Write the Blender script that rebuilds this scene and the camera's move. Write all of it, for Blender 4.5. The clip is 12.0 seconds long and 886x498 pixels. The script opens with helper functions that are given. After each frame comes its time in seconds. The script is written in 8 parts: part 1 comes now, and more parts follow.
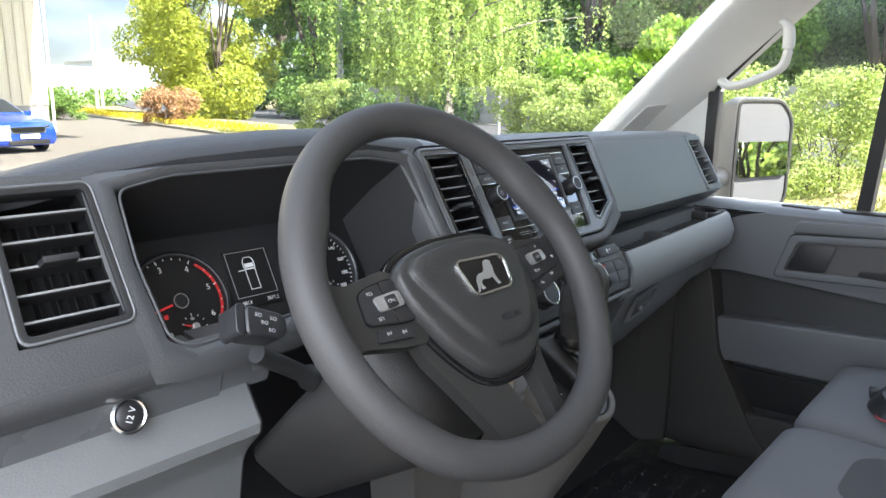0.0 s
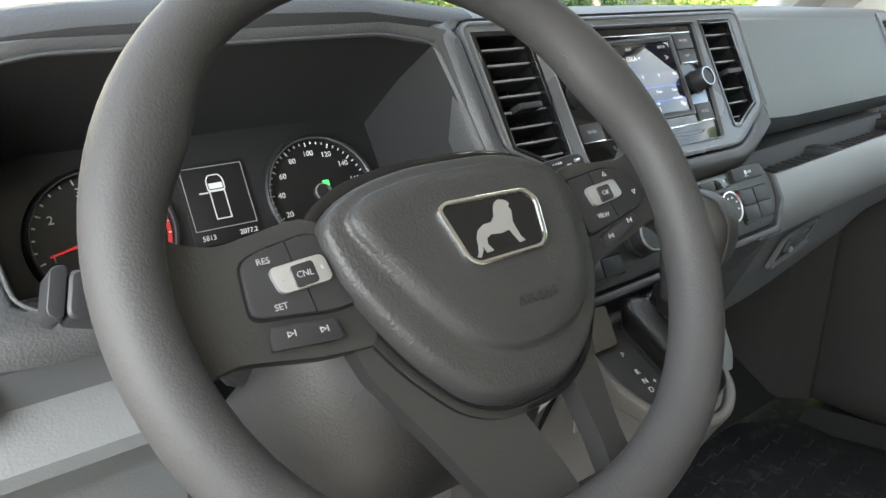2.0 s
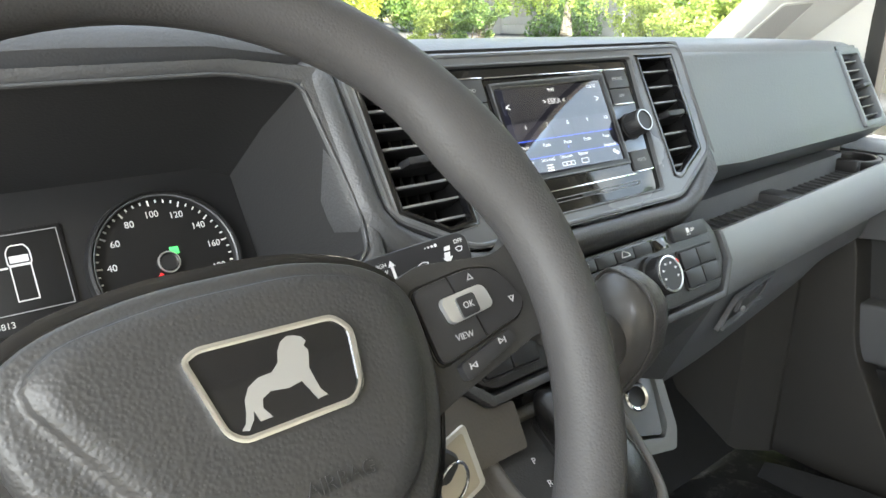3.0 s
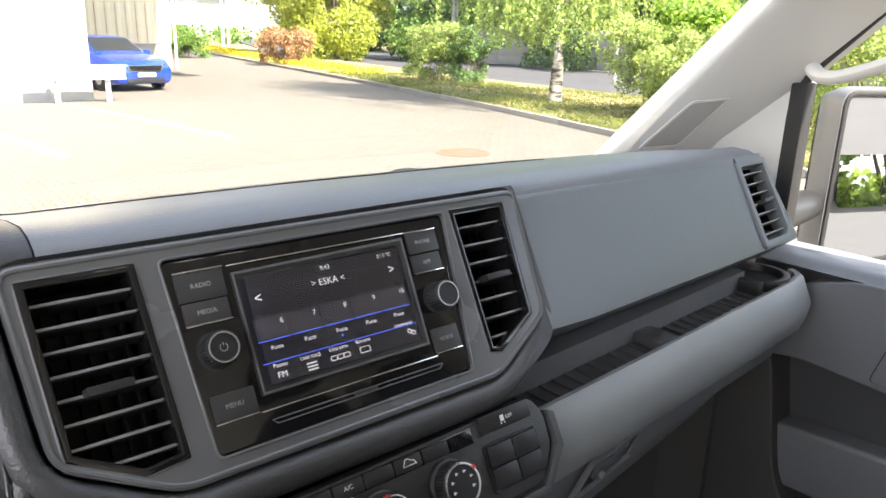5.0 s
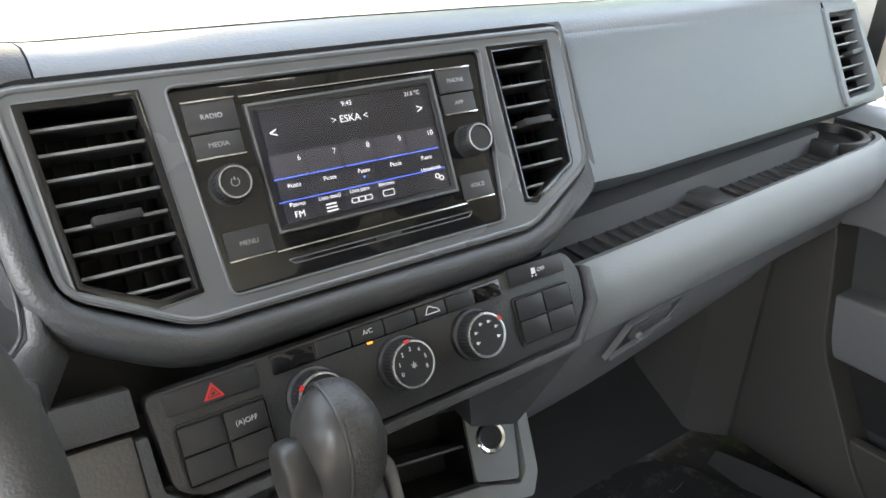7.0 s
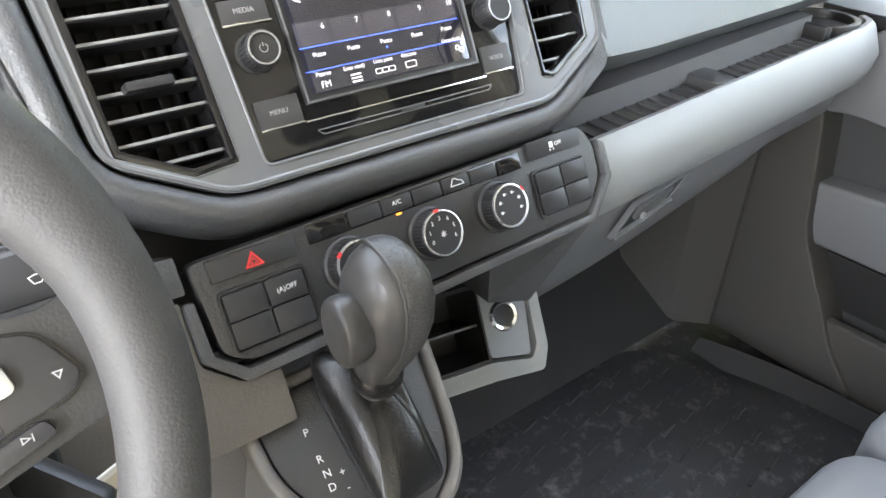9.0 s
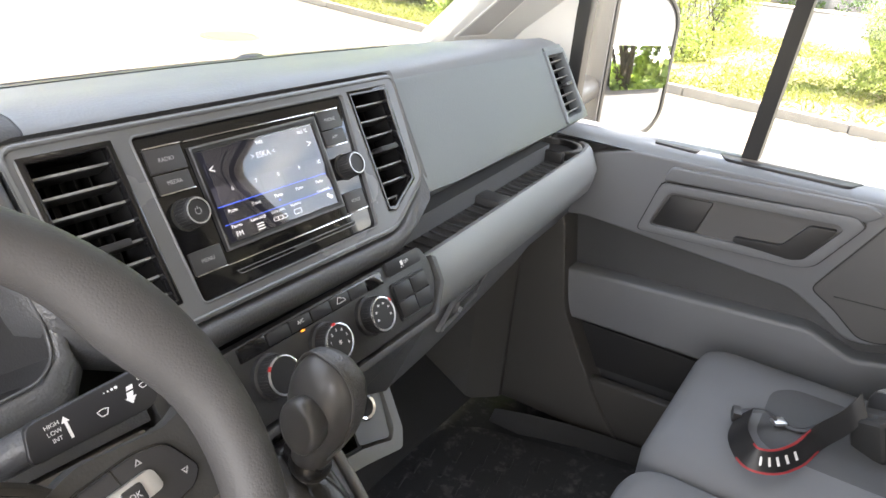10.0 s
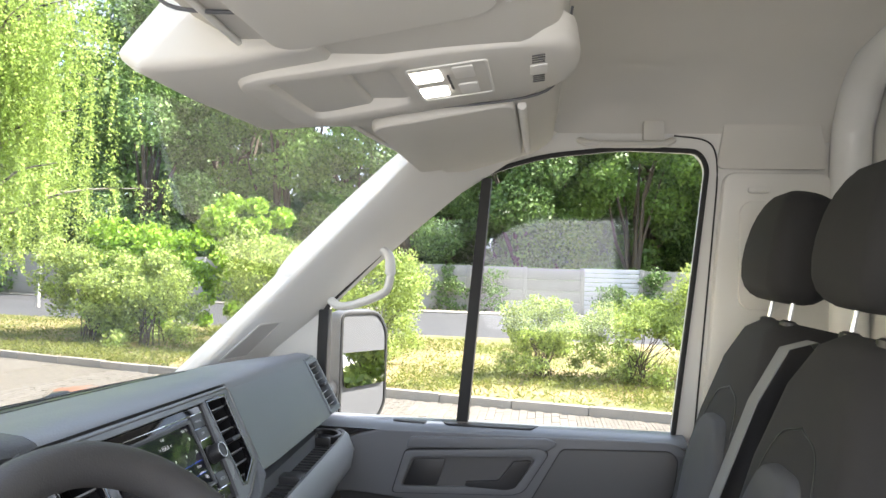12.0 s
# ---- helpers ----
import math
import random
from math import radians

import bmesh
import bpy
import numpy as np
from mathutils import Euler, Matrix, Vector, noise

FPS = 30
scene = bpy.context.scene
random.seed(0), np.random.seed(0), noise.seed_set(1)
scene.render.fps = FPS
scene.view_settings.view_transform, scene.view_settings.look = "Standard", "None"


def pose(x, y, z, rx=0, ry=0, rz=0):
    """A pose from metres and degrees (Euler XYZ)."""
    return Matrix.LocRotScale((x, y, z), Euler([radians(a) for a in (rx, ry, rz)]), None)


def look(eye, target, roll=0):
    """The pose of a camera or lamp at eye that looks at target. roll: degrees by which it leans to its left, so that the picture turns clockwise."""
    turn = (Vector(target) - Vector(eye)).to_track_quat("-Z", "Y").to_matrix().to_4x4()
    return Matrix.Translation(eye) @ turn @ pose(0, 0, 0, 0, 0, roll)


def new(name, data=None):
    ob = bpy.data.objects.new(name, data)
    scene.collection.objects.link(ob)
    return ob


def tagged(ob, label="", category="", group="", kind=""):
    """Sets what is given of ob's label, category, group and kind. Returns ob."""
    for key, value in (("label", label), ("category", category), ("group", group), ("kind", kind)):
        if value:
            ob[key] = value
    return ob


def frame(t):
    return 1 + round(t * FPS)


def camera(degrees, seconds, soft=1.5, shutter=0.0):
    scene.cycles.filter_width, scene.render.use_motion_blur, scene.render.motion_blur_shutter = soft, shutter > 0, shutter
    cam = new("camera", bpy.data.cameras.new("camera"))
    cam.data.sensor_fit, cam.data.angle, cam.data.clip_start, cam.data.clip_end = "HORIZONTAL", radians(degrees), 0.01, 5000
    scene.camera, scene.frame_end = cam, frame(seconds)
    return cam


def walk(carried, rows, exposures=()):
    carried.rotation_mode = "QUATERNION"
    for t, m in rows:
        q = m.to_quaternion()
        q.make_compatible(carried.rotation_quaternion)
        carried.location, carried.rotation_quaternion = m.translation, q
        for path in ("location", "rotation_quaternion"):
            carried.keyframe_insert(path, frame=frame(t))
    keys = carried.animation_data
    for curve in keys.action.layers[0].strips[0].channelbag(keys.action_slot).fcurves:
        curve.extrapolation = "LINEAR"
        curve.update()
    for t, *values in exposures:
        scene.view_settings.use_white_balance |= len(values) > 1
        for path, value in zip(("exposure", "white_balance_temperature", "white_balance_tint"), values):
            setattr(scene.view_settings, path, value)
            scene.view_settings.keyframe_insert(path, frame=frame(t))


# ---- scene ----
cam = camera(63.1, 12.0)
PATH = [
    (0, (-0.927, -0.659, 1.646), (0.539, 0.636, 1.227), 0.5),
    (0.5, (-0.824, -0.59, 1.658), (0.595, 0.758, 1.247), 0.1),
    (1, (-0.726, -0.551, 1.633), (0.586, 0.876, 1.139), -0.3),
    (1.5, (-0.68, -0.537, 1.603), (0.509, 0.941, 0.969), -0.7),
    (2, (-0.66, -0.536, 1.603), (0.476, 0.964, 0.927), -0.6),
    (2.5, (-0.598, -0.508, 1.605), (0.548, 0.984, 0.927), -0.2),
    (3, (-0.518, -0.479, 1.613), (0.685, 0.986, 0.975), 0.5),
    (3.5, (-0.444, -0.46, 1.641), (0.798, 0.988, 1.042), 2.4),
    (3.7, (-0.415, -0.456, 1.657), (0.832, 0.992, 1.067), 2.5),
    (5.3, (-0.256, -0.498, 1.728), (0.962, 0.982, 1.158), 1.3),
    (5.5, (-0.242, -0.497, 1.73), (0.973, 0.977, 1.139), 1.3),
    (6, (-0.232, -0.492, 1.722), (0.911, 0.988, 1.012), 1.0),
    (6.5, (-0.24, -0.491, 1.709), (0.812, 0.987, 0.867), 1.1),
    (7, (-0.24, -0.487, 1.692), (0.771, 0.975, 0.776), 1.4),
    (7.5, (-0.244, -0.484, 1.679), (0.736, 0.961, 0.703), 1.0),
    (7.7, (-0.246, -0.482, 1.672), (0.722, 0.956, 0.674), 0.6),
    (9.3, (-0.329, -0.482, 1.662), (0.742, 0.789, 0.548), 1.1),
    (9.5, (-0.369, -0.485, 1.679), (0.835, 0.704, 0.611), 2.8),
    (10, (-0.465, -0.493, 1.74), (1.103, 0.439, 0.92), 5.5),
    (10.1, (-0.495, -0.521, 1.763), (1.118, 0.38, 0.997), 4.4),
    (10.5, (-0.562, -0.519, 1.784), (1.22, 0.205, 1.234), 4.4),
    (11, (-0.647, -0.501, 1.792), (1.25, 0.036, 1.454), 3.1),
    (11.3, (-0.725, -0.5, 1.795), (1.209, -0.037, 1.582), 2.5),
    (11.5, (-0.789, -0.501, 1.806), (1.161, -0.083, 1.652), 2.5),
    (12, (-0.881, -0.485, 1.768), (1.099, -0.212, 1.831), 1.8),
]
EXPOSURES = [(0, 4.45, 6550, 12), (0.5, 4.40, 6650, 12), (1.0, 4.45, 6550, 10), (1.5, 4.7, 6950, 9), (2.0, 4.9, 7050, 8), (2.5, 5.25, 7150, 8), (3.7, 5.2, 7150, 8), (5.5, 4.35, 6950, 18), (6.0, 4.9, 7100, 14), (6.5, 5.2, 6950, 12), (7.7, 5.5, 7100, 10), (9.3, 6.15, 7100, 12), (9.5, 6.1, 7100, 12), (10.1, 5.0, 7400, 16), (10.5, 4.35, 7150, 16), (11.0, 4.25, 6900, 16), (11.5, 4.25, 6700, 16), (12, 4.3, 6650, 14)]
walk(cam, [(t, look(eye, target, roll)) for t, eye, target, roll in PATH], EXPOSURES)

# world, sun, exposure
world = bpy.data.worlds.new("world")
scene.world = world
world.use_nodes = True
wn = world.node_tree.nodes
sky = wn.new("ShaderNodeTexSky")
sky.sky_type, sky.sun_disc = "NISHITA", False
SUN_ELEV, SUN_FROM = 46.0, (0.12, -1.0)
sky.sun_elevation = radians(SUN_ELEV)
sky.sun_rotation = math.atan2(SUN_FROM[0], SUN_FROM[1])
# broken cloud over the whole sky
wtc = wn.new("ShaderNodeTexCoord")
wmap = wn.new("ShaderNodeMapping")
wmap.inputs["Scale"].default_value = (2.2, 2.2, 6.0)
cloud = wn.new("ShaderNodeTexNoise")
cloud.inputs["Scale"].default_value, cloud.inputs["Detail"].default_value, cloud.inputs["Roughness"].default_value = 1.4, 9.0, 0.55
cover = wn.new("ShaderNodeMapRange")
cover.inputs[1].default_value, cover.inputs[2].default_value, cover.inputs[4].default_value = 0.22, 0.46, 0.97
cmix = wn.new("ShaderNodeMix")
cmix.data_type = "RGBA"
tone = wn.new("ShaderNodeTexNoise")
tone.inputs["Scale"].default_value, tone.inputs["Detail"].default_value = 2.6, 8.0
shade = wn.new("ShaderNodeMix")
shade.data_type = "RGBA"
shade.inputs[6].default_value, shade.inputs[7].default_value = (0.36, 0.45, 0.60, 1), (1.15, 1.16, 1.18, 1)
spread = wn.new("ShaderNodeMapRange")
spread.inputs[1].default_value, spread.inputs[2].default_value = 0.42, 0.74
wl = world.node_tree.links
wl.new(wtc.outputs["Generated"], wmap.inputs[0])
wl.new(wmap.outputs[0], tone.inputs["Vector"])
wl.new(tone.outputs[0], spread.inputs[0])
wl.new(spread.outputs[0], shade.inputs[0])
# clouds are brighter towards the sun and greyer away from it
sunward, lit, lift = wn.new("ShaderNodeVectorMath"), wn.new("ShaderNodeMapRange"), wn.new("ShaderNodeVectorMath")
sunward.operation, lift.operation = "DOT_PRODUCT", "SCALE"
sunward.inputs[1].default_value = (0.10, -0.80, 0.60)
lit.inputs[1].default_value, lit.inputs[2].default_value, lit.inputs[3].default_value, lit.inputs[4].default_value = -0.75, 0.85, 0.22, 1.45
wl.new(wtc.outputs["Generated"], sunward.inputs[0])
wl.new(sunward.outputs["Value"], lit.inputs[0])
wl.new(shade.outputs[2], lift.inputs[0])
wl.new(lit.outputs[0], lift.inputs["Scale"])
wl.new(lift.outputs[0], cmix.inputs[7])
wl.new(wmap.outputs[0], cloud.inputs["Vector"])
wl.new(cloud.outputs[0], cover.inputs[0])
wl.new(cover.outputs[0], cmix.inputs[0])
wl.new(sky.outputs[0], cmix.inputs[6])
wl.new(cmix.outputs[2], wn["Background"].inputs[0])
wn["Background"].inputs[1].default_value = 0.15
sun_dir = Vector((*Vector(SUN_FROM).normalized() * math.cos(radians(SUN_ELEV)), math.sin(radians(SUN_ELEV))))
sun = new("sun", bpy.data.lights.new("sun", "SUN"))
sun.data.energy, sun.data.angle, sun.data.color = 1.2, radians(1.2), (1.0, 0.95, 0.87)
sun.matrix_world = look(sun_dir * 60, (0, 0, 0))

# sky light through the open driver's door
day = new("door_daylight", bpy.data.lights.new("door_daylight", "AREA"))
day.data.shape, day.data.size, day.data.size_y, day.data.energy, day.data.color = "RECTANGLE", 0.72, 0.6, 0.50, (0.93, 0.97, 1.0)
day.matrix_world = look((-1.04, -0.50, 1.76), (0.2, -0.30, 1.50))


# materials
def mat(name, color, rough=0.5, metal=0.0, grain=0.0, bump=0.0, vary=0.12, big=6.0, voronoi=False, spec=0.5, coat=0.0, stretch=None, per_object=0.0):
    """A principled surface with fine relief at `grain` cells a metre and a slow change of tone at `big` a metre."""
    m = bpy.data.materials.new(name)
    m.use_nodes = True
    nt = m.node_tree
    b = nt.nodes["Principled BSDF"]
    b.inputs["Roughness"].default_value, b.inputs["Metallic"].default_value = rough, metal
    b.inputs["Specular IOR Level"].default_value = spec
    b.inputs["Coat Weight"].default_value = coat
    tc = nt.nodes.new("ShaderNodeTexCoord")
    src = tc.outputs["Object"]
    if stretch:
        mp = nt.nodes.new("ShaderNodeMapping")
        mp.inputs["Scale"].default_value = stretch
        nt.links.new(src, mp.inputs[0])
        src = mp.outputs[0]
    c = (*color, 1.0)
    slow = nt.nodes.new("ShaderNodeTexNoise")
    slow.inputs["Scale"].default_value, slow.inputs["Detail"].default_value = big, 6.0
    nt.links.new(src, slow.inputs["Vector"])
    mix = nt.nodes.new("ShaderNodeMix")
    mix.data_type = "RGBA"
    mix.inputs[6].default_value = tuple(v * (1 - vary) for v in color) + (1,)
    mix.inputs[7].default_value = tuple(min(1, v * (1 + vary)) for v in color) + (1,)
    nt.links.new(slow.outputs[0], mix.inputs[0])
    out = mix.outputs[2]
    if per_object:
        info = nt.nodes.new("ShaderNodeObjectInfo")
        hsv = nt.nodes.new("ShaderNodeHueSaturation")
        ma = nt.nodes.new("ShaderNodeMapRange")
        ma.inputs[3].default_value, ma.inputs[4].default_value = 1 - per_object, 1 + per_object
        nt.links.new(info.outputs["Random"], ma.inputs[0])
        nt.links.new(ma.outputs[0], hsv.inputs["Value"])
        nt.links.new(out, hsv.inputs["Color"])
        out = hsv.outputs[0]
    nt.links.new(out, b.inputs["Base Color"])
    if vary:
        rr = nt.nodes.new("ShaderNodeMapRange")
        rr.inputs[3].default_value, rr.inputs[4].default_value = max(0.02, rough - 0.07), min(1, rough + 0.07)
        nt.links.new(slow.outputs[0], rr.inputs[0])
        nt.links.new(rr.outputs[0], b.inputs["Roughness"])
    if grain and bump:
        if voronoi:
            fine = nt.nodes.new("ShaderNodeTexVoronoi")
            fine.feature = "SMOOTH_F1"
            fine.inputs["Scale"].default_value = grain
        else:
            fine = nt.nodes.new("ShaderNodeTexNoise")
            fine.inputs["Scale"].default_value, fine.inputs["Detail"].default_value = grain, 4.0
        nt.links.new(src, fine.inputs["Vector"])
        bp = nt.nodes.new("ShaderNodeBump")
        bp.inputs["Strength"].default_value, bp.inputs["Distance"].default_value = bump, 0.5 / grain
        nt.links.new(fine.outputs[0], bp.inputs["Height"])
        nt.links.new(bp.outputs[0], b.inputs["Normal"])
    return m


def glow(name, color, strength):
    m = mat(name, color, 0.4, vary=0)
    b = m.node_tree.nodes["Principled BSDF"]
    b.inputs["Emission Color"].default_value = (*color, 1)
    b.inputs["Emission Strength"].default_value = strength
    return m


def pane_mat(name, tint, gloss=0.5, ior=1.5, rough=0.0):
    """Thin clear pane: lets light straight through and mirrors a little, more so at grazing angles."""
    m = bpy.data.materials.new(name)
    m.use_nodes = True
    nt = m.node_tree
    nt.nodes.remove(nt.nodes["Principled BSDF"])
    tr, gl = nt.nodes.new("ShaderNodeBsdfTransparent"), nt.nodes.new("ShaderNodeBsdfGlossy")
    tr.inputs[0].default_value = (*tint, 1)
    gl.inputs["Roughness"].default_value = rough
    fr = nt.nodes.new("ShaderNodeFresnel")
    fr.inputs[0].default_value = ior
    k = nt.nodes.new("ShaderNodeMath")
    k.operation = "MULTIPLY"
    k.inputs[1].default_value = gloss
    nt.links.new(fr.outputs[0], k.inputs[0])
    mx = nt.nodes.new("ShaderNodeMixShader")
    nt.links.new(k.outputs[0], mx.inputs[0])
    nt.links.new(tr.outputs[0], mx.inputs[1])
    nt.links.new(gl.outputs[0], mx.inputs[2])
    nt.links.new(mx.outputs[0], nt.nodes["Material Output"].inputs[0])
    return m


M_PAD = mat("dash_pad_plastic", (0.134, 0.150, 0.163), 0.42, grain=380, bump=0.20, voronoi=True, vary=0.06)
M_DARK = mat("dark_dash_plastic", (0.058, 0.059, 0.062), 0.42, grain=520, bump=0.40, voronoi=True, vary=0.10)
M_TOP = mat("dash_top_plastic", (0.145, 0.154, 0.167), 0.44, grain=380, bump=0.22, voronoi=True, vary=0.06)
M_SLAT = mat("slat_plastic", (0.22, 0.22, 0.225), 0.30, vary=0.04)
M_CARPET = mat("dark_carpet", (0.022, 0.022, 0.023), 0.95, grain=400, bump=0.6, vary=0.2)
M_BLACK = mat("black_plastic", (0.018, 0.018, 0.019), 0.42, grain=900, bump=0.15, vary=0.1)
M_TUNNEL = mat("binnacle_plastic", (0.024, 0.024, 0.025), 0.60, grain=620, bump=0.2, voronoi=True, vary=0.1, spec=0.3)
M_SATIN = mat("satin_trim_plastic", (0.110, 0.113, 0.119), 0.26, grain=1200, bump=0.06, vary=0.05)
M_PIANO = mat("gloss_black_plastic", (0.008, 0.008, 0.009), 0.06, vary=0.0, spec=0.6)
M_GREY = mat("light_grey_plastic", (0.205, 0.213, 0.218), 0.42, grain=620, bump=0.25, voronoi=True, vary=0.06)
M_MID = mat("mid_grey_plastic", (0.115, 0.118, 0.126), 0.46, grain=620, bump=0.25, voronoi=True, vary=0.07)
M_WHEEL = mat("wheel_leatherette", (0.047, 0.046, 0.047), 0.56, grain=760, bump=0.30, voronoi=True, vary=0.08, spec=0.35)
M_SPOKE = mat("spoke_plastic", (0.026, 0.0255, 0.025), 0.48, grain=700, bump=0.2, voronoi=True, vary=0.08, spec=0.4)
M_AIRBAG = mat("airbag_cover", (0.027, 0.0265, 0.0265), 0.50, grain=620, bump=0.35, voronoi=True, vary=0.08)
M_COLUMN = mat("column_cover_plastic", (0.020, 0.019, 0.018), 0.5, grain=620, bump=0.25, voronoi=True, vary=0.08)
M_CONS = mat("console_plastic", (0.108, 0.100, 0.092), 0.48, grain=420, bump=0.25, voronoi=True, vary=0.07)
M_SOCKET = mat("smooth_grey_plastic", (0.20, 0.215, 0.235), 0.32, vary=0.04)
M_KNOB = mat("knob_plastic", (0.048, 0.046, 0.045), 0.34, grain=1500, bump=0.05, vary=0.06)
M_GRIP = mat("grip_leather", (0.044, 0.042, 0.041), 0.42, grain=520, bump=0.5, voronoi=True, vary=0.06)
M_BUTTON = mat("button_plastic", (0.020, 0.020, 0.022), 0.42, grain=1500, bump=0.05, vary=0.05)
M_DIALRING = mat("brushed_chrome", (0.80, 0.81, 0.82), 0.28, 0.9, vary=0.03)
M_CHROME = mat("chrome", (0.78, 0.79, 0.8), 0.14, 1.0, vary=0.03)
M_SILVER = mat("silver_satin", (0.55, 0.56, 0.57), 0.3, 0.8, vary=0.04)
M_WHITE_INK = mat("white_print", (0.75, 0.75, 0.75), 0.6, vary=0)
M_GREY_INK = mat("grey_print", (0.33, 0.33, 0.34), 0.6, vary=0)
M_STRAPRED = mat("red_webbing", (0.30, 0.03, 0.035), 0.7, vary=0.05)
M_RED = mat("red_print", (0.6, 0.035, 0.035), 0.5, vary=0)
M_ORANGE = glow("amber_light", (1.0, 0.35, 0.05), 0.04)
M_GREEN = glow("green_light", (0.05, 0.7, 0.15), 0.05)
M_GLOWRED = glow("red_light", (0.62, 0.03, 0.035), 0.015)
M_SEAT = mat("seat_fabric_dark", (0.019, 0.019, 0.020), 0.9, grain=700, bump=0.7, vary=0.2, big=14)
M_SEAT_GREY = mat("seat_fabric_grey", (0.064, 0.067, 0.072), 0.9, grain=600, bump=0.8, vary=0.12, big=14)
M_CUSH = mat("seat_cushion_fabric", (0.125, 0.130, 0.139), 0.85, grain=900, bump=0.55, vary=0.14, big=9)
# sill plastic: paler and bluer than the lining to mimic sky sheen
M_SILL = mat("sky_sheen_sill_plastic", (0.17, 0.185, 0.205), 0.30, grain=620, bump=0.15, voronoi=True, vary=0.06)
M_LEATHER = mat("black_leather", (0.0085, 0.008, 0.008), 0.30, grain=600, bump=0.22, voronoi=True, vary=0.15, big=30)
M_LINER = mat("headliner_fabric", (0.58, 0.565, 0.52), 0.92, grain=1200, bump=0.25, vary=0.05)
M_TRIM = mat("pale_pillar_plastic", (0.66, 0.65, 0.615), 0.6, grain=600, bump=0.15, vary=0.03)
M_STEEL = mat("white_painted_steel", (0.72, 0.72, 0.69), 0.32, vary=0.03, coat=0.3)
M_RUBBER = mat("black_rubber", (0.012, 0.012, 0.012), 0.65, grain=600, bump=0.2, vary=0.15)
M_LINING = mat("footwell_lining_plastic", (0.052, 0.049, 0.046), 0.55, grain=620, bump=0.25, voronoi=True, vary=0.1)
M_MAT = mat("rubber_floor_mat", (0.026, 0.027, 0.030), 0.55, grain=300, bump=0.5, vary=0.35, big=5)
M_GLASS = pane_mat("window_glass", (0.93, 0.96, 0.94), 1.0, 1.65)
M_PANEL = mat("climate_panel_plastic", (0.034, 0.034, 0.035), 0.40, grain=600, bump=0.35, voronoi=True, vary=0.08)
M_DOOR = mat("door_lining_plastic", (0.140, 0.145, 0.154), 0.46, grain=620, bump=0.25, voronoi=True, vary=0.07)
M_ARMREST = mat("armrest_panel_plastic", (0.088, 0.086, 0.086), 0.55, grain=620, bump=0.25, voronoi=True, vary=0.08)
M_SIDEGLASS = pane_mat("door_glass", (0.94, 0.97, 0.95), 1.0, 1.45)
M_HOOD = mat("instrument_hood_plastic", (0.040, 0.041, 0.044), 0.50, grain=520, bump=0.35, voronoi=True, vary=0.08)
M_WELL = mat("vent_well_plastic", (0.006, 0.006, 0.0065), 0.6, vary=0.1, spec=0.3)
M_RADIOKEY = mat("radio_key_plastic", (0.040, 0.040, 0.042), 0.38, grain=1500, bump=0.05, vary=0.05)
M_KNEE = mat("knee_panel_plastic", (0.158, 0.163, 0.167), 0.45, grain=520, bump=0.25, voronoi=True, vary=0.06)
M_SCRGLASS = pane_mat("screen_glass", (0.97, 0.97, 0.97), 1.0, 2.0)
M_MIRROR = mat("mirror_glass", (0.82, 0.84, 0.86), 0.015, 1.0, vary=0)
M_BELT = mat("grey_belt_webbing", (0.17, 0.175, 0.18), 0.75, grain=1500, bump=0.4, vary=0.06)
M_PAPER = mat("paper_tag", (0.55, 0.50, 0.40), 0.8, vary=0.1, big=40)
M_LAMP = glow("lamp_lens", (1.0, 0.97, 0.9), 0.35)
M_SCREEN = mat("lcd_off", (0.004, 0.005, 0.008), 0.12, vary=0, spec=0.5)


# building helpers
def rootof(name, label, category, group="", at=(0, 0, 0)):
    ob = new(name)
    ob.empty_display_size = 0.05
    ob.matrix_basis = Matrix.Translation(at)
    return tagged(ob, label, category, group)


def mesh_of(name, bm, material, smooth=35.0):
    bmesh.ops.recalc_face_normals(bm, faces=bm.faces)
    me = bpy.data.meshes.new(name)
    bm.to_mesh(me)
    bm.free()
    me.materials.append(material)
    if smooth:
        me.polygons.foreach_set("use_smooth", [True] * len(me.polygons))
        me.set_sharp_from_angle(angle=radians(smooth))
    return me


def part(name, bm, material, parent=None, label="", smooth=35.0):
    """Link a bmesh, made in world axes, as one mesh object under a thing or a part."""
    ob = new(name, mesh_of(name, bm, material, smooth))
    if parent is not None:
        ob.parent = parent
        if parent.type == "EMPTY":
            ob.matrix_parent_inverse = parent.matrix_basis.inverted()
    return tagged(ob, label)


def setting(name, bm, material, label, category, smooth=35.0):
    return tagged(part(name, bm, material, None, label, smooth), "", category, "", "structure")


def faced(ob, towards):
    """Turn an open sheet so that its front looks the given way."""
    if ob.data.polygons[0].normal.dot(Vector(towards)) < 0:
        ob.data.flip_normals()
    return ob


def bevelled(bm, width, segments=2, angle=30):
    es = [e for e in bm.edges if len(e.link_faces) == 2 and e.calc_face_angle(0) > radians(angle)]
    if width > 0 and es:
        bmesh.ops.bevel(bm, geom=es, offset=width, segments=segments, profile=0.6, affect="EDGES", clamp_overlap=True)
    return bm


def box(x0, x1, y0, y1, z0, z1, bev=0.0, m=None, segments=2):
    bm = bmesh.new()
    bmesh.ops.create_cube(bm, size=1.0)
    for v in bm.verts:
        v.co = Vector(((x0 + x1) / 2 + v.co.x * (x1 - x0), (y0 + y1) / 2 + v.co.y * (y1 - y0), (z0 + z1) / 2 + v.co.z * (z1 - z0)))
    bevelled(bm, bev, segments)
    if m is not None:
        bm.transform(m)
    return bm


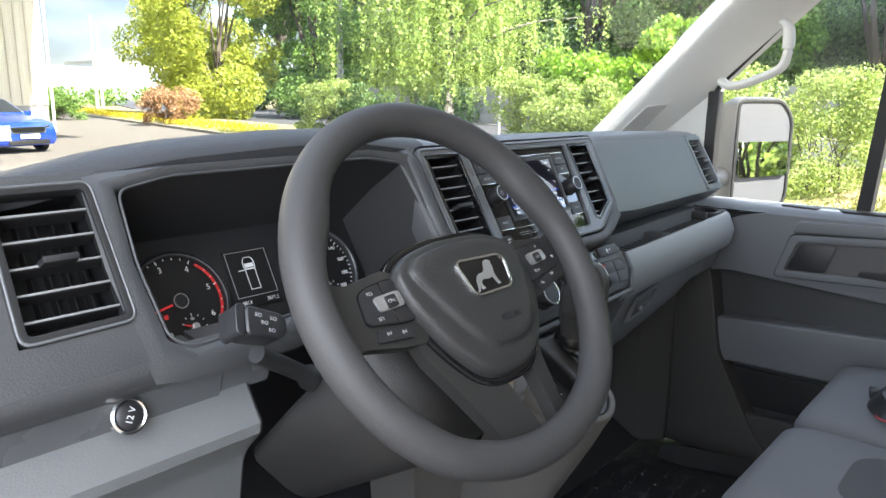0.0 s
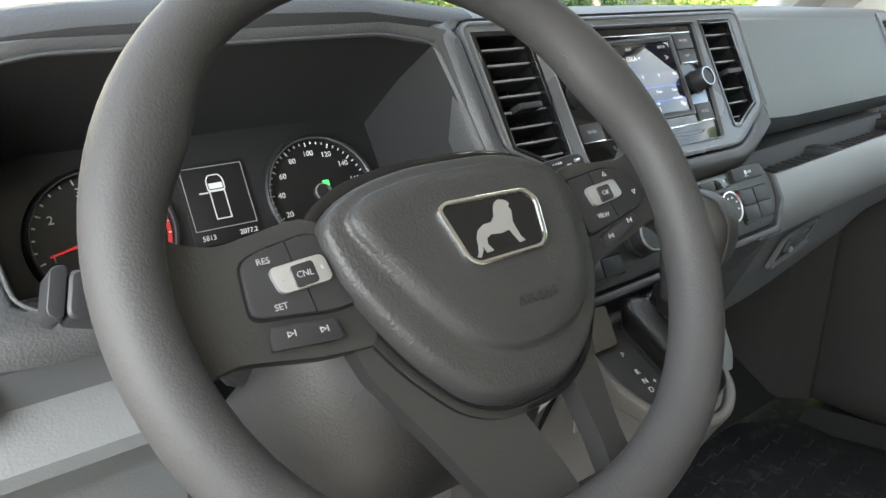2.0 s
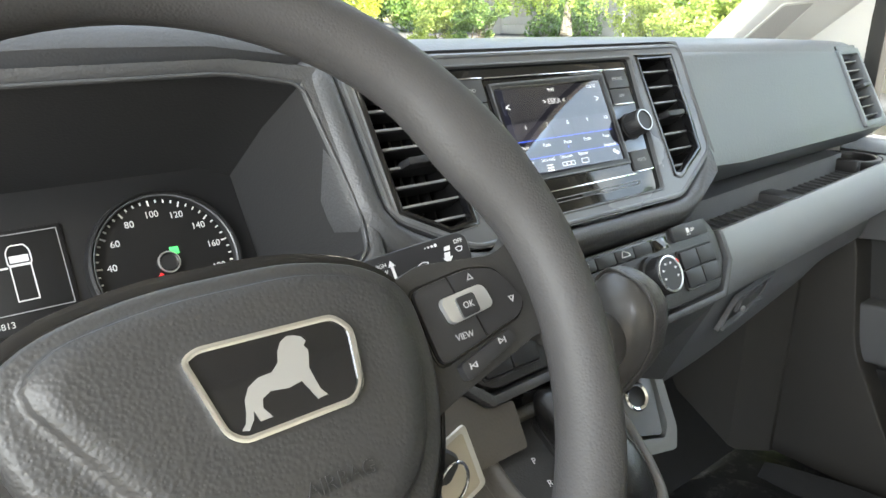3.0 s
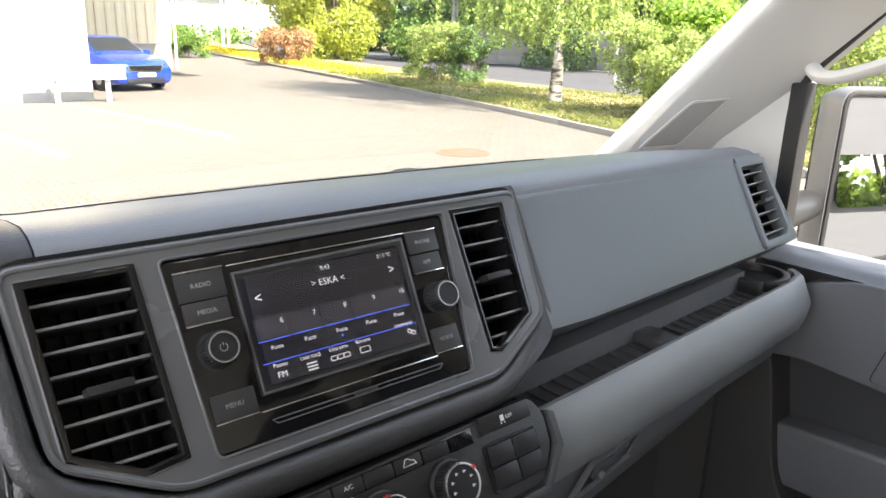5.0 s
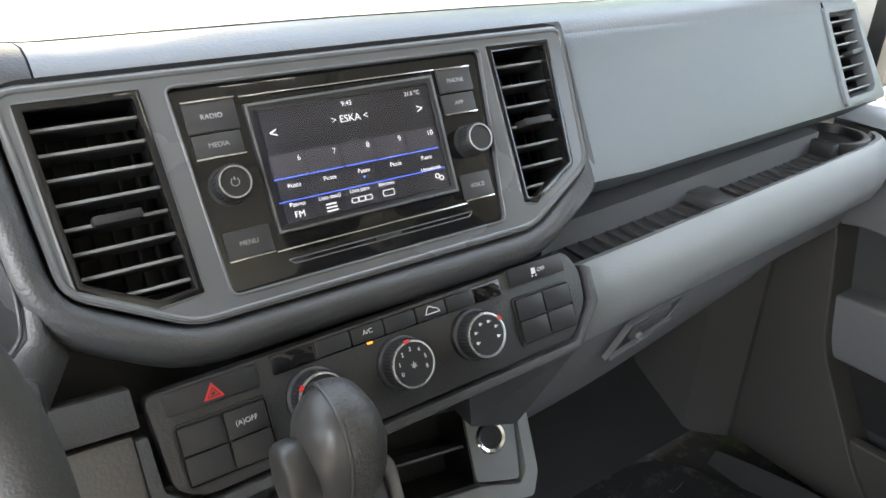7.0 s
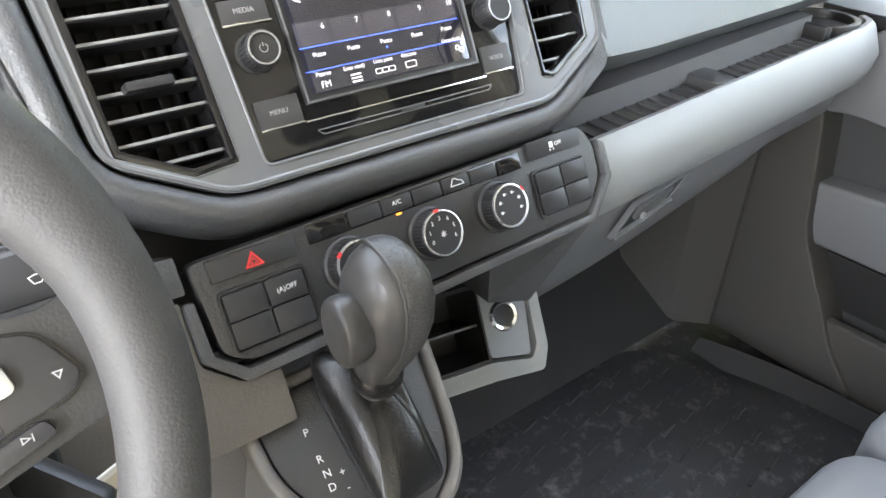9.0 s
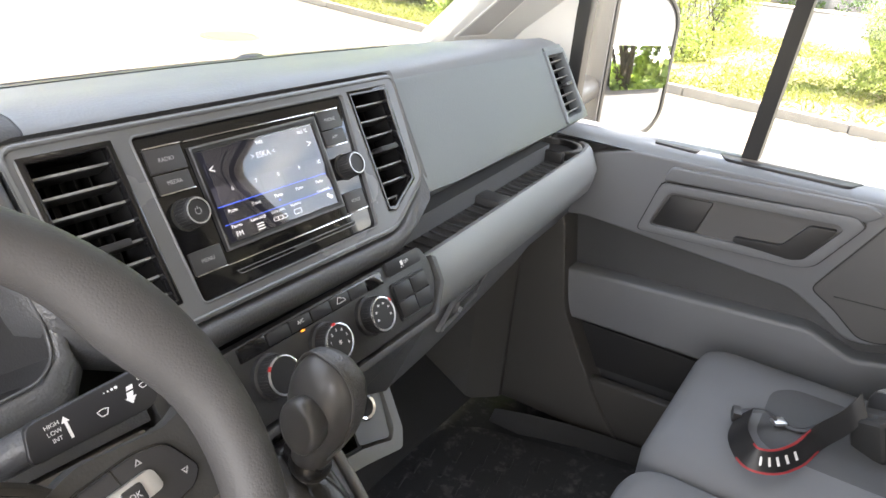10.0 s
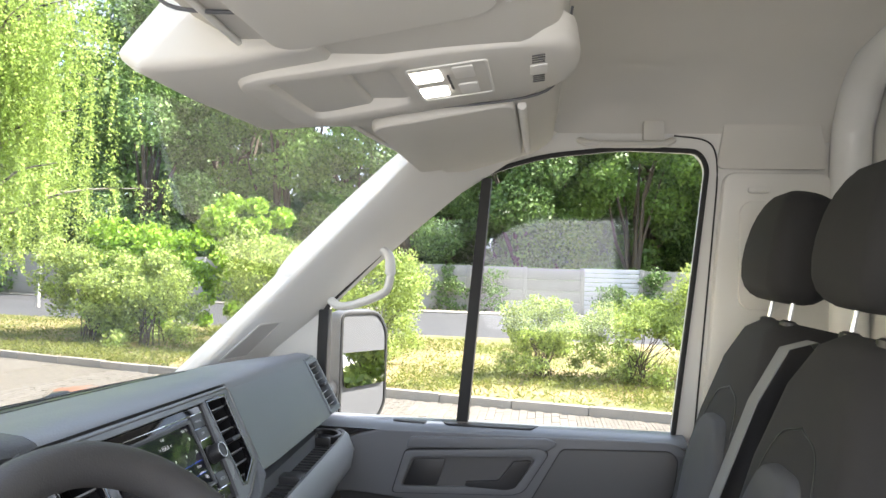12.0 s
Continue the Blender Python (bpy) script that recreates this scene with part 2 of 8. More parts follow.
def slab(poly, h0, h1, bev=0.0, m=None, segments=2):
    """A plate: the polygon (x, y) from height h0 to h1."""
    bm = bmesh.new()
    lo = [bm.verts.new((x, y, h0)) for x, y in poly]
    hi = [bm.verts.new((x, y, h1)) for x, y in poly]
    bm.faces.new(lo[::-1])
    bm.faces.new(hi)
    n = len(poly)
    for i in range(n):
        bm.faces.new((lo[i], lo[(i + 1) % n], hi[(i + 1) % n], hi[i]))
    bmesh.ops.recalc_face_normals(bm, faces=bm.faces)
    bevelled(bm, bev, segments)
    if m is not None:
        bm.transform(m)
    return bm


def ringed(outer, inner, h0, h1, bev=0.0, m=None):
    """A plate with a hole; both outlines have the same number of points."""
    bm = bmesh.new()
    rows = [[bm.verts.new((x, y, h)) for x, y in p] for p, h in ((outer, h0), (outer, h1), (inner, h1), (inner, h0))]
    n = len(outer)
    for k in range(4):
        a, b = rows[k], rows[(k + 1) % 4]
        for i in range(n):
            bm.faces.new((a[i], a[(i + 1) % n], b[(i + 1) % n], b[i]))
    bmesh.ops.recalc_face_normals(bm, faces=bm.faces)
    bevelled(bm, bev)
    if m is not None:
        bm.transform(m)
    return bm


def loft(rings, closed=True, caps=True, m=None):
    """Skin over rows of points, all of one length. closed: each row is a loop."""
    bm = bmesh.new()
    rows = [[bm.verts.new(p) for p in r] for r in rings]
    n = len(rows[0])
    for a, b in zip(rows, rows[1:]):
        for i in range(n if closed else n - 1):
            bm.faces.new((a[i], a[(i + 1) % n], b[(i + 1) % n], b[i]))
    if closed and caps:
        bm.faces.new(rows[0][::-1])
        bm.faces.new(rows[-1])
    bmesh.ops.recalc_face_normals(bm, faces=bm.faces)
    if m is not None:
        bm.transform(m)
    return bm


def thick(bm, t):
    """Give an open skin a thickness."""
    bmesh.ops.solidify(bm, geom=bm.faces[:], thickness=t)
    return bm


def rrect(w, h, r, n=5, cx=0.0, cy=0.0):
    r = min(r, w / 2 - 1e-4, h / 2 - 1e-4)
    out = []
    for k, (sx, sy) in enumerate(((1, 1), (-1, 1), (-1, -1), (1, -1))):
        for i in range(n + 1):
            a = math.pi / 2 * (k + i / n)
            out.append((cx + sx * (w / 2 - r) + r * math.cos(a), cy + sy * (h / 2 - r) + r * math.sin(a)))
    return out


def rounded(poly, r, n=4):
    """Round the corners of a polygon."""
    out = []
    k = len(poly)
    for i in range(k):
        p, a, b = Vector(poly[i]), Vector(poly[i - 1]), Vector(poly[(i + 1) % k])
        d = min(r, (a - p).length * 0.45, (b - p).length * 0.45)
        s, e = p + (a - p).normalized() * d, p + (b - p).normalized() * d
        for j in range(n + 1):
            t = j / n
            q = s * (1 - t) ** 2 + p * 2 * t * (1 - t) + e * t ** 2
            out.append((q.x, q.y))
    return out


def shrink(poly, d):
    """Move each side of a polygon inward by d (counter-clockwise) or outward when clockwise."""
    k = len(poly)
    area = sum(poly[i][0] * poly[(i + 1) % k][1] - poly[(i + 1) % k][0] * poly[i][1] for i in range(k))
    s = 1 if area > 0 else -1
    out = []
    for i in range(k):
        p, a, b = Vector(poly[i]), Vector(poly[i - 1]), Vector(poly[(i + 1) % k])
        e1, e2 = (p - a).normalized(), (b - p).normalized()
        n1, n2 = Vector((-e1.y, e1.x)) * s, Vector((-e2.y, e2.x)) * s
        nn = (n1 + n2)
        nn = nn / max(nn.length_squared, 0.3) * 2
        out.append((p.x + nn.x * d, p.y + nn.y * d))
    return out


def by_angle(poly, n, cx, cy):
    """Where rays from the middle meet the outline."""
    out = []
    for i in range(n):
        a = 2 * math.pi * i / n
        d = Vector((math.cos(a), math.sin(a)))
        best = 0.0
        for k in range(len(poly)):
            p, q = Vector(poly[k - 1]) - Vector((cx, cy)), Vector(poly[k]) - Vector((cx, cy))
            e = q - p
            den = d.x * e.y - d.y * e.x
            if abs(den) > 1e-9:
                t = (p.x * e.y - p.y * e.x) / den
                u = (p.x * d.y - p.y * d.x) / den
                if -1e-6 <= u <= 1.000001 and t > best:
                    best = t
        out.append((cx + d.x * best, cy + d.y * best))
    return out


def lathe(profile, n=32, m=None):
    """Turn (radius, height) about z."""
    rings = [[(r * math.cos(2 * math.pi * i / n), r * math.sin(2 * math.pi * i / n), h) for i in range(n)] for r, h in profile]
    return loft(rings, True, False, m)


def smooth_path(pts, n=6):
    """Catmull-Rom through the points."""
    P = [Vector(p) for p in pts]
    P = [P[0] * 2 - P[1]] + P + [P[-1] * 2 - P[-2]]
    out = []
    for i in range(1, len(P) - 2):
        a, b, c, d = P[i - 1:i + 3]
        for j in range(n):
            t = j / n
            out.append(0.5 * ((2 * b) + (c - a) * t + (2 * a - 5 * b + 4 * c - d) * t * t + (3 * b - a - 3 * c + d) * t ** 3))
    out.append(P[-2])
    return out


def tube(pts, radius, n=10, closed=False, flat=1.0, m=None, up=(0, 0, 1)):
    """Sweep a round (or flattened) section along points. radius: a number or one a point."""
    P = [Vector(p) for p in pts]
    k = len(P)
    rings = []
    ref = Vector(up)
    for i in range(k):
        if closed:
            d = P[(i + 1) % k] - P[i - 1]
        else:
            d = P[min(i + 1, k - 1)] - P[max(i - 1, 0)]
        d.normalize()
        s = d.cross(ref)
        if s.length < 1e-4:
            s = d.cross(Vector((1, 0, 0)))
        s.normalize()
        u = s.cross(d)
        r = radius[i] if isinstance(radius, (list, tuple)) else radius
        rings.append([P[i] + s * (r * math.cos(2 * math.pi * j / n)) + u * (r * flat * math.sin(2 * math.pi * j / n)) for j in range(n)])
    if closed:
        rings.append(rings[0])
        bm = loft(rings, True, False, m)
        bmesh.ops.remove_doubles(bm, verts=bm.verts, dist=1e-6)
        return bm
    return loft(rings, True, True, m)


def joined(*bms):
    out = bmesh.new()
    for b in bms:
        me = bpy.data.meshes.new("tmp")
        b.to_mesh(me)
        b.free()
        out.from_mesh(me)
        bpy.data.meshes.remove(me)
    return out


def words(text, size, m, depth=0.0004, align="CENTER"):
    """Lettering as a mesh, lying in the local xy plane of m."""
    cu = bpy.data.curves.new("lettering", "FONT")
    cu.body, cu.size, cu.extrude, cu.align_x, cu.align_y = text, size, depth, align, "CENTER"
    cu.resolution_u = 3
    ob = bpy.data.objects.new("lettering", cu)
    scene.collection.objects.link(ob)
    me = bpy.data.meshes.new_from_object(ob.evaluated_get(bpy.context.evaluated_depsgraph_get()))
    bm = bmesh.new()
    bm.from_mesh(me)
    bpy.data.objects.remove(ob)
    bpy.data.curves.remove(cu)
    bpy.data.meshes.remove(me)
    bm.transform(m)
    return bm


def basis(o, u, v, w):
    return Matrix(((u[0], v[0], w[0], o[0]), (u[1], v[1], w[1], o[1]), (u[2], v[2], w[2], o[2]), (0, 0, 0, 1)))


# the plane of the centre stack: u to the passenger, v up the slope, w out of it
LEAN = Vector((0, 0.55, 1.0)).normalized()
FACE = basis((0, 0, 1.545), (1, 0, 0), LEAN, (0, -LEAN.z, LEAN.y))


def face_v(z):
    return (z - 1.545) / LEAN.z


def lerp(a, b, t):
    return a + (b - a) * t


# ---- cab shell ----
FLOOR = 0.70
setting("floor", box(-0.95, 0.93, -1.25, 0.42, FLOOR - 0.05, FLOOR, 0), M_MAT, "black rubber cab floor", "floor")

# footwell wall under the dash
setting("wall_front", thick(loft([[(x, 0.40, 1.30), (x, 0.40, 0.98), (x, 0.30, 0.80), (x, 0.16, FLOOR + 0.004)] for x in (-0.93, -0.3, 0.3, 0.93)], False), 0.02), M_CARPET, "dark carpeted footwell wall", "wall")
# wall behind the seats and inner rear posts
setting("wall_rear", box(-0.98, 0.98, -1.30, -1.24, FLOOR, 2.30, 0.01), M_TRIM, "pale partition behind the seats", "wall")

# roof lining: vaulted across the cab
def roof_row(y, z):
    return [(-0.962, y, 2.11), (-0.948, y, 2.145), (-0.90, y, 2.20), (-0.78, y, z - 0.02), (-0.5, y, z), (0, y, z + 0.008), (0.5, y, z), (0.78, y, z - 0.02), (0.90, y, 2.20), (0.948, y, 2.145), (0.962, y, 2.11)]


setting("ceiling", thick(loft([roof_row(-0.30, 2.20), roof_row(-0.45, 2.27), roof_row(-0.8, 2.29), roof_row(-1.30, 2.29)], False), -0.02), M_LINER, "pale grey fabric headliner", "ceiling")

# body side above and round the passenger window; the window lies at x = 0.97
WIN = [(-0.806, 1.33), (-0.850, 1.75), (-0.880, 2.045), (-0.858, 2.083), (-0.68, 2.09), (-0.48, 2.068), (-0.34, 2.025), (-0.22, 1.95), (-0.09, 1.83), (0.06, 1.68), (0.085, 1.63), (0.085, 1.33)]
YZ = basis((0, 0, 0), (0, 1, 0), (0, 0, 1), (1, 0, 0))
WIN = rounded(WIN, 0.05, 3)
OUT = shrink(WIN, -0.17)
setting("wall_east", joined(ringed(OUT, WIN, 0.955, 1.0, 0.004, YZ), box(0.962, 1.0, -1.30, -1.0, 1.25, 2.26, 0.002)), M_TRIM, "pale door frame and body side", "wall")
rub = tagged(part("window_seal", ringed(shrink(WIN, -0.006), shrink(WIN, 0.006), 0.946, 0.957, 0.003, YZ), M_RUBBER, None, "black rubber seal round the door window"), "", "window seal", "", "structure")
tagged(part("door_gap", tube(smooth_path([(0.9535, y, z) for y, z in ((-0.862, 1.392), (-0.880, 1.65), (-0.897, 1.90), (-0.904, 2.02), (-0.897, 2.085), (-0.870, 2.112), (-0.80, 2.122))], 6), 0.0022, 6), M_RUBBER, None, "thin dark gap behind the door frame"), "", "door gap", "", "structure")
# B-post cover: a tall pale panel standing proud behind the window
post = [(-0.872, 1.36), (-0.905, 1.90), (-0.915, 2.03), (-1.16, 2.03), (-1.16, 1.36)]
tagged(part("trim", slab(rounded(post, 0.03), 0.925, 0.958, 0.012, YZ), M_TRIM, None, "pale plastic cover of the door post"), "", "pillar trim", "", "structure")
tagged(part("trim", slab(rounded([(-0.90, 2.04), (-0.93, 2.24), (-1.12, 2.26), (-1.16, 2.04)], 0.02), 0.945, 0.957, 0.004, YZ), M_LINER, None, "pale fabric panel over the door post"), "", "pillar trim", "", "structure")
belt_mount = rootof("belt_guide", "pale belt guide panel on the door post", "belt guide", at=(0.92, -0.98, 1.8))
part("plate", slab(rrect(0.10, 0.26, 0.03, 5, -1.0, 1.83), 0.915, 0.93, 0.006, YZ), M_TRIM, belt_mount)
part("slot", slab(rrect(0.05, 0.014, 0.006, 4, -0.99, 1.985), 0.908, 0.916, 0.002, YZ), M_TRIM, belt_mount)
# painted roof rib behind
tagged(part("trim", tube(smooth_path([(0.93, -1.2, 1.4), (0.93, -1.2, 2.0), (0.90, -1.2, 2.17), (0.75, -1.19, 2.26), (0.3, -1.18, 2.285)], 6), 0.045, 14), M_STEEL, None, "white painted steel roof bow"), "", "roof bow", "", "structure")

# A-pillar cover: rows from the sill to the roof; windscreen edge, ridge, door edge, outer edge
pil = []
for z, ya, yc, xa, xc in ((1.44, 0.44, 0.30, 0.86, 0.955), (1.55, 0.325, 0.20, 0.85, 0.955), (1.68, 0.19, 0.045, 0.842, 0.955), (1.86, 0.005, -0.145, 0.832, 0.953), (1.97, -0.105, -0.275, 0.822, 0.945), (2.05, -0.185, -0.40, 0.81, 0.93), (2.12, -0.26, -0.52, 0.79, 0.90)):
    pil.append([(xa - 0.006, ya + 0.03, z), (xa - 0.012, ya, z), (xa + 0.002, lerp(ya, yc, 0.22), z + 0.002), (lerp(xa, xc, 0.55), lerp(ya, yc, 0.62), z + 0.006), (xc - 0.012, lerp(ya, yc, 0.9), z + 0.004), (xc + 0.01, yc, z), (xc + 0.03, yc + 0.03, z), (xa + 0.03, ya + 0.06, z)])
pillar = rootof("pillar_cover", "pale grey plastic windscreen pillar cover", "pillar trim", at=(0.87, 0.3, 1.5))
tagged(pillar, kind="structure")
part("cover", bevelled(loft(pil), 0.004), M_TRIM, pillar)
# speaker grille set in the pillar foot
GU, GV, GN = Vector((-0.041, -0.731, 0.681)), Vector((-0.880, 0.350, 0.322)), Vector((-0.474, -0.586, -0.658))
GR = basis((0.852, 0.2975, 1.552), GU, GV, GN)
M_GRILLE = mat("grille_mesh", (0.46, 0.45, 0.43), 0.7, grain=500, bump=0.9, voronoi=True, vary=0.1)
gq = [(-0.026, -0.013), (0.107, -0.015), (0.138, -0.060), (0.010, -0.066)]
part("grille_frame", ringed(rounded(shrink(gq, -0.005), 0.008, 3), rounded(gq, 0.006, 3), -0.010, 0.0035, 0.0012, GR), M_TRIM, pillar)
part("speaker_grille", slab(rounded(shrink(gq, -0.0006), 0.006, 3), -0.010, 0.0020, 0, GR), M_GRILLE, pillar, "perforated speaker grille")
# grab handle
grab = rootof("grab_handle", "pale curved grab handle on the windscreen pillar", "grab handle", at=(0.9, 0.0, 1.7))
gp = smooth_path([(0.925, -0.082, 1.818), (0.915, -0.100, 1.803), (0.902, -0.107, 1.772), (0.900, -0.106, 1.738), (0.900, -0.094, 1.712), (0.900, -0.050, 1.690), (0.902, 0.0, 1.674), (0.906, 0.028, 1.674), (0.922, 0.048, 1.684)], 5)
part("handle", tube(gp, 0.0135, 12, flat=0.8), M_TRIM, grab)

# windscreen and header
WS = [[(x, 0.47 - 0.10 * (x / 0.85) ** 2, 1.485), (x, 0.20 - 0.10 * (x / 0.85) ** 2, 1.755), (x, -0.075 - 0.10 * (x / 0.85) ** 2, 2.03), (x, -0.12 - 0.10 * (x / 0.85) ** 2, 2.08)] for x in np.linspace(-0.86, 0.86, 13)]
ws = setting("windscreen", loft(WS, False), M_GLASS, "clear curved windscreen glass", "windscreen", 60)
faced(ws, (0, -0.7, -0.7))
ws.visible_shadow = False
band = [[(x, 0.474 - 0.10 * (x / 0.85) ** 2, 1.487), (x, 0.452 - 0.10 * (x / 0.85) ** 2, 1.509)] for x in np.linspace(-0.86, 0.86, 13)]
tagged(part("seal", thick(loft(band, False), 0.002), M_RUBBER, None, "black border along the windscreen foot"), "", "windscreen seal", "", "structure")
pane = bmesh.new()
pane.faces.new([pane.verts.new((0.970, y, z)) for y, z in WIN])
sg = setting("window_1", pane, M_SIDEGLASS, "clear fixed and sliding door glass", "window", 0)
faced(sg, (-1, 0, 0))
sg.visible_shadow = False
tagged(part("window_bar", loft([[(0.945, -0.279 + dy, 1.37), (0.985, -0.279 + dy, 1.37), (0.985, -0.308 + dy, 1.37), (0.945, -0.308 + dy, 1.37)] if z < 1.5 else [(0.945, -0.327 + dy, z), (0.985, -0.327 + dy, z), (0.985, -0.352 + dy, z), (0.945, -0.352 + dy, z)] for z, dy in ((1.37, 0), (2.01, 0))]), M_RUBBER, None, "black upright bar of the quarter light"), "", "window bar", "", "structure")
# upright black bar and pale post at the mirror end of the window
tagged(part("window_bar", box(0.945, 0.98, 0.062, 0.09, 1.37, 1.66, 0.004), M_RUBBER, None, "black upright seal at the mirror triangle"), "", "window bar", "", "structure")

# left body side (the driver's door stands open): roof rail, windscreen pillar and rear post
pil2 = [[(-p[0], p[1], p[2]) for p in r][::-1] for r in pil]
tagged(part("pillar_cover", bevelled(loft(pil2), 0.004), M_TRIM, None, "pale grey plastic windscreen pillar cover"), "", "pillar trim", "", "structure")
setting("wall_west", joined(box(-1.0, -0.955, -1.30, -0.92, FLOOR, 2.22, 0.004), box(-1.0, -0.955, -0.92, -0.2, 2.07, 2.22, 0.004), box(-1.0, -0.955, -0.3, 0.45, FLOOR, 1.2, 0.004)), M_TRIM, "pale body side round the open driver's door", "wall")

# ---- overhead shelf and console ----
shelf = rootof("overhead_shelf", "pale grey plastic overhead shelf across the cab", "overhead shelf", at=(0, -0.3, 2.05))
sec = []
for x in np.linspace(-0.86, 0.86, 9):
    c = -0.10 * (x / 0.85) ** 2
    d = 0.03 * (abs(x) / 0.86) ** 2
    sec.append([(x, -0.085 + c, 2.045), (x, -0.14 + c, 2.015 - d * 0.2), (x, -0.30, 2.012), (x, -0.46, 2.03 + d), (x, -0.50, 2.06 + d), (x, -0.515, 2.17), (x, -0.47, 2.30), (x, -0.30, 2.30), (x, -0.13 + c, 2.10)])
part("shelf_body", bevelled(loft(sec), 0.012, 3), M_LINER, shelf)
# seams across the shelf where its end caps meet the middle
for x in (-0.235, 0.16):
    part("seam", tube(smooth_path([(x, -0.10, 2.030), (x, -0.145, 2.0115), (x, -0.30, 2.0085), (x + 0.01, -0.455, 2.026), (x + 0.012, -0.505, 2.062), (x + 0.012, -0.519, 2.16)], 5), 0.0022, 6), M_MID, shelf, "thin dark seam", smooth=60)
con = rootof("roof_console", "pale grey roof console with two lit reading lamps", "roof console", at=(0, -0.3, 2.0))
CON = basis((0.03, -0.30, 2.032), (1, 0, 0), (0, -0.99, 0.14), (0, -0.14, -0.99))
co = [(0.112, 0.215), (0.02, 0.230), (-0.090, 0.215), (-0.118, 0.10), (-0.122, -0.19), (0.145, -0.19), (0.140, 0.10)]
co = rounded(co, 0.045, 5)
ch = rounded([(0.085, -0.005), (-0.085, -0.005), (-0.100, -0.150), (0.100, -0.150)], 0.018, 5)
CN = 64
body_o, body_i = by_angle(co, CN, 0.0, -0.06), by_angle(ch, CN, 0.0, -0.06)
rows = [[(x, y, -0.012) for x, y in body_o], [(x, y, 0.012) for x, y in body_o]]
for k in range(1, 6):
    t = k / 5 * math.pi / 2
    rows.append([(lerp(x, a, 0.10 * (1 - math.cos(t))), lerp(y, b, 0.10 * (1 - math.cos(t))), 0.012 + 0.016 * math.sin(t)) for (x, y), (a, b) in zip(body_o, body_i)])
rows += [[(lerp(x, a, 0.93), lerp(y, b, 0.93), 0.0285) for (x, y), (a, b) in zip(body_o, body_i)], [(a, b, 0.0255) for a, b in body_i], [(a * 0.97, b * 0.97 - 0.002, -0.008) for a, b in body_i]]
part("console_body", loft(rows, True, False, CON), M_LINER, con, smooth=50)
part("storage_floor", slab(shrink(ch, -0.004), -0.014, -0.007, 0, CON), M_LINER, con)
part("storage_divider", loft([[(x, -0.150, -0.008), (x, -0.055, -0.008), (x, -0.062, h), (x, -0.150, h * 0.3)] for x, h in ((-0.085, 0.004), (-0.02, 0.016), (0.03, 0.018), (0.085, 0.022))]), M_LINER, con, smooth=30)
part("panel_frame", ringed(rrect(0.150, 0.100, 0.008, 4, 0.0, 0.062), rrect(0.143, 0.093, 0.006, 4, 0.0, 0.062), 0.02, 0.0302, 0.0008, CON), M_TRIM, con)
for sx in (-1, 1):
    part("lamp_lens", slab(rrect(0.044, 0.036, 0.004, 3, 0.036 * sx, 0.034), 0.02, 0.0305, 0.002, CON), M_LAMP, con, "glowing white reading lamp lens")
    part("lamp_switch", slab(rrect(0.046, 0.026, 0.003, 3, 0.038 * sx, 0.080), 0.02, 0.0305, 0.0015, CON), M_TRIM, con, "pale lamp switch")
for k in range(6):
    part("microphone_slot", box(-0.003, 0.003, 0.058, 0.0605, 0.028, 0.0308, 0, CON @ Matrix.Translation((-0.028 + 0.0112 * k, 0, 0))), M_BLACK, con)
for sx in (-1, 1):
    for k in range(4):
        part("vent_slot", slab(rrect(0.0035, 0.016, 0.0015, 2, (0.030 + 0.009 * k) * sx, 0.172), 0.02, 0.0292, 0.0004, CON), M_BLACK, con)
part("warning_lamp", slab(rrect(0.040, 0.022, 0.003, 3, 0, 0.172), 0.02, 0.0300, 0.001, CON), M_TRIM, con)
for side in (-1, 1):
    v = rootof("sun_visor", "pale grey folded sun visor under the overhead shelf", "sun visor", "sun visors", (0.5 * side, -0.25, 2.0))
    VM = basis((0.43 * side, -0.325, 2.016), (1, 0, 0), (0, -0.985, 0.172), (0, -0.172, -0.985))
    part("visor_panel", slab(rrect(0.48, 0.225, 0.03), -0.004, 0.016, 0.007, VM, 3), M_LINER, v)
    part("pivot", tube([(0.22 * side, -0.448, 2.026), (0.62 * side, -0.448, 2.026)], 0.007, 10), M_TRIM, v)
part("edge_bead", tube(smooth_path([(x, -0.148 - 0.10 * (x / 0.85) ** 2, 2.011) for x in np.linspace(-0.84, 0.84, 15)], 3), 0.004, 8), M_TRIM, shelf, smooth=60)
roof_grab = rootof("roof_grab_handle", "pale folded grab handle over the door", "grab handle", at=(0.9, -0.65, 2.1))
part("handle", tube(smooth_path([(0.928, -0.57, 2.105), (0.905, -0.60, 2.092), (0.900, -0.68, 2.090), (0.905, -0.76, 2.092), (0.928, -0.79, 2.105)], 5), 0.014, 10, flat=0.6), M_LINER, roof_grab)
part("clip", box(0.905, 0.93, -0.77, -0.72, 2.10, 2.15, 0.006), M_LINER, roof_grab)

# lower middle part of the header, in front of the shelf
part("header_housing", bevelled(loft([[(x, 0.0 + d, 2.0), (x, -0.03 + d, 1.985 + e), (x, -0.13, 1.992 + e), (x, -0.24, 2.006), (x, -0.24, 2.09), (x, -0.08, 2.09)] for x, d, e in ((-0.14, -0.005, 0.0), (-0.125, 0.0, -0.005), (0.0, 0.0, -0.005), (0.22, -0.01, 0.0), (0.30, -0.03, 0.03))]), 0.012, 3), M_LINER, shelf)


# ---- dashboard ----
dash = rootof("dashboard", "dark grey grained plastic dashboard with light grey lower trim", "dashboard", at=(0, 0.1, 1.4))


def curve(x, table):
    return float(np.interp(x, [t[0] for t in table], [t[1] for t in table]))


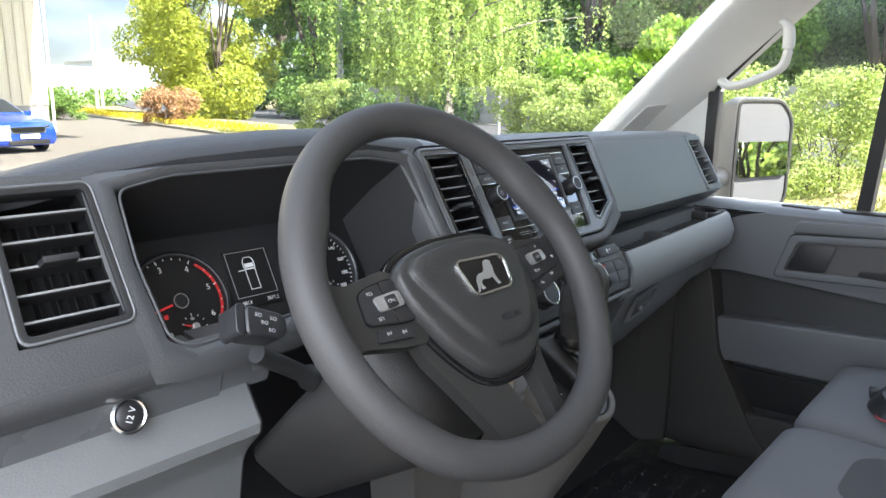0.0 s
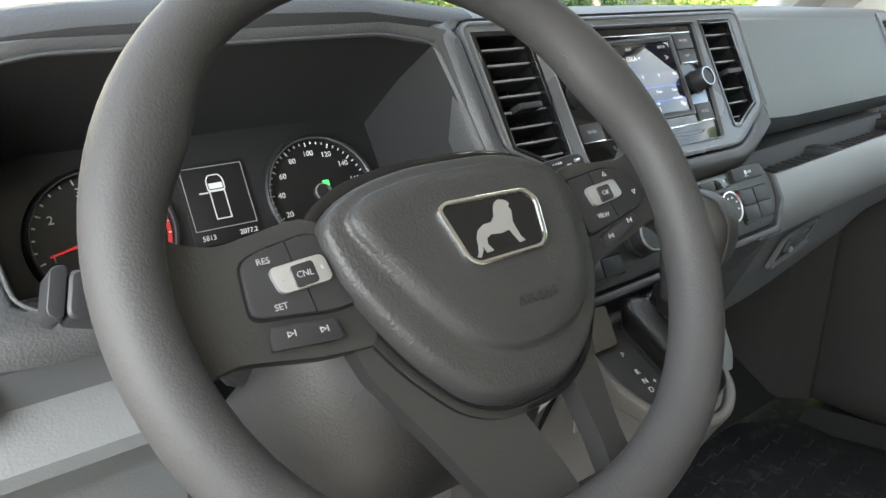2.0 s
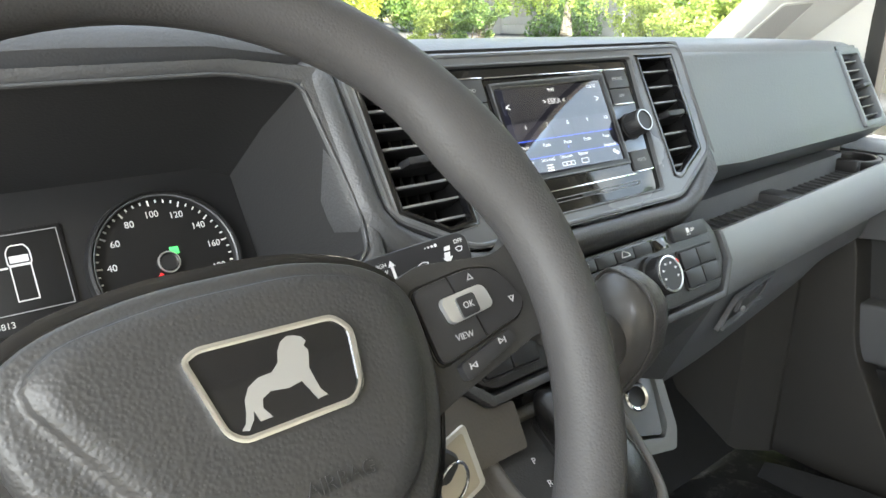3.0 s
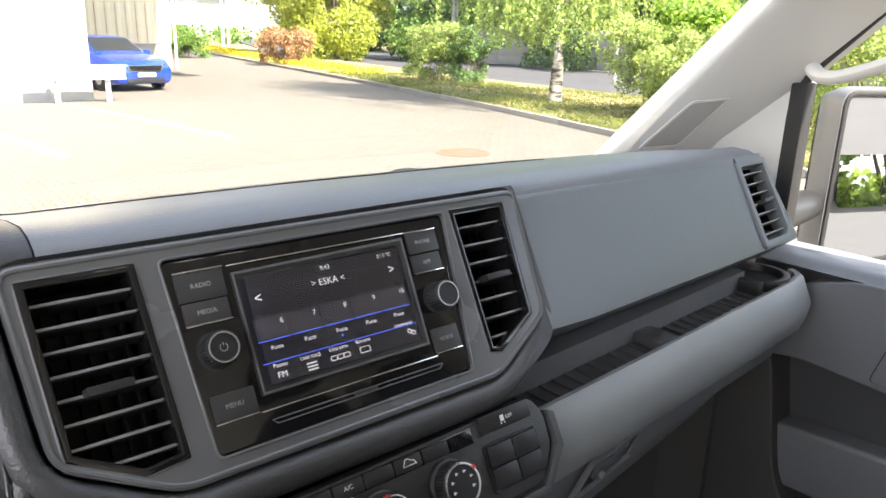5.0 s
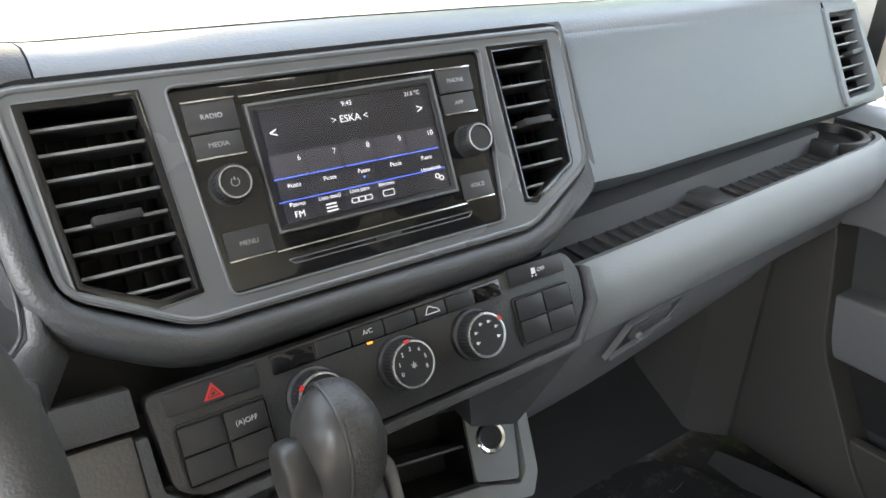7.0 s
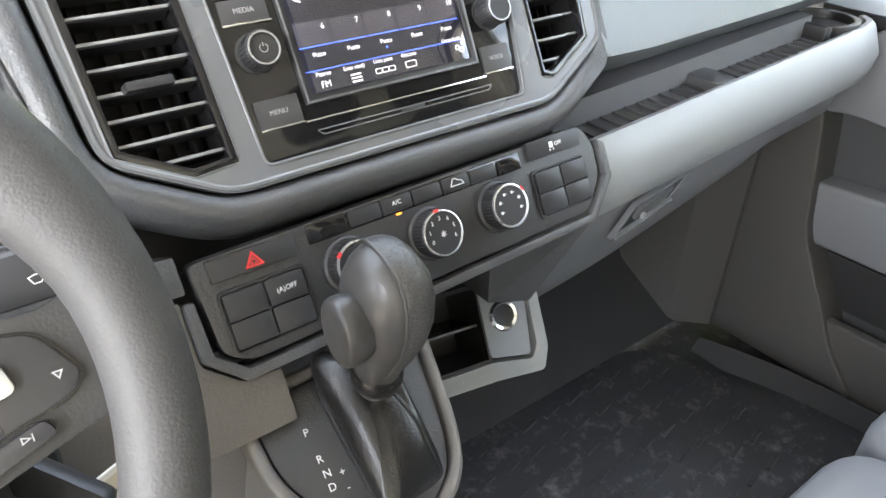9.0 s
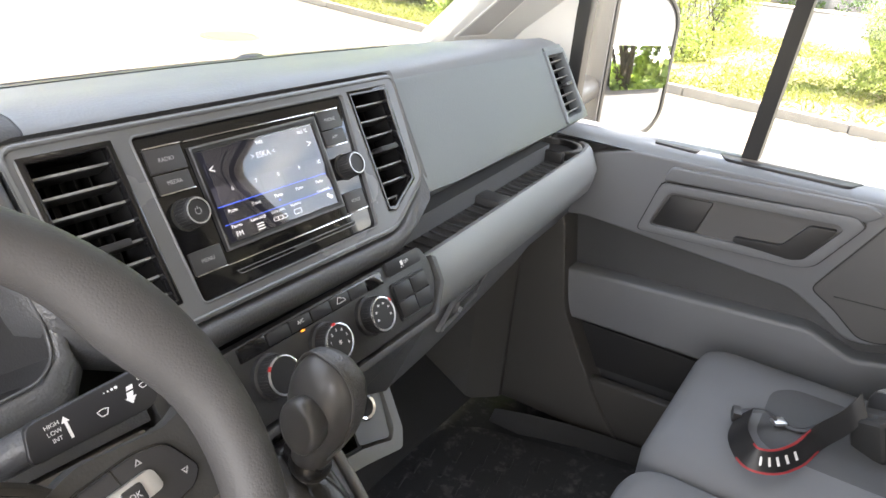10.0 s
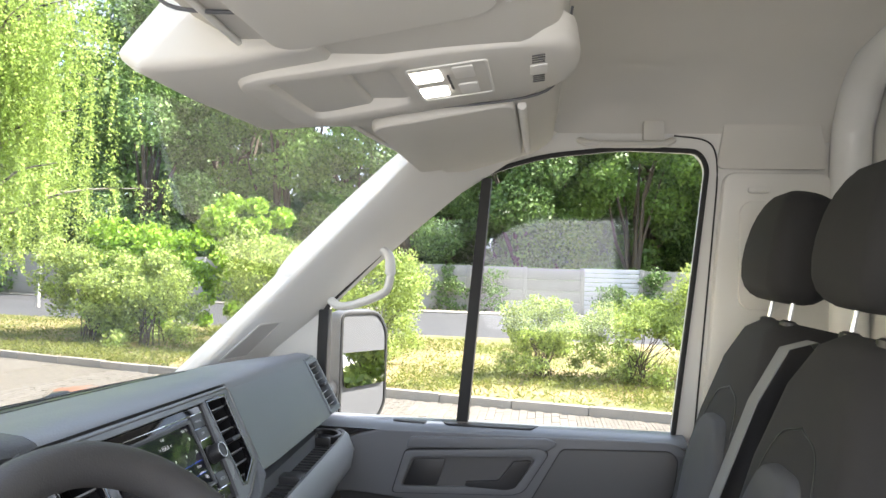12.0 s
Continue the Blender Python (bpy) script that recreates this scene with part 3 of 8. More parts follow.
HZ = ((-0.90, 1.555), (-0.78, 1.566), (-0.70, 1.576), (-0.63, 1.590), (-0.56, 1.598), (-0.42, 1.604), (-0.32, 1.603), (-0.24, 1.592), (-0.18, 1.585), (0.1, 1.583), (0.3, 1.579), (0.6, 1.570), (0.82, 1.562), (0.90, 1.557))
CY = ((-0.90, 0.03), (-0.64, 0.018), (-0.25, 0.018), (0.22, 0.018), (0.82, 0.052), (0.90, 0.070))
BACK = 0.47


def base_y(x):
    return BACK - 0.10 * (x / 0.85) ** 2


# top of the dash, from the windscreen foot to the front roll
top = []
for x in list(np.linspace(-0.875, -0.2, 24)) + list(np.linspace(-0.17, 0.80, 24)) + [0.83, 0.85, 0.862]:
    h, c, b = curve(x, HZ), curve(x, CY), base_y(x)
    e = max(0.0, (x - 0.81)) * 0.6
    h -= e
    top.append([(x, b, 1.488), (x, lerp(b, c, 0.12), 1.508), (x, lerp(b, c, 0.45), lerp(1.50, h, 0.62)), (x, lerp(b, c, 0.78), h - 0.007), (x, c + 0.045, h), (x, c + 0.02, h - 0.002), (x, c + 0.006, h - 0.008), (x, c, h - 0.017), (x, c + 0.004, h - 0.028), (x, c + 0.05, h - 0.04), (x, lerp(b, c, 0.4), 1.47), (x, b, 1.46)])
part("hood", loft(top[:24]), M_HOOD, dash, "dark grained hood over the instruments", smooth=50)
part("top_pad", loft([[(-0.1985, *p[1:]) for p in top[23]]] + top[24:]), M_TOP, dash, smooth=50)
# slot of the demister along the windscreen
part("demister_slot", thick(loft([[(x, base_y(x) - 0.055, 1.516), (x, base_y(x) - 0.085, 1.523)] for x in np.linspace(-0.55, 0.55, 15)], False), 0.005), M_BLACK, dash)
def slot_point(x, f):
    return (x, lerp(base_y(x), curve(x, CY), f), lerp(lerp(1.50, curve(x, HZ), 0.62), curve(x, HZ) - 0.007, (f - 0.45) / 0.33) + 0.0012)


part("air_slot", thick(loft([[slot_point(x, 0.47), slot_point(x, 0.535)] for x in np.linspace(-0.42, 0.50, 24)], False), 0.0008), M_BLACK, dash, "dark demister slot along the dash top")
# hidden core that closes the gaps
part("core", joined(loft([[(x, 0.44, 1.48), (x, 0.14, 1.52), (x, 0.11, 1.42), (x, 0.11, 1.30), (x, 0.20, 1.12), (x, 0.44, 1.05)] for x in (-0.87, -0.24)]),
                    loft([[(x, 0.43, 1.48), (x, 0.12, 1.52), (x, 0.035, 1.40), (x, 0.0, 1.33), (x, 0.10, 1.20), (x, 0.2, 1.12), (x, 0.44, 1.05)] for x in (-0.24, 0.22)]),
                    loft([[(x, 0.36, 1.48), (x, 0.15, 1.50), (x, 0.13, 1.35), (x, 0.09, 1.26), (x, 0.13, 1.15), (x, 0.36, 1.10)] for x in (0.22, 0.86)])), M_BLACK, dash)


def slat_vent(name, m, poly, slats, parent, tab=True, depth=0.045, fins=5, chrome=False):
    """Air vent in the plane of m: dark well, upright fins behind, slats across, one thumb tab."""
    lo, hi = min(p[1] for p in poly), max(p[1] for p in poly)
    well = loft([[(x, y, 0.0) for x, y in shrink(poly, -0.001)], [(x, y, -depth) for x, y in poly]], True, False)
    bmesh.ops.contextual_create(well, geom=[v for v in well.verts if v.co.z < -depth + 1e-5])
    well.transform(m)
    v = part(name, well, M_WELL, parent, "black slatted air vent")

    def span(y):
        xs = []
        for i in range(len(poly)):
            (x0, y0), (x1, y1) = poly[i - 1], poly[i]
            if (y0 - y) * (y1 - y) < 0:
                xs.append(lerp(x0, x1, (y - y0) / (y1 - y0)))
        return min(xs), max(xs)

    x0, x1 = span(lerp(lo, hi, 0.5))
    for k in range(fins):
        x = lerp(x0, x1, (k + 0.7) / (fins + 0.4))
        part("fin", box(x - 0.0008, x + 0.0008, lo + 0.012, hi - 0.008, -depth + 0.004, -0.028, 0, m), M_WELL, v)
    for k in range(slats):
        y = lerp(hi, lo, (k + 0.75) / (slats + 0.35))
        a, b = span(y)
        sl = slab([(-0.018, -0.0011), (-0.001, -0.0017), (0.001, 0), (-0.001, 0.0017), (-0.018, 0.0011)], a + 0.001, b - 0.001, 0.0)
        sl.transform(m @ basis((0, y, -0.004), (0, 0.18, 0.98), (0, 0.98, -0.18), (1, 0, 0)))
        part("slat", sl, M_BLACK, v)
        part("slat_edge", box(a + 0.001, b - 0.001, y - 0.0010, y + 0.0010, -0.0045, -0.0025, 0.0004, m), M_SLAT, v)
        if tab and k == slats // 2:
            t = box(-0.015, 0.015, -0.0032, 0.0032, -0.006, 0.011, 0.0022)
            t.transform(m @ Matrix.Translation(((a + b) / 2, y + 0.001, 0)))
            part("tab", t, M_BUTTON, v)
    return v


# centre stack trim with three openings
TO0 = [(-0.229, 0.033), (0.230, 0.033), (0.222, -0.096), (0.144, -0.139), (-0.147, -0.139), (-0.219, -0.099)]
LV = [(-0.212, 0.017), (-0.146, 0.017), (-0.140, -0.114), (-0.166, -0.116), (-0.206, -0.094)]
RV = [(0.143, 0.017), (0.204, 0.017), (0.199, -0.090), (0.152, -0.114), (0.143, -0.112)]
CI = [(-0.1255, 0.019), (0.1325, 0.019), (0.116, -0.1245), (-0.1175, -0.1245)]


def holed(outer, holes, h0, h1, m=None):
    """A plate with several openings."""
    bm = bmesh.new()
    for poly in [outer] + holes:
        vs = [bm.verts.new((x, y, h1)) for x, y in poly]
        for i in range(len(vs)):
            bm.edges.new((vs[i - 1], vs[i]))
    bmesh.ops.triangle_fill(bm, use_beauty=True, use_dissolve=False, edges=bm.edges[:], normal=(0, 0, 1))
    for e in [e for e in bm.edges if len(e.link_faces) == 1]:
        p, q = e.verts
        r, t = bm.verts.new((q.co.x, q.co.y, h0)), bm.verts.new((p.co.x, p.co.y, h0))
        bm.faces.new((p, q, r, t))
    bmesh.ops.remove_doubles(bm, verts=bm.verts, dist=1e-6)
    if m is not None:
        bm.transform(m)
    return bm


LVH, RVH, CIH = rounded(shrink(LV, -0.003), 0.004, 3), rounded(shrink(RV, -0.003), 0.004, 3), rounded(CI, 0.005, 3)
part("stack_trim", holed(rounded(shrink(TO0, 0.001), 0.014, 4), [LVH, RVH, CIH], -0.012, 0.0042, FACE), M_SATIN, dash, "satin grey frame round the radio and vents", smooth=30)
for q in (LVH, RVH, CIH):
    part("stack_bead", tube([FACE @ Vector((x, y, 0.0038)) for x, y in shrink(q, -0.0010)], 0.0013, 8, closed=True), M_SATIN, dash, smooth=60)
to_path = [FACE @ Vector((x, y, 0.0035)) for x, y in rounded(shrink(TO0, 0.004), 0.012, 4)]
part("stack_rim", tube(to_path, 0.0024, 8, closed=True), M_SATIN, dash)
for p in (LV, RV):
    part("vent_frame", ringed(shrink(p, -0.004), shrink(p, 0.0015), -0.004, 0.0055, 0.0015, FACE), M_PIANO, dash)
slat_vent("air_vent", FACE, LV, 8, dash)
slat_vent("air_vent", FACE, RV, 7, dash)

# grained surround of the stack, rolled outwards
TO = [(-0.229, 0.033), (0.230, 0.033), (0.222, -0.096), (0.144, -0.139), (-0.147, -0.139), (-0.219, -0.099)]
rings = []
for d, w in ((-0.0005, -0.006), (-0.0035, 0.006), (-0.010, 0.011), (-0.018, 0.008), (-0.026, -0.006), (-0.030, -0.03)):
    row = []
    for x, y in shrink(rounded(TO, 0.02, 3), d):
        flush = x > 0.20 and y > -0.115
        row.append((min(x, 0.2325) if flush else x, min(y, 0.0365), min(w, 0.0005) if flush or y > 0.02 else w))
    rings.append(row)
part("stack_surround", loft(rings, True, False, FACE), M_DARK, dash, smooth=60)

# passenger pad
def pad_ring(x, ztop=None, zlow=None):
    h, c = curve(x, HZ) - 0.012 - max(0.0, x - 0.81) * 0.6, curve(x, CY) + 0.001
    cl = curve(x, ((0.2, -0.060), (0.3, -0.053), (0.82, -0.014), (0.9, -0.002)))
    zl = curve(x, ((0.2, 1.445), (0.3, 1.438), (0.8, 1.430), (0.9, 1.428)))
    f = lambda z: lerp(cl, c, (z - zl) / (h - zl))
    a, b = (h if ztop is None else ztop), (zl if zlow is None else zlow)
    r = [(x, f(a) + 0.03, a + (0.004 if ztop is None else 0)), (x, f(a) + 0.004, a), (x, f(a - 0.008), a - 0.008)]
    r += [(x, lerp(f(a - 0.008), f(b + 0.01), k / 4), lerp(a - 0.008, b + 0.01, k / 4)) for k in (1, 2, 3)]
    r += [(x, f(b + 0.01), b + 0.01), (x, f(b) + 0.003, b + 0.002), (x, f(b) + (0.045 if zlow is None else 0.014), b - (0.032 if zlow is None else 0)), (x, f(b) + 0.10, b - (0.036 if zlow is None else 0)), (x, f(a) + 0.11, a - 0.01)]
    return r


part("passenger_pad", joined(loft([pad_ring(x) for x in np.linspace(0.226, 0.722, 14)]), loft([pad_ring(x) for x in (0.806, 0.820, 0.832, 0.842)] + [[(0.852, p[1] + 0.012, lerp(p[2], 1.48, 0.10)) for p in pad_ring(0.842)]]),
                             loft([pad_ring(x, None, 1.5472) for x in (0.722, 0.806)]), loft([pad_ring(x, 1.4425, None) for x in (0.722, 0.806)])), M_PAD, dash, smooth=40)
EV = basis((0.764, 0.0165, 1.4945), (0.997, 0.075, 0), Vector((0, 0.50, 0.866)), Vector((0.065, -0.866, 0.50)))
ep = [(-0.042, 0.060), (0.038, 0.060), (0.042, -0.050), (0.030, -0.060), (-0.042, -0.060)]
part("vent_frame", ringed(rounded(shrink(ep, -0.006), 0.006, 3), rounded(shrink(ep, 0.003), 0.004, 3), -0.02, 0.0035, 0.0025, EV), M_PAD, dash)
slat_vent("air_vent", EV, shrink(ep, 0.003), 7, dash, fins=3)

# open shelf below the pad, its rim, and the light grey front
SH = ((0.176, -0.078), (0.3, -0.070), (0.8, -0.034), (0.85, -0.024), (0.868, 0.0))


def shelf_ring(x):
    y = curve(x, SH)
    back = min(0.14, curve(x, ((0.176, 0.06), (0.3, 0.10), (0.9, 0.15))))
    return [(x, y + 0.010, 1.370), (x, y + 0.012, 1.360), (x, back, 1.363), (x, back, 1.335), (x, y + 0.002, 1.325)]


part("shelf_ledge", loft([[(x, curve(x, SH) + 0.056, 1.389), (x, curve(x, SH) + 0.054, 1.355), (x, curve(x, SH) + 0.12, 1.355), (x, curve(x, SH) + 0.12, 1.392)] for x in np.linspace(0.20, 0.74, 8)]), M_MID, dash, "grey ledge behind the shelf")
part("shelf_floor", loft([shelf_ring(x) for x in np.linspace(0.178, 0.862, 12)]), M_DARK, dash)
for k in range(26):
    x = 0.21 + k * 0.021
    if 0.43 < x < 0.47:
        continue
    y = curve(x, SH)
    part("rib", box(x - 0.0014, x + 0.0014, y + 0.014, y + 0.052, 1.359, 1.3636, 0), M_DARK, dash)
part("divider", box(0.435, 0.475, curve(0.45, SH) + 0.012, curve(0.45, SH) + 0.06, 1.358, 1.373, 0.005), M_DARK, dash)
cupx, cupy = 0.79, curve(0.79, SH) + 0.062
part("cup_holder", joined(ringed([(cupx + 0.052 * math.cos(a), cupy + 0.052 * math.sin(a)) for a in np.linspace(0, 2 * math.pi, 33)[:-1]], [(cupx + 0.042 * math.cos(a), cupy + 0.042 * math.sin(a)) for a in np.linspace(0, 2 * math.pi, 33)[:-1]], 1.354, 1.377, 0.003),
                          lathe([(0.043, 1.374), (0.040, 1.3655), (0.0, 1.365)], 32, Matrix.Translation((cupx, cupy, 0)))), M_BLACK, dash)
part("divider", box(0.72, 0.736, cupy - 0.045, cupy + 0.05, 1.358, 1.382, 0.004), M_BLACK, dash)


def grey_ring(x):
    y = curve(x, SH)
    s = curve(x, ((0.176, 0.0), (0.8, 0.0), (0.868, 0.6)))
    return [(x, y + 0.012, 1.371), (x, y + 0.004, 1.3735), (x, y - 0.004, 1.368), (x, y - 0.020, 1.330 + s * 0.01), (x, y - 0.016, 1.300 + s * 0.02), (x, y + 0.006, 1.283 + s * 0.03), (x, y + 0.03, 1.29), (x, y + 0.02, 1.33)]


part("grey_trim", loft([grey_ring(x) for x in [0.178, 0.182] + list(np.linspace(0.2, 0.84, 16)) + [0.855, 0.866]]), M_GREY, dash, "light grey grained trim band", smooth=50)


def glove_ring(x, drop=0.0):
    y = curve(x, SH)
    zb = curve(x, ((0.15, 1.165), (0.3, 1.17), (0.6, 1.20), (0.868, 1.26)))
    return [(x, y + 0.008, 1.288), (x, y + 0.012, 1.275), (x, y + 0.020, 1.24), (x, y + 0.034, zb + 0.012), (x, y + 0.046, zb), (x, y + 0.16, zb - 0.02), (x, y + 0.12, 1.28)]


part("glovebox", loft([glove_ring(x) for x in np.linspace(0.165, 0.862, 14)]), M_MID, dash, "grey glovebox lid", smooth=50)
GL = basis((0.335, curve(0.335, SH) + 0.008, 1.257), (0.997, 0.07, 0), Vector((0, -0.20, 0.98)), Vector((0.07, -0.978, -0.19)))
LAT = rounded([(-0.064, -0.029), (0.032, -0.016), (0.066, 0.026), (-0.036, 0.014)], 0.004, 2)
latch = part("latch", ringed(LAT, shrink(LAT, 0.004), -0.004, 0.0030, 0.001, GL), M_MID, dash, "glovebox latch recess")
part("latch_well", slab(shrink(LAT, 0.003), -0.003, 0.0012, 0, GL), M_TUNNEL, latch)
part("latch_handle", slab(rounded([(-0.034, -0.009), (0.018, -0.002), (0.030, 0.018), (-0.028, 0.010)], 0.003, 2), -0.002, 0.006, 0.002, GL), M_DARK, latch)
part("latch_lip", slab(rounded([(-0.060, -0.027), (0.032, -0.0145), (0.040, -0.006), (0.020, -0.006), (-0.010, -0.015), (-0.056, -0.022)], 0.002, 2), -0.002, 0.0065, 0.002, GL), M_MID, latch)
part("lock", lathe([(0.0042, 0), (0.0042, 0.009), (0.003, 0.0095), (0, 0.0095)], 16, GL @ Matrix.Translation((-0.022, -0.004, 0))), M_SILVER, latch)

# driver's end of the dash with its vent
DV = [(-0.736, 0.017), (-0.660, 0.017), (-0.656, -0.104), (-0.738, -0.106)]
part("left_panel", ringed([(-0.87, 0.034), (-0.646, 0.034), (-0.646, -0.150), (-0.87, -0.153)], shrink(DV, -0.007), -0.02, 0.002, 0.004, FACE), M_DARK, dash)
part("left_roll", loft([[(x, -0.140, 0.0018), (x, -0.150, 0.0016), (x, -0.158, -0.001), (x, -0.165, -0.008), (x, -0.169, -0.018), (x, -0.171, -0.045), (x, -0.140, -0.05)] for x in (-0.87, -0.75, -0.66, -0.62, -0.57, -0.53)], m=FACE), M_DARK, dash, "dark grained roll under the driver's vent", smooth=70)
part("vent_frame", ringed(shrink(rounded(DV, 0.006), -0.008), shrink(rounded(DV, 0.006), 0.001), -0.012, 0.0050, 0.002, FACE), M_BLACK, dash)
part("vent_bead", tube([FACE @ Vector((x, y, 0.0046)) for x, y in rounded(shrink(DV, -0.006), 0.010, 4)], 0.0014, 8, closed=True), M_SATIN, dash, smooth=60)
slat_vent("air_vent", FACE, DV, 5, dash, fins=5)

# instrument binnacle: rim, tunnel
OPEN = [(-0.631, 0.0125), (-0.575, 0.023), (-0.312, 0.025), (-0.257, 0.014), (-0.240, -0.09), (-0.243, -0.116), (-0.257, -0.128), (-0.607, -0.146), (-0.626, -0.134), (-0.634, -0.06)]
CLUS = [(-0.622, -0.012), (-0.585, -0.002), (-0.300, -0.002), (-0.276, -0.012), (-0.272, -0.10), (-0.275, -0.122), (-0.287, -0.132), (-0.585, -0.142), (-0.612, -0.132), (-0.620, -0.06)]
OUTR = [(-0.662, 0.030), (-0.58, 0.040), (-0.30, 0.042), (-0.232, 0.034), (-0.224, -0.09), (-0.222, -0.135), (-0.245, -0.170), (-0.60, -0.176), (-0.650, -0.170), (-0.662, -0.06)]
MIDR = [tuple((Vector(a) * 0.45 + Vector(b) * 0.55)) for a, b in zip(OPEN, OUTR)]
part("binnacle_rim", loft([[(x, y, 0.001 if x < -0.64 else -0.012) for x, y in OUTR], [(x, y, 0.005) for x, y in MIDR], [(x, y, 0.003) for x, y in shrink(OPEN, -0.003)], [(x, y, -0.004) for x, y in OPEN]], True, False, FACE), M_DARK, dash, smooth=60)
part("binnacle_tunnel", loft([[(x, y, -0.003) for x, y in OPEN], [(lerp(a[0], b[0], 0.5), lerp(a[1], b[1], 0.35), -0.06) for a, b in zip(OPEN, CLUS)], [(x, y, -0.125) for x, y in CLUS]], True, False, FACE), M_TUNNEL, dash, smooth=30)


part("opening_bead", tube([FACE @ Vector((x, y, 0.0022)) for x, y in rounded(OPEN, 0.012, 4)], 0.0014, 8, closed=True), M_DARK, dash, "satin bead round the opening")
# strip with the power socket, and the light grey knee panel
part("socket_strip", loft([[(x, 0.03, 1.395), (x, -0.045, 1.388), (x, -0.052, 1.384), (x, -0.038, 1.345), (x, 0.02, 1.34)] for x in (-0.87, -0.565)]), M_SATIN, dash, smooth=30)
part("strip_end", loft([[(x, 0.03, 1.398), (x, -0.043, 1.390), (x, -0.049, 1.385), (x, -0.035, 1.345), (x, 0.02, 1.34)] for x in (-0.562, -0.505)]), M_SATIN, dash, smooth=30)
sock = part("socket_ring", lathe([(0.0165, -0.004), (0.0165, 0.004), (0.0145, 0.0055), (0.0125, 0.004), (0.0125, 0.0)], 32, basis((-0.664, -0.053, 1.363), (1, 0, 0), (0, 0.32, 0.95), (0, -0.95, 0.32))), M_CHROME, dash, "chrome ring of the 12 V socket")
SK = basis((-0.664, -0.053, 1.363), (1, 0, 0), (0, 0.32, 0.95), (0, -0.95, 0.32))
part("socket_cap", lathe([(0.0125, 0), (0.0122, 0.005), (0.010, 0.0065), (0, 0.0068)], 24, SK), M_BUTTON, sock)
part("socket_lettering", words("12 V", 0.0085, SK @ Matrix.Translation((0, 0, 0.0068)) @ pose(0, 0, 0, 0, 0, 62), 0.0003), M_WHITE_INK, sock)


def knee(x):
    return [(x, 0.02, 1.352), (x, -0.026, 1.3575), (x, -0.034, 1.354), (x, -0.060, 1.312), (x, -0.058, 1.300), (x, -0.030, 1.270), (x, -0.022, 1.255), (x, -0.004, 1.17), (x, 0.05, 1.05), (x, 0.14, 1.05), (x, 0.08, 1.30)]


kn = [knee(x) for x in (-0.90, -0.75, -0.62, -0.545, -0.532)]
kn.append([(-0.527, p[1] + 0.004, lerp(p[2], 1.22, 0.02)) for p in knee(-0.526)])
part("knee_panel", loft(kn), M_KNEE, dash, "light grey knee panel", smooth=30)
# small black dome at the windscreen foot
part("nozzle_cover", loft([[(0.40 + dx * s, 0.425 + dy * s, z) for dx, dy in rrect(0.06, 0.03, 0.012)] for s, z in ((1.15, 1.495), (1.0, 1.508), (0.6, 1.514))]), M_BLACK, dash)

# ---- radio ----
radio = rootof("car_radio", "gloss black car radio with a lit touch screen", "car radio", at=(0, -0.05, 1.50))
part("faceplate", slab(rounded(CI, 0.006), -0.010, 0.0005, 0.001, FACE), M_PIANO, radio)
SC = [(-0.0775, 0.002), (0.0805, 0.004), (0.0785, -0.0925), (-0.0765, -0.0925)]
part("screen_frame", ringed(SC, shrink(SC, 0.006), -0.002, 0.0040, 0.0006, FACE), M_BLACK, radio)
part("screen_bezel", ringed(shrink(SC, 0.0006), shrink(SC, 0.0024), 0.0034, 0.0046, 0.0004, FACE), M_SATIN, radio)
GLASS = FACE @ pose(0, -0.045, 0.0064, 0.2, 3.0, 0) @ Matrix.Translation((0, 0.045, 0))
gs = shrink(SC, 0.0062)
faced(part("screen_glass", loft([[(gs[3][0], gs[3][1], 0), (gs[2][0], gs[2][1], 0)], [(gs[0][0], gs[0][1], 0), (gs[1][0], gs[1][1], 0)]], False, m=GLASS), M_SCRGLASS, radio, "clear glass over the screen", 0), (0, -0.88, 0.48))
scr = part("screen", slab(shrink(SC, 0.006), -0.002, 0.0012, 0, FACE), M_SCREEN, radio, "lit radio touch screen")
M_TILE = glow("screen_tile", (0.040, 0.040, 0.055), 0.035)
M_TEXT = glow("screen_text", (0.85, 0.88, 0.95), 0.035)
M_BLUE = glow("screen_blue", (0.05, 0.12, 0.75), 0.10)
M_SCRBG = glow("screen_glow", (0.010, 0.011, 0.020), 0.03)


def on_screen(u, v, w=0.0016):
    """Place on the screen: u, v from 0 to 1, from the top left."""
    x0, x1, y0, y1 = -0.0712, 0.0735, -0.0035, -0.0868
    return FACE @ Matrix.Translation((lerp(x0, x1, u), lerp(y0, y1, v), w))


def screen_bar(name, u0, u1, v0, v1, material, w=0.0014):
    x0, x1, y0, y1 = -0.0712, 0.0735, -0.0035, -0.0868
    return part(name, box(lerp(x0, x1, u0), lerp(x0, x1, u1), lerp(y0, y1, v1), lerp(y0, y1, v0), 0.0010, w, 0, FACE), material, scr, smooth=0)


screen_bar("screen_ground", 0, 1, 0, 1, M_SCRBG, 0.0013)
for k in range(5):
    screen_bar("tile", 0.015 + 0.195 * k, 0.20 + 0.195 * k, 0.40, 0.60, M_TILE, 0.0014)
    screen_bar("line", 0.015 + 0.195 * k, 0.20 + 0.195 * k, 0.605, 0.612, M_BLUE)
    part("screen_lettering", words(str(6 + k), 0.0058, on_screen(0.17 + 0.195 * k, 0.455), 0.0001), M_TEXT, scr, smooth=0)
    part("screen_lettering", words("Puste", 0.0047, on_screen(0.11 + 0.195 * k, 0.68), 0.0001), M_TEXT, scr, smooth=0)
screen_bar("line", 0.01, 0.99, 0.805, 0.811, M_BLUE)
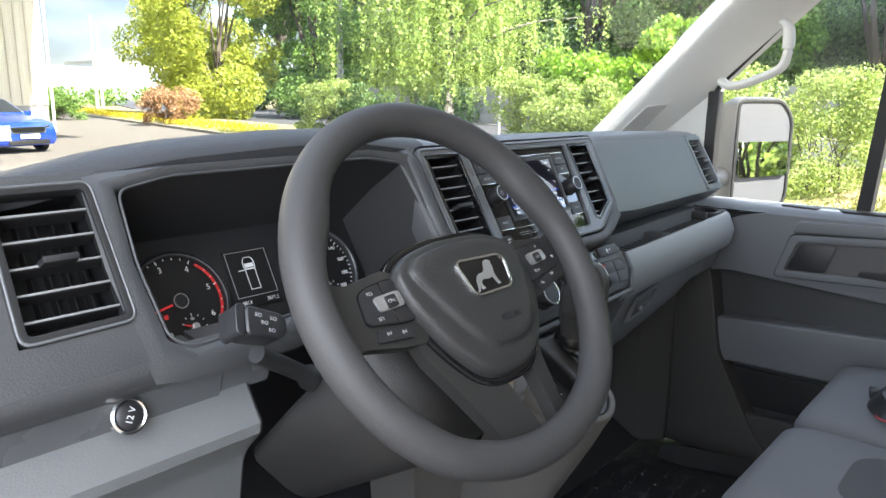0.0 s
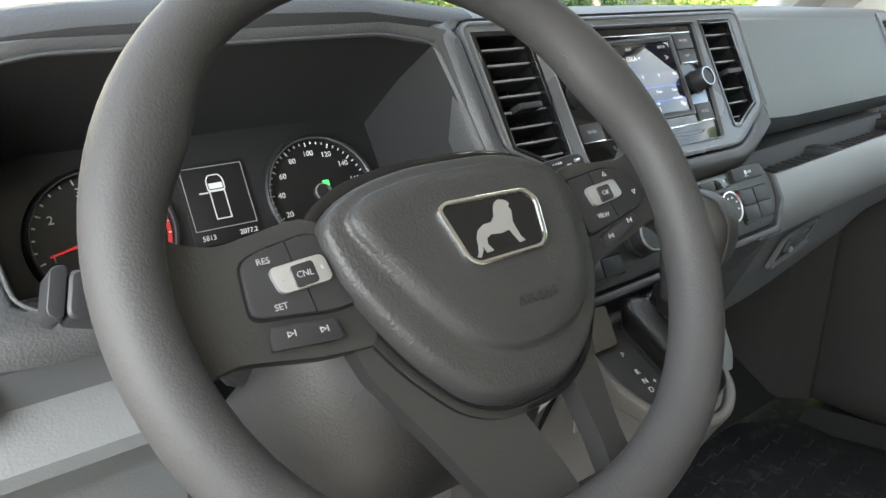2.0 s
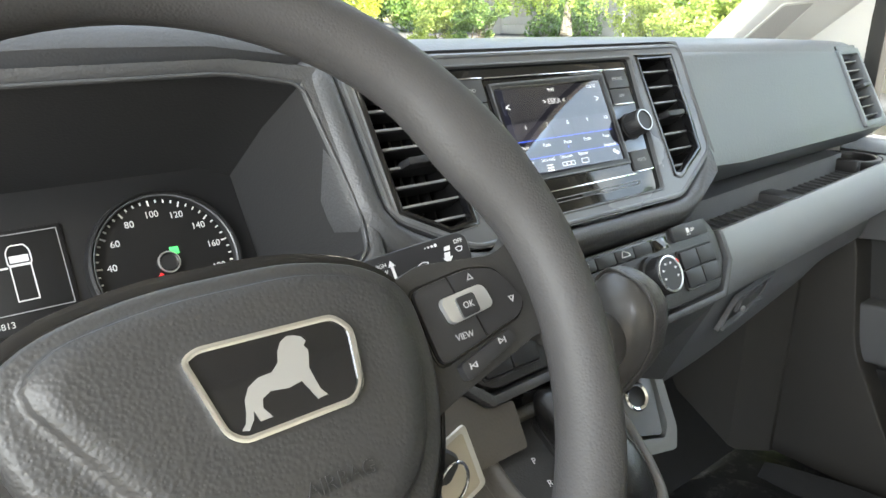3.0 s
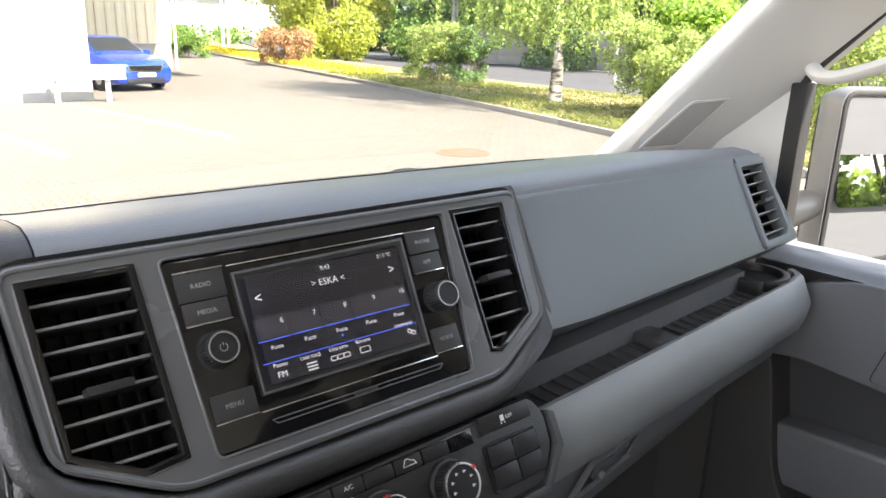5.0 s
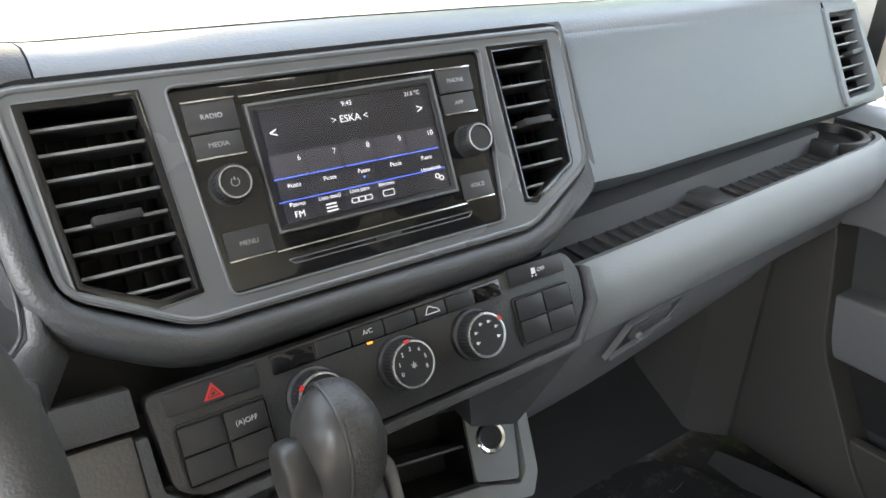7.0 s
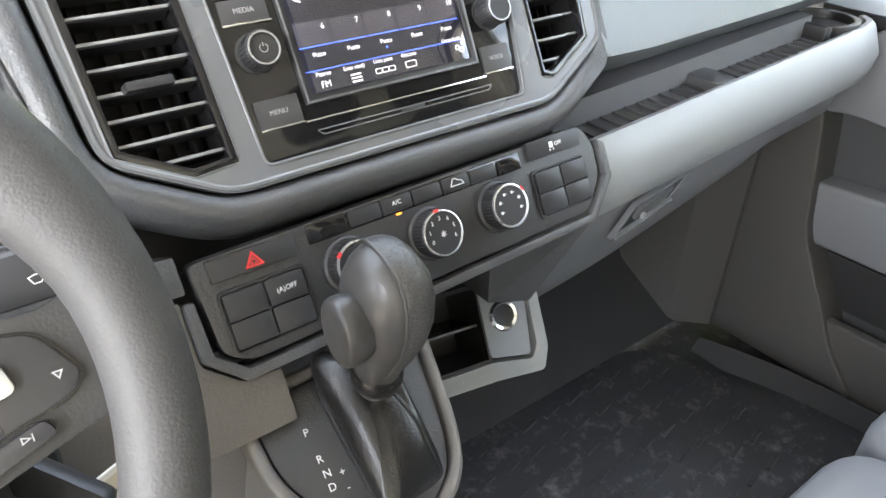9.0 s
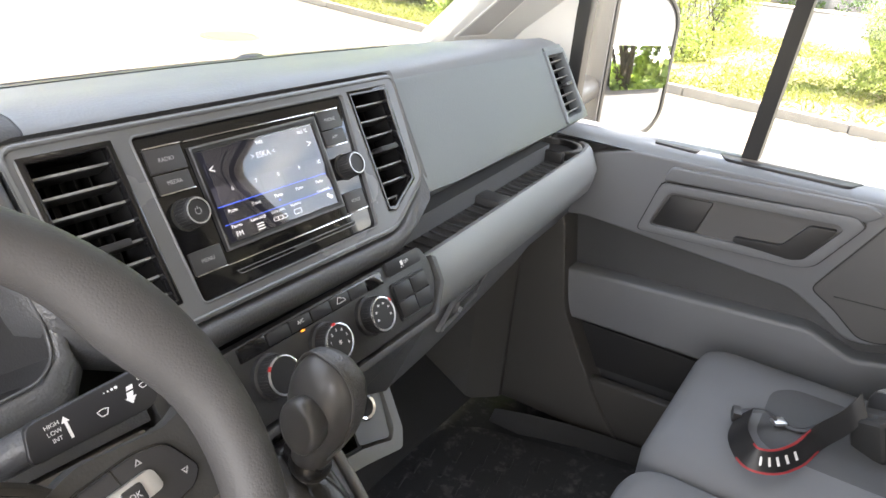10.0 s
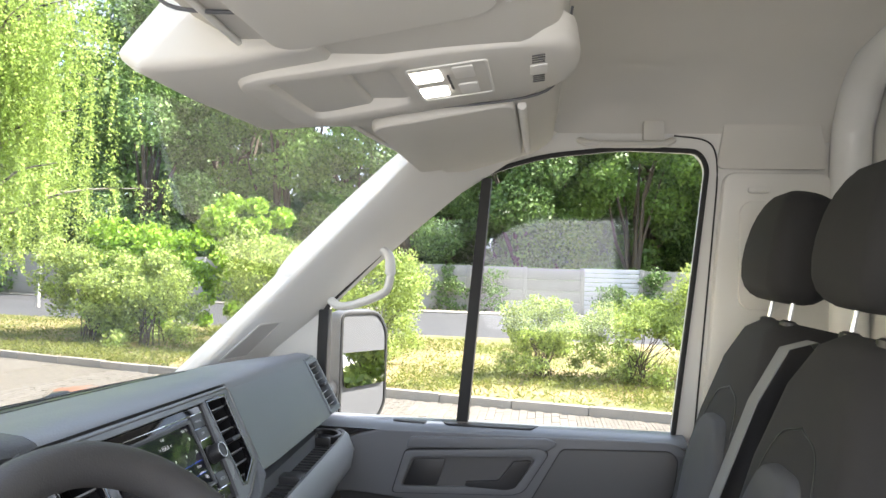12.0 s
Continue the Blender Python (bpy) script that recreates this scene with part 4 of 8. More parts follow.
screen_bar("line", 0.12, 0.99, 0.135, 0.139, M_TILE)
for u, v, t, s in ((0.5, 0.055, "9:43", 0.0052), (0.9, 0.055, "21.5 \u00b0C", 0.0046), (0.5, 0.19, "> ESKA <", 0.0078), (0.075, 0.215, "<", 0.011), (0.925, 0.215, ">", 0.011), (0.10, 0.845, "Pasmo", 0.0046), (0.10, 0.935, "FM", 0.0066), (0.275, 0.845, "Lista stacji", 0.0043), (0.45, 0.84, "Lista pam.", 0.0043), (0.61, 0.84, "R\u0119cznie", 0.0043), (0.90, 0.79, "Ustawienia", 0.0042)):
    part("screen_lettering", words(t, s, on_screen(u, v), 0.0001), M_TEXT, scr, smooth=0)
for u0, u1 in ((0.03, 0.12), (0.88, 0.97)):
    x0, x1, y0, y1 = -0.0712, 0.0735, -0.0035, -0.0868
    q = [(lerp(x0, x1, u), lerp(y0, y1, v)) for u, v in ((u0, 0.14), (u1, 0.14), (u1, 0.29), (u0, 0.29))]
    part("key_frame", ringed(q, shrink(q, 0.0004), 0.001, 0.0015, 0, FACE), M_TILE, scr, smooth=0)
for u in (0.20, 0.37, 0.53, 0.69):
    screen_bar("line", u, u + 0.004, 0.82, 0.99, M_TILE)
for k in range(3):
    screen_bar("icon", 0.245, 0.305, 0.90 + 0.03 * k, 0.914 + 0.03 * k, M_TEXT)
    part("dot", lathe([(0.0009, 0), (0.0009, 0.0002), (0, 0.0002)], 10, on_screen(0.47 + 0.025 * k, 0.735, 0.0014)), M_BLUE if k == 1 else M_TILE, scr)
    q = rrect(0.006, 0.004, 0.0012, 3)
    part("icon", ringed(q, shrink(q, 0.0006), 0, 0.0003, 0, on_screen(0.41 + 0.04 * k, 0.925, 0.0013)), M_TEXT, scr, smooth=0)
q = rrect(0.010, 0.005, 0.001, 3)
part("icon", ringed(q, shrink(q, 0.0006), 0, 0.0003, 0, on_screen(0.61, 0.925, 0.0013)), M_TEXT, scr, smooth=0)
q = rrect(0.0042, 0.0042, 0.0021, 4)
for du in (0, 0.024):
    part("icon", ringed(q, shrink(q, 0.0008), 0, 0.0003, 0, on_screen(0.93 + du, 0.875 + du, 0.0013)), M_TEXT, scr, smooth=0)


def radio_key(x0, x1, y0, y1, text, slant=0.0):
    k = part("key", slab([(x0, y0), (x1, y0), (x1 + slant, y1), (x0 + slant, y1)], 0, 0.0028, 0.0008, FACE), M_RADIOKEY, radio)
    part("key_lettering", words(text, 0.0050, FACE @ Matrix.Translation(((x0 + x1) / 2, (y0 + y1) / 2, 0.0028)), 0.0002), M_GREY_INK, k)


radio_key(-0.1185, -0.0825, -0.0135, 0.0075, "RADIO")
radio_key(-0.1175, -0.0835, -0.0305, -0.0148, "MEDIA")
radio_key(-0.1145, -0.0815, -0.102, -0.0825, "MENU")
radio_key(0.0855, 0.1185, -0.0125, 0.0065, "PHONE")
radio_key(0.0845, 0.1165, -0.0295, -0.0138, "APP")
radio_key(0.0835, 0.1125, -0.101, -0.0805, "VOICE")
for x0, x1, y in ((-0.118, -0.083, -0.0312), (-0.1145, -0.0815, -0.1028), (0.0845, 0.1165, -0.0302), (0.0835, 0.1125, -0.1018), (-0.119, -0.082, 0.0082), (0.085, 0.119, 0.0072)):
    part("chrome_line", box(x0, x1, y - 0.0006, y + 0.0006, 0, 0.0036, 0.0003, FACE), M_CHROME, radio)
part("chrome_line", box(-0.0805, 0.083, -0.1042, -0.1030, 0, 0.0032, 0.0003, FACE), M_CHROME, radio)
part("chrome_line", box(-0.079, 0.084, 0.0072, 0.0082, 0, 0.0032, 0.0003, FACE), M_CHROME, radio)
part("disc_slot", ringed(rounded([(-0.070, -0.1150), (0.084, -0.1150), (0.088, -0.1105), (-0.074, -0.1105)], 0.001, 2), rounded([(-0.0692, -0.1140), (0.0832, -0.1140), (0.0866, -0.1115), (-0.0726, -0.1115)], 0.0006, 2), 0.0, 0.0014, 0.0002, FACE), M_SATIN, radio)
part("disc_tab", slab(rrect(0.022, 0.0025, 0.001, 3, 0.008, -0.1125), 0.0, 0.0022, 0.0004, FACE), M_BLACK, radio)
for x, y in ((-0.1010, -0.0515), (0.1010, -0.0545)):
    kn_m = FACE @ Matrix.Translation((x, y, 0))
    k = part("knob", lathe([(0.0140, 0), (0.0140, 0.002), (0.0122, 0.0025), (0.0122, 0.018), (0.0112, 0.0195), (0.0096, 0.0195), (0.0092, 0.0185), (0, 0.0185)], 40, kn_m), M_BLACK, radio)
    part("knob_ring", lathe([(0.0112, 0.0192), (0.0110, 0.0200), (0.0101, 0.0200), (0.0099, 0.0190)], 40, kn_m), M_SILVER, k, "silver knob ring")
    for j in range(28):
        a = 2 * math.pi * j / 28
        part("grip", box(0.0118, 0.0128, -0.0005, 0.0005, 0.003, 0.0175, 0, kn_m @ pose(0, 0, 0, 0, 0, math.degrees(a))), M_BLACK, k, smooth=0)
    if x < 0:
        part("power_mark", joined(tube([(0.0028 * math.sin(a), 0.0028 * math.cos(a), 0.0187) for a in np.linspace(0.6, 5.68, 16)], 0.0003, 6, m=kn_m), box(-0.0003, 0.0003, 0.0012, 0.0036, 0.0183, 0.0190, 0, kn_m)), M_GREY_INK, k)

# ---- climate panel ----
climate = rootof("climate_panel", "dark climate control panel with three chrome-ringed dials", "climate panel", at=(0, -0.1, 1.36))
PANEL = [(-0.190, -0.172), (0.172, -0.166), (0.183, -0.186), (0.181, -0.214), (0.160, -0.241), (-0.168, -0.247), (-0.186, -0.236)]
part("panel", slab(rounded(PANEL, 0.008), -0.02, 0.001, 0.003, FACE), M_PANEL, climate)


LIP_O = [(-0.200, -0.196), (-0.200, -0.236), (-0.176, -0.2585), (0.163, -0.2525), (0.195, -0.218), (0.195, -0.186), (0.187, -0.182), (0.1875, -0.215), (0.160, -0.2445), (-0.172, -0.2505), (-0.1915, -0.234), (-0.1925, -0.196)]
part("panel_lip", slab(LIP_O, -0.03, 0.003, 0.0022, FACE), M_DARK, climate, "grey lip round the foot of the panel", smooth=40)
for x0, x1 in ((-0.105, -0.0745), (0.070, 0.094)):
    part("display_window", slab(rounded([(x0, -0.1845), (x1, -0.1842), (x1, -0.1718), (x0, -0.1722)], 0.001, 2), 0, 0.0032, 0.0004, FACE), M_PIANO, climate)


def push(x0, x1, y0, y1, material=M_BUTTON, h=0.005):
    return part("button", slab(rounded([(x0, y0), (x1, y0), (x1, y1), (x0, y1)], 0.0012, 2), 0, h, 0.001, FACE), material, climate)


hz = push(-0.179, -0.117, -0.189, -0.1735)
part("hazard_mark", ringed([(-0.155, -0.1865), (-0.141, -0.1865), (-0.148, -0.1755)], [(-0.1525, -0.1852), (-0.1435, -0.1852), (-0.148, -0.1785)], 0.004, 0.0055, 0, FACE), M_RED, hz, "red warning triangle")
part("hazard_mark", ringed([(-0.1512, -0.1845), (-0.1448, -0.1845), (-0.148, -0.1798)], [(-0.1500, -0.1839), (-0.1460, -0.1839), (-0.148, -0.1812)], 0.004, 0.0055, 0, FACE), M_RED, hz)
part("switch_bay", ringed(rrect(0.064, 0.044, 0.004, 4, -0.1465, -0.2175), rrect(0.060, 0.040, 0.003, 4, -0.1465, -0.2175), 0, 0.003, 0.001, FACE), M_BLACK, climate)
for i in (0, 1):
    for j in (0, 1):
        b = push(-0.176 + 0.030 * i, -0.1475 + 0.030 * i, -0.2168 - 0.0195 * j, -0.1982 - 0.0195 * j)
        if (i, j) == (1, 0):
            part("button_lettering", words("(A)OFF", 0.0050, FACE @ Matrix.Translation((-0.132, -0.2075, 0.005)), 0.0002), M_WHITE_INK, b)
part("display_strip", slab(rounded([(-0.106, -0.186), (0.095, -0.184), (0.095, -0.1705), (-0.106, -0.1725)], 0.0015, 2), 0, 0.002, 0.0005, FACE), M_PIANO, climate)
for k in range(5):
    b = push(-0.072 + 0.028 * k, -0.0455 + 0.028 * k, -0.1838, -0.1722, M_BUTTON, 0.0042)
    if k == 1:
        part("button_lettering", words("A/C", 0.0050, FACE @ Matrix.Translation((-0.031, -0.1772, 0.0042)), 0.0002), M_WHITE_INK, b)
        part("button_light", box(-0.0325, -0.0285, -0.1868, -0.1854, 0, 0.003, 0, FACE), M_ORANGE, b, "amber lit bar")
    if k == 3:
        q = rounded([(0.019, -0.1800), (0.033, -0.1800), (0.031, -0.1765), (0.027, -0.1755), (0.0255, -0.1738), (0.0225, -0.1738), (0.021, -0.1765)], 0.001, 2)
        part("button_mark", ringed(q, shrink(q, 0.0006), 0.004, 0.0046, 0, FACE), M_WHITE_INK, b)
e = push(0.104, 0.164, -0.1815, -0.1655)
part("button_lettering", words("OFF", 0.0048, FACE @ Matrix.Translation((0.138, -0.1735, 0.005)), 0.0002), M_WHITE_INK, e)
part("button_mark", joined(box(0.1275, 0.1315, -0.1755, -0.1705, 0.005, 0.0056, 0, FACE), box(0.127, 0.128, -0.178, -0.1765, 0.005, 0.0056, 0, FACE), box(0.131, 0.132, -0.178, -0.1765, 0.005, 0.0056, 0, FACE)), M_WHITE_INK, e)
part("switch_bay", ringed(rrect(0.064, 0.043, 0.004, 4, 0.134, -0.2115), rrect(0.060, 0.039, 0.003, 4, 0.134, -0.2115), 0, 0.003, 0.001, FACE), M_BLACK, climate)
for i in (0, 1):
    for j in (0, 1):
        push(0.1045 + 0.030 * i, 0.133 + 0.030 * i, -0.2105 - 0.019 * j, -0.1925 - 0.019 * j)
for n, (x, y) in enumerate(((-0.082, -0.2085), (-0.0095, -0.2085), (0.0585, -0.2075))):
    dm = FACE @ Matrix.Translation((x, y, 0)) @ Matrix.Diagonal((0.83, 0.83, 0.95, 1.0))
    d = part("dial", lathe([(0.0255, 0), (0.0252, 0.006), (0.0240, 0.007), (0.0226, 0.0075), (0.0222, 0.021), (0.0212, 0.0225)], 48, dm), M_BLACK, climate)
    part("dial_ring", lathe([(0.0216, 0.0222), (0.0213, 0.0238), (0.0198, 0.0240), (0.0192, 0.0225)], 48, dm), M_DIALRING, d, "chrome dial ring")
    part("dial_face", lathe([(0.0196, 0.0215), (0.0192, 0.0228), (0, 0.0229)], 40, dm), M_BUTTON, d)
    for j in range(40):
        part("grip", box(0.0219, 0.0229, -0.0006, 0.0006, 0.008, 0.0205, 0, dm @ pose(0, 0, 0, 0, 0, 9 * j)), M_BLACK, d, smooth=0)
    a = radians((140, 95, 35)[n])
    part("dial_mark", box(0.0200, 0.0226, -0.0025, 0.0025, 0.0222, 0.0243, 0, dm @ pose(0, 0, 0, 0, 0, math.degrees(a))), M_RED, d, "red pointer mark")
    if n == 1:
        for j in range(7):
            a = radians(205 - 38 * j)
            part("dial_figure", words(str(j), 0.0055, dm @ Matrix.Translation((0.0138 * math.cos(a), 0.0138 * math.sin(a), 0.0229)), 0.0002), M_WHITE_INK, d)
        part("dial_mark", joined(*[box(-0.0003, 0.0003, 0.0004, 0.003, 0.0229, 0.0233, 0, dm @ pose(0, -0.001, 0, 0, 0, 60 * j)) for j in range(6)]), M_WHITE_INK, d)
    if n == 2:
        for j in range(6):
            a = radians(200 - 44 * j)
            part("dial_mark", joined(box(-0.0012, 0.0012, -0.0013, 0.0013, 0.0229, 0.0232, 0, dm @ Matrix.Translation((0.0128 * math.cos(a), 0.0128 * math.sin(a), 0))), box(0.0016, 0.003, -0.0003, 0.0003, 0.0229, 0.0232, 0, dm @ Matrix.Translation((0.0128 * math.cos(a), 0.0128 * math.sin(a), 0)))), M_WHITE_INK, d)

# ---- instrument cluster ----
cluster = rootof("instrument_cluster", "black instrument cluster with two round gauges and a display", "instrument cluster", at=(-0.445, 0.07, 1.42))
CL = FACE @ Matrix.Translation((0, 0, -0.124))
M_DIALFACE = mat("gauge_face", (0.006, 0.006, 0.007), 0.45, vary=0)
part("panel", slab(CLUS, -0.004, 0.0, 0.001, CL), M_BLACK, cluster)


def gauge(cx, cy, r, labels, start, step, name, minor=2, red=None, needle=None, size=0.0100):
    gm = CL @ Matrix.Translation((cx, cy, 0))
    g = part(name, lathe([(r + 0.006, 0), (r + 0.005, 0.010), (r + 0.003, 0.012), (r + 0.001, 0.008), (r, 0.003)], 56, gm), M_BLACK, cluster)
    part("gauge_face", lathe([(r, 0.003), (0, 0.003)], 48, gm), M_DIALFACE, g)
    part("gauge_rim", lathe([(r + 0.0015, 0.0105), (r + 0.001, 0.0115), (r, 0.0105)], 56, gm), M_SATIN, g)
    n = (len(labels) - 1) * minor + 1
    for j in range(n):
        a = start + step * j / minor
        big = j % minor == 0
        part("tick", box(r - (0.0055 if big else 0.0035), r - 0.001, -0.0006, 0.0006, 0.003, 0.0036, 0, gm @ pose(0, 0, 0, 0, 0, a)), M_WHITE_INK, g, smooth=0)
    for j, t in enumerate(labels):
        a = radians(start + step * j)
        if t:
            part("gauge_figure", words(t, size, gm @ Matrix.Translation(((r - 0.0125) * math.cos(a), (r - 0.0125) * math.sin(a), 0.0032)), 0.0002), M_WHITE_INK, g)
    if red:
        arc = [[(rr * math.cos(radians(a)), rr * math.sin(radians(a)), 0.0036) for rr in (r - 0.001, r - 0.0045)] for a in np.linspace(red[0], red[1], 20)]
        part("red_zone", loft(arc, False, m=gm), M_RED, g, "red band", smooth=0)
    part("needle", slab([(0.010, -0.0013), (r - 0.010, -0.0006), (r - 0.010, 0.0006), (0.010, 0.0013)], 0.005, 0.0065, 0, gm @ pose(0, 0, 0, 0, 0, needle)), M_GLOWRED, g, "red needle")
    part("hub", lathe([(0.0085, 0.003), (0.0085, 0.0085), (0.0072, 0.0095), (0.006, 0.0085), (0, 0.0085)], 28, gm), M_BLACK, g)
    part("hub_ring", lathe([(0.0088, 0.0082), (0.0084, 0.0092), (0.0074, 0.0092)], 28, gm), M_SILVER, g)
    return g, gm


tg, tm = gauge(-0.544, -0.078, 0.053, ["0", "1", "2", "3", "4", "5", "6"], 240, -45, "tachometer", 4, (52, -30), 192)
sg2, sm = gauge(-0.347, -0.076, 0.053, ["0", "20", "40", "60", "80", "100", "120", "140", "160", "180", "200"], 228, -27, "speedometer", 4, None, 228, 0.0074)
for gm2, px, labs in ((tm, 0.009, ("50", "90", "130")), (sm, 0.009, ("0", "1/2", "1"))):
    sub = gm2 @ Matrix.Translation((px, -0.031, 0))
    g = tg if gm2 is tm else sg2
    for j in range(9):
        part("tick", box(0.0125, 0.0150 if j % 4 else 0.0160, -0.0004, 0.0004, 0.003, 0.0036, 0, sub @ pose(0, 0, 0, 0, 0, 220 - 32 * j)), M_WHITE_INK, g, smooth=0)
    for j, t in enumerate(labs):
        a = radians(220 - 128 * j)
        part("gauge_figure", words(t, 0.0046, sub @ Matrix.Translation((0.0095 * math.cos(a), 0.0095 * math.sin(a), 0.0032)), 0.0002), M_WHITE_INK, g)
    part("hub", lathe([(0.0042, 0.003), (0.0042, 0.007), (0.0032, 0.0075), (0, 0.007)], 20, sub), M_SILVER, g)
    part("needle", slab([(0.004, -0.0008), (0.0125, -0.0004), (0.0125, 0.0004), (0.004, 0.0008)], 0.004, 0.005, 0, sub @ pose(0, 0, 0, 0, 0, 160)), M_GLOWRED, g)
part("gauge_light", box(0.004, 0.011, 0.006, 0.012, 0.003, 0.0036, 0.0005, sm), M_GREEN, sg2, "green telltale")
part("gauge_light", box(-0.022, -0.017, -0.016, -0.011, 0.003, 0.0036, 0.0005, tm), M_GLOWRED, tg, "red telltale")
# display between the gauges
disp = part("display", slab([(-0.476, -0.104), (-0.414, -0.104), (-0.414, -0.030), (-0.476, -0.030)], 0, 0.003, 0.0008, CL), M_DIALFACE, cluster, "dark display with a white van outline")
q = [(-0.473, -0.090), (-0.417, -0.090), (-0.417, -0.033), (-0.473, -0.033)]
part("display_frame", ringed(q, shrink(q, 0.0006), 0.003, 0.0036, 0, CL), M_GREY_INK, disp, smooth=0)
q = [(-0.452, -0.082), (-0.438, -0.082), (-0.438, -0.056), (-0.452, -0.056)]
part("van_outline", ringed(q, shrink(q, 0.0008), 0.003, 0.0037, 0, CL), M_WHITE_INK, disp, smooth=0)
q = rounded([(-0.453, -0.056), (-0.437, -0.056), (-0.437, -0.046), (-0.440, -0.041), (-0.450, -0.041), (-0.453, -0.046)], 0.002, 3)
part("van_outline", ringed(q, shrink(q, 0.0009), 0.003, 0.0037, 0, CL), M_WHITE_INK, disp, smooth=0)
part("van_outline", joined(box(-0.451, -0.439, -0.054, -0.049, 0.003, 0.0037, 0, CL), box(-0.461, -0.453, -0.0575, -0.0563, 0.003, 0.0037, 0, CL)), M_WHITE_INK, disp, smooth=0)
part("display_figure", words("5813", 0.0062, CL @ Matrix.Translation((-0.463, -0.097, 0.0032)), 0.0002), M_WHITE_INK, disp)
part("display_figure", words("2077.2", 0.0062, CL @ Matrix.Translation((-0.427, -0.097, 0.0032)), 0.0002), M_WHITE_INK, disp)


# ---- steering wheel ----
wheel = rootof("steering_wheel", "dark grey grained three-spoke steering wheel", "steering wheel", at=(-0.42, -0.246, 1.48))
WM = basis((-0.42, -0.246, 1.48), (0.9995, -0.031, 0), (0.0176, 0.568, 0.8228), (-0.0255, -0.8224, 0.5683))
rim = []
for i in range(96):
    a = 2 * math.pi * i / 96
    r = 0.1715
    if math.sin(a) < -0.8:
        r -= 0.006 * (-math.sin(a) - 0.8) / 0.2
    thumb = math.exp(-((math.degrees(a) - 152) / 13) ** 2) + math.exp(-((math.degrees(a) - 28) / 13) ** 2)
    ring = []
    for j in range(20):
        b = 2 * math.pi * j / 20
        inward = max(0.0, -math.cos(b))
        rr = r + 0.0165 * math.cos(b) - 0.0085 * thumb * inward
        ring.append((rr * math.cos(a), rr * math.sin(a), 0.0175 * math.sin(b) * (1 + 0.06 * thumb)))
    rim.append(ring)
rim.append(rim[0])
rb = loft(rim, True, False)
bmesh.ops.remove_doubles(rb, verts=rb.verts, dist=1e-6)
rb.transform(Matrix.Translation((-0.006, 0, 0)) @ WM)
part("rim", rb, M_WHEEL, wheel, smooth=80)


def dome(poly, h0, h1, inset, m, steps=4, rise=0.004):
    """A plate with a softly rounded top: rings shrink while they rise."""
    rings = [[(x, y, h0) for x, y in poly]]
    for k in range(steps + 1):
        t = k / steps
        rings.append([(x, y, lerp(h0, h1, math.sin(t * math.pi / 2))) for x, y in shrink(poly, inset * (1 - math.cos(t * math.pi / 2)))])
    cx, cy = sum(p[0] for p in poly) / len(poly), sum(p[1] for p in poly) / len(poly)
    last = [(p[0], p[1]) for p in rings[-1]]
    for s, dz in ((0.66, 0.7), (0.33, 0.95)):
        rings.append([(lerp(cx, x, s), lerp(cy, y, s), h1 + rise * dz) for x, y in last])
    return loft(rings, True, True, m)


PADO = rounded([(-0.090, 0.020), (-0.066, 0.035), (-0.030, 0.042), (0.028, 0.042), (0.060, 0.034), (0.080, 0.018), (0.081, -0.022), (0.070, -0.055), (0.050, -0.083), (0.026, -0.096), (-0.014, -0.097), (-0.036, -0.088), (-0.060, -0.060), (-0.085, -0.012)], 0.03, 3)


MX, MY, MN = 0.0, -0.015, 96
lip_line = [(-0.076, 0.016), (-0.062, 0.027), (-0.028, 0.033), (0.028, 0.033), (0.055, 0.026), (0.069, 0.014), (0.069, -0.016), (0.058, -0.048), (0.044, -0.063), (0.018, -0.070), (-0.006, -0.069), (-0.026, -0.060), (-0.044, -0.036), (-0.064, -0.004)]
po, pl = by_angle(PADO, MN, MX, MY), by_angle(rounded(lip_line, 0.02, 4), MN, MX, MY)
cover = [[(x, y, -0.021) for x, y in po]]
for k in range(6):
    t = k / 5 * math.pi / 2
    cover.append([(lerp(x, a, 0.34 * (1 - math.cos(t))), lerp(y, b, 0.34 * (1 - math.cos(t))), lerp(-0.014, 0.0030, math.sin(t))) for (x, y), (a, b) in zip(po, pl)])
for f, h in ((0.60, 0.0036), (0.80, 0.0040), (0.90, 0.0046), (0.96, 0.0060), (1.02, 0.0078), (1.08, 0.0090)):
    cover.append([(lerp(x, a, f), lerp(y, b, f), h) for (x, y), (a, b) in zip(po, pl)])
for f, h in ((0.84, 0.0098), (0.62, 0.0104), (0.35, 0.0108), (0.12, 0.0110)):
    cover.append([(lerp(MX, a, f), lerp(MY, b, f), h) for a, b in pl])
part("airbag_cover", loft(cover, m=WM), M_AIRBAG, wheel, "grained airbag cover with a raised field", smooth=70)
part("cover_lettering", words("AIRBAG", 0.0084, WM @ Matrix.Translation((0.018, -0.047, 0.0107)), 0.0004), M_BLACK, wheel)
edge_o, edge_i = shrink(PADO, -0.0062), shrink(PADO, 0.002)
part("gloss_edge", ringed(edge_o, edge_i, -0.022, -0.0085, 0.002, WM), M_PIANO, wheel, "gloss black edging")
LOGO = rounded([(-0.027, 0.011), (-0.021, 0.0145), (0.034, 0.0135), (0.041, 0.006), (0.038, -0.017), (0.032, -0.0225), (-0.013, -0.0235), (-0.019, -0.019)], 0.004, 3)
badge = part("badge_frame", ringed(LOGO, shrink(LOGO, 0.0028), 0.004, 0.0132, 0.0009, WM), M_CHROME, wheel, "chrome badge frame")
part("badge_field", slab(shrink(LOGO, 0.002), 0.004, 0.0118, 0, WM), M_PIANO, badge)
